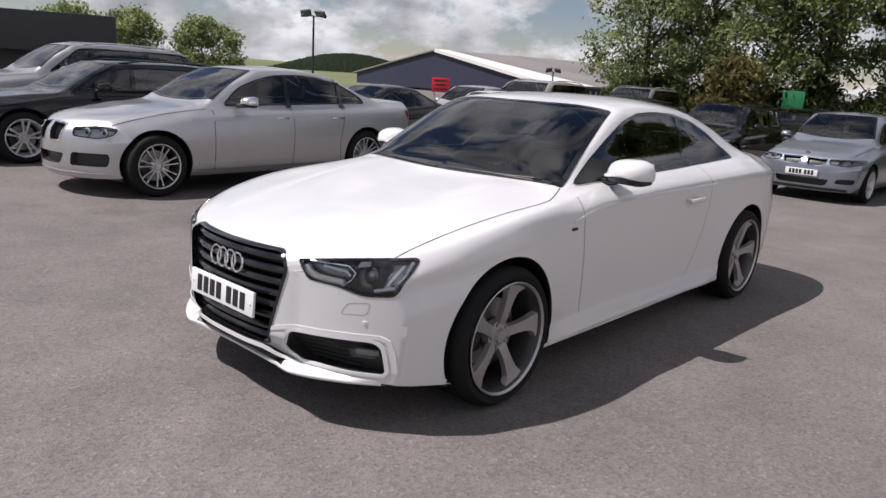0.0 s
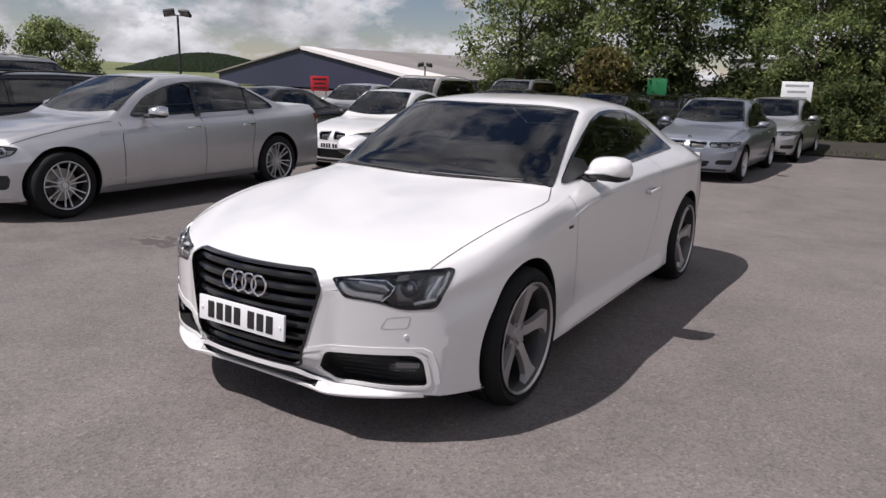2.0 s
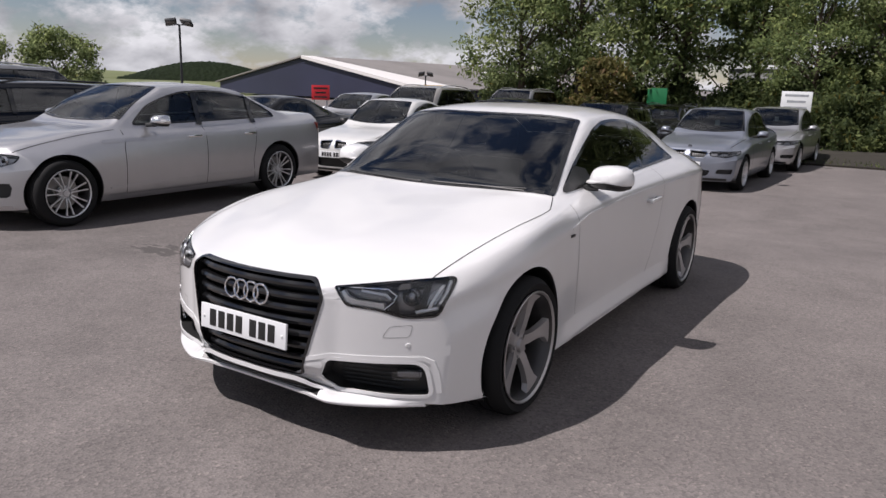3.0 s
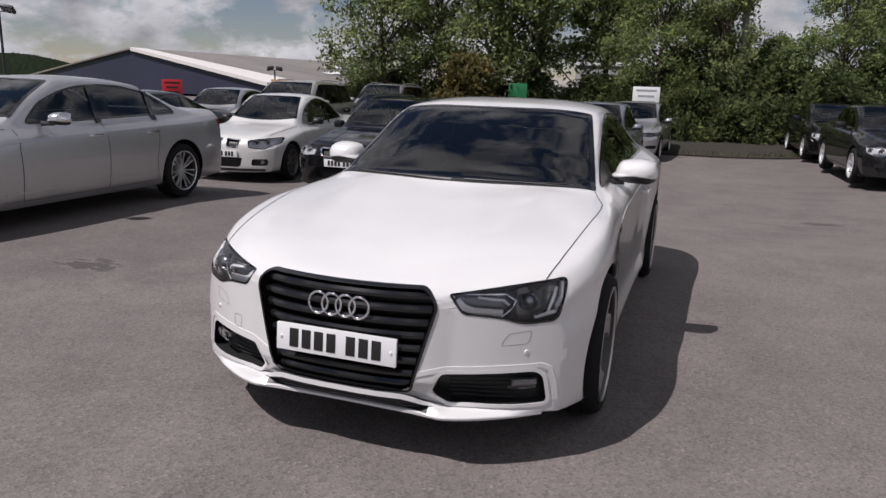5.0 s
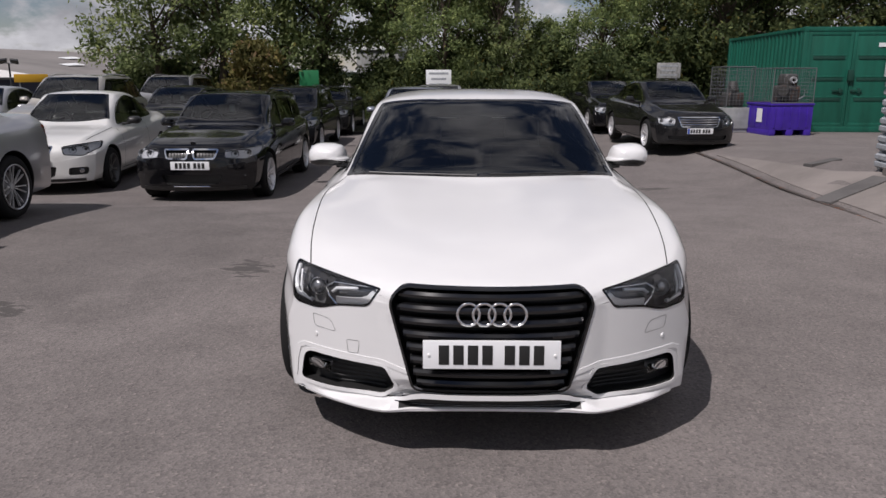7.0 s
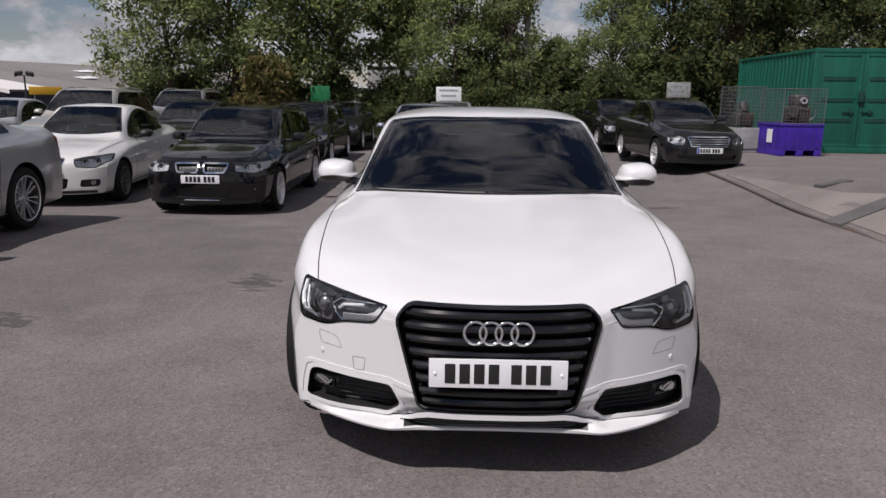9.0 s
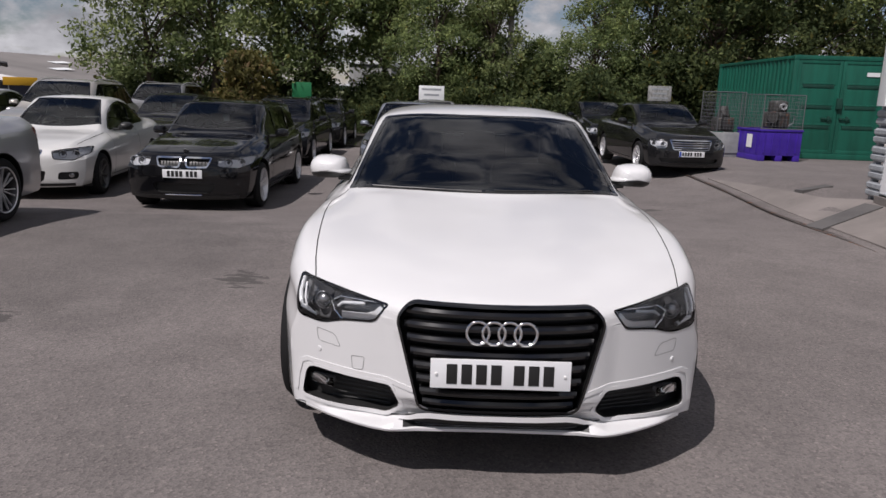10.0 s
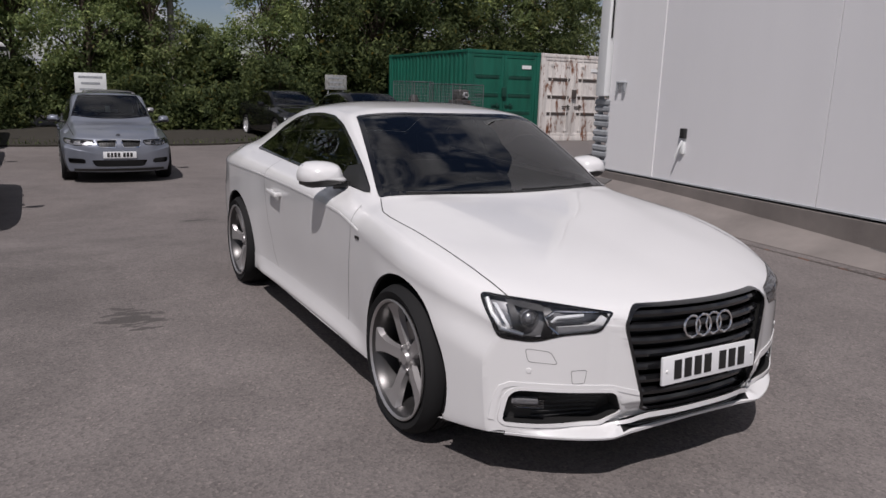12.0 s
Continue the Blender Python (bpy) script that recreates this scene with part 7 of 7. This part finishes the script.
SALOON7 = dict(body="saloon", paint="silver", plan=(0.56, 2.05, 1.1), fo=0.74, wb=3.07, ro=1.14, hw=0.95, h=1.47, cowl=(0.66, 1.00), roof_f=1.46, roof_r=2.58, deck=(3.55, 1.08), sill_mat="silver", nose=0.80, drop=0.05, note=True, rear_glass="glass_clear", tail=1.08, belt=0.965, wedge=0.05, roofw=0.60, door=1.80, door2=2.68,
               R=0.340, rim=0.242, wheel="multi", lamp=[(0.37, 0.728), (0.41, 0.640), (0.66, 0.622), (0.770, 0.665), (0.785, 0.735), (0.60, 0.758)], grilles=both([(0.03, 0.77), (0.27, 0.755), (0.24, 0.575), (0.06, 0.565)]),
               intakes=[[(-0.30, 0.45), (0.30, 0.45), (0.24, 0.33), (-0.24, 0.33)]] + both([(0.40, 0.47), (0.76, 0.47), (0.74, 0.33), (0.38, 0.33)]), plate=0, skirt="silver", seats="seat", tails=[(0.5, 0.95), (0.80, 0.95), (0.78, 0.80), (0.5, 0.82)], handle="chrome", flank=True, mirror="chrome_soft", glyphs=(1, 1, 1, 1, 0, 1, 1, 1))
COUPE3 = dict(body="coupe", paint="white_old", fo=0.80, wb=2.76, ro=1.05, hw=0.885, h=1.485, cowl=(0.55, 0.97), roof_f=1.28, roof_r=2.12, deck=(3.16, 1.04), nose=0.775, note=True, rear_glass="glass", tail=1.04, belt=0.92, wedge=0.06, roofw=0.55, door=1.95, R=0.32, rim=0.225, wheel="dark",
              lamp=[(0.40, 0.720), (0.44, 0.605), (0.68, 0.580), (0.83, 0.67), (0.80, 0.765), (0.58, 0.752)], grilles=both([(0.03, 0.745), (0.29, 0.73), (0.25, 0.605), (0.06, 0.60)]), intakes=[[(-0.34, 0.44), (0.34, 0.44), (0.30, 0.28), (-0.30, 0.28)]] + both([(0.50, 0.42), (0.74, 0.42), (0.72, 0.31), (0.48, 0.31)]),
              fogs=[(0.64, 0.37), (-0.64, 0.37)], plate=0.50, mirror="trim")
ESTATE3 = dict(body="estate", paint="black", fo=0.78, wb=2.76, ro=0.98, hw=0.90, h=1.49, cowl=(0.58, 1.02), roof_f=1.25, roof_r=3.25, deck=(3.66, 1.00), nose=0.80, tag=True, strip=0.262, rear_glass="glass", tail=0.98, belt=0.93, wedge=0.05, roofw=0.58, door=1.50, door2=2.45, R=0.325, rim=0.235, wheel="five",
               lamp=[(0.43, 0.752), (0.45, 0.640), (0.70, 0.612), (0.845, 0.668), (0.84, 0.765), (0.62, 0.772)], grilles=both([(0.02, 0.760), (0.37, 0.755), (0.32, 0.630), (0.05, 0.625)]), ground=0.035, gframe=0.022,
               intakes=[[(-0.42, 0.42), (0.42, 0.42), (0.36, 0.29), (-0.36, 0.29)]], fogs=[(0.66, 0.40), (-0.66, 0.40)], plate=0.545, badge=0.825, crease=True, rails="black_soft")
SALOON3 = dict(body="saloon", paint="blue_silver", fo=0.77, wb=2.81, ro=1.04, hw=0.905, h=1.50, cowl=(0.55, 1.0), roof_f=1.28, roof_r=2.28, deck=(3.22, 1.06), nose=0.78, tag=True, tail=1.05, belt=0.93, wedge=0.06, roofw=0.57, door=1.50, door2=2.40, R=0.32, rim=0.228, wheel="seven",
               lamp=[(0.38, 0.735), (0.41, 0.650), (0.66, 0.632), (0.84, 0.680), (0.83, 0.745), (0.60, 0.745)], grilles=both([(0.03, 0.742), (0.36, 0.730), (0.32, 0.615), (0.06, 0.610)]),
               intakes=[[(-0.44, 0.40), (0.44, 0.40), (0.38, 0.29), (-0.38, 0.29)]] + both([(0.54, 0.42), (0.80, 0.43), (0.77, 0.34), (0.52, 0.34)]), plate=0.49, badge=0.80, bright=True, lamp_in="lamp_mid")
SALOONM = dict(body="saloon", paint="black_soft", fo=0.84, wb=2.87, ro=1.15, hw=0.872, h=1.47, plan=(0.46, 2.3, 1.0), note=True, cowl=(0.58, 1.02), roof_f=1.32, roof_r=2.40, deck=(3.40, 1.09), nose=0.80, tail=1.08, belt=0.96, wedge=0.05, roofw=0.58, door=1.55, door2=2.50, R=0.33, rim=0.228, wheel="seven",
               lamp=[(0.46, 0.70), (0.49, 0.56), (0.64, 0.55), (0.775, 0.62), (0.765, 0.74), (0.58, 0.745)], grilles=[[(-0.43, 0.735), (0.43, 0.735), (0.36, 0.545), (-0.36, 0.545)]], slats="h", gframe=0.02,
               intakes=[[(-0.62, 0.37), (0.62, 0.37), (0.56, 0.28), (-0.56, 0.28)]], plate=0.465, badge=0.80, blue=True, trim="chrome", pillar=0.05)
ESTATE_BIG = dict(ESTATE3, paint="black", fo=0.83, wb=2.97, ro=1.10, hw=0.93, h=1.43, cowl=(0.62, 0.97), roof_f=1.38, roof_r=3.45, deck=(3.98, 1.05), belt=0.96, door=1.58, door2=2.58, R=0.345, rim=0.25, crease=False, badge=0)
SUV = dict(body="estate", paint="champagne", fo=0.85, wb=2.93, ro=1.07, hw=0.965, h=1.76, cowl=(0.55, 1.16), roof_f=1.28, roof_r=3.25, deck=(3.92, 1.20), nose=0.98, tail=1.18, belt=1.13, wedge=0.05, roofw=0.62, door=1.50, door2=2.50, R=0.38, rim=0.245, wheel="seven", sill=0.30,
           lamp=[(0.42, 0.92), (0.44, 0.81), (0.70, 0.80), (0.84, 0.87), (0.82, 0.94), (0.6, 0.94)], grilles=both([(0.03, 0.93), (0.30, 0.92), (0.26, 0.76), (0.06, 0.75)]), rear_glass="glass", tag=True, intakes=[[(-0.40, 0.58), (0.40, 0.58), (0.35, 0.42), (-0.35, 0.42)]], plate=0.66, rails="alloy", badge=0)

parked_car(SALOON7, spot(-5.72, 1.10, 2), "silver metallic four-door saloon with multi-spoke alloys")
parked_car(COUPE3, spot(-6.38, 7.70, 7), "cream-white two-door coupe with dark wheels")
parked_car(ESTATE3, spot(-3.70, 6.95, 1), "black estate car with twin chrome-edged grilles")
parked_car(SALOON3, spot(-1.02, 11.50, -1), "blue-silver four-door saloon facing into the yard")
parked_car(dict(SALOON3, paint="silver", hw=0.86, ny=70), spot(-0.60, 16.4, -2), "silver saloon parked behind another saloon")
parked_car(SALOONM, spot(4.78, 12.10, 2), "charcoal saloon with a barred chrome grille")
parked_car(ESTATE_BIG, spot(-8.80, 0.75, 2), "black estate car with silver alloy wheels")
parked_car(dict(SUV, paint="silver_dark", h=1.69), spot(-11.45, 1.3), "grey-silver off-roader with roof rails", "off-roader")
parked_car(dict(SUV, ny=70), spot(-8.75, 12.1, 6), "champagne-silver off-roader with roof rails", "off-roader")
parked_car(dict(SUV, paint="silver_dark", ny=70), spot(-8.7, 17.6, 4), "grey off-roader parked before the trees", "off-roader")
parked_car(dict(SALOON3, paint="black_soft", ny=70, plate=0), spot(-6.9, 13.6, 4), "dark grey saloon between other parked cars")
parked_car(dict(ESTATE3, paint="black", badge=0, ny=70, plate=0), spot(-4.1, 13.3, 1), "black estate car parked behind another estate")
parked_car(dict(ESTATE_BIG, paint="black_soft", ny=70, plate=0), spot(-4.1, 18.4, 1), "charcoal estate car at the end of a row")
parked_car(dict(COUPE3, paint="black_soft", mirror="black_soft", h=1.44, ny=70, plate=0), spot(-9.3, 6.9, 3), "dark fastback parked beside a silver saloon")
parked_car(dict(SALOON3, paint="silver", ny=70), spot(-11.2, 12.6, 8), "silver saloon in the second row of cars")
parked_car(dict(SALOONM, paint="black", ny=70, plate=0), spot(4.6, 17.9, 2), "black saloon parked behind a charcoal saloon")
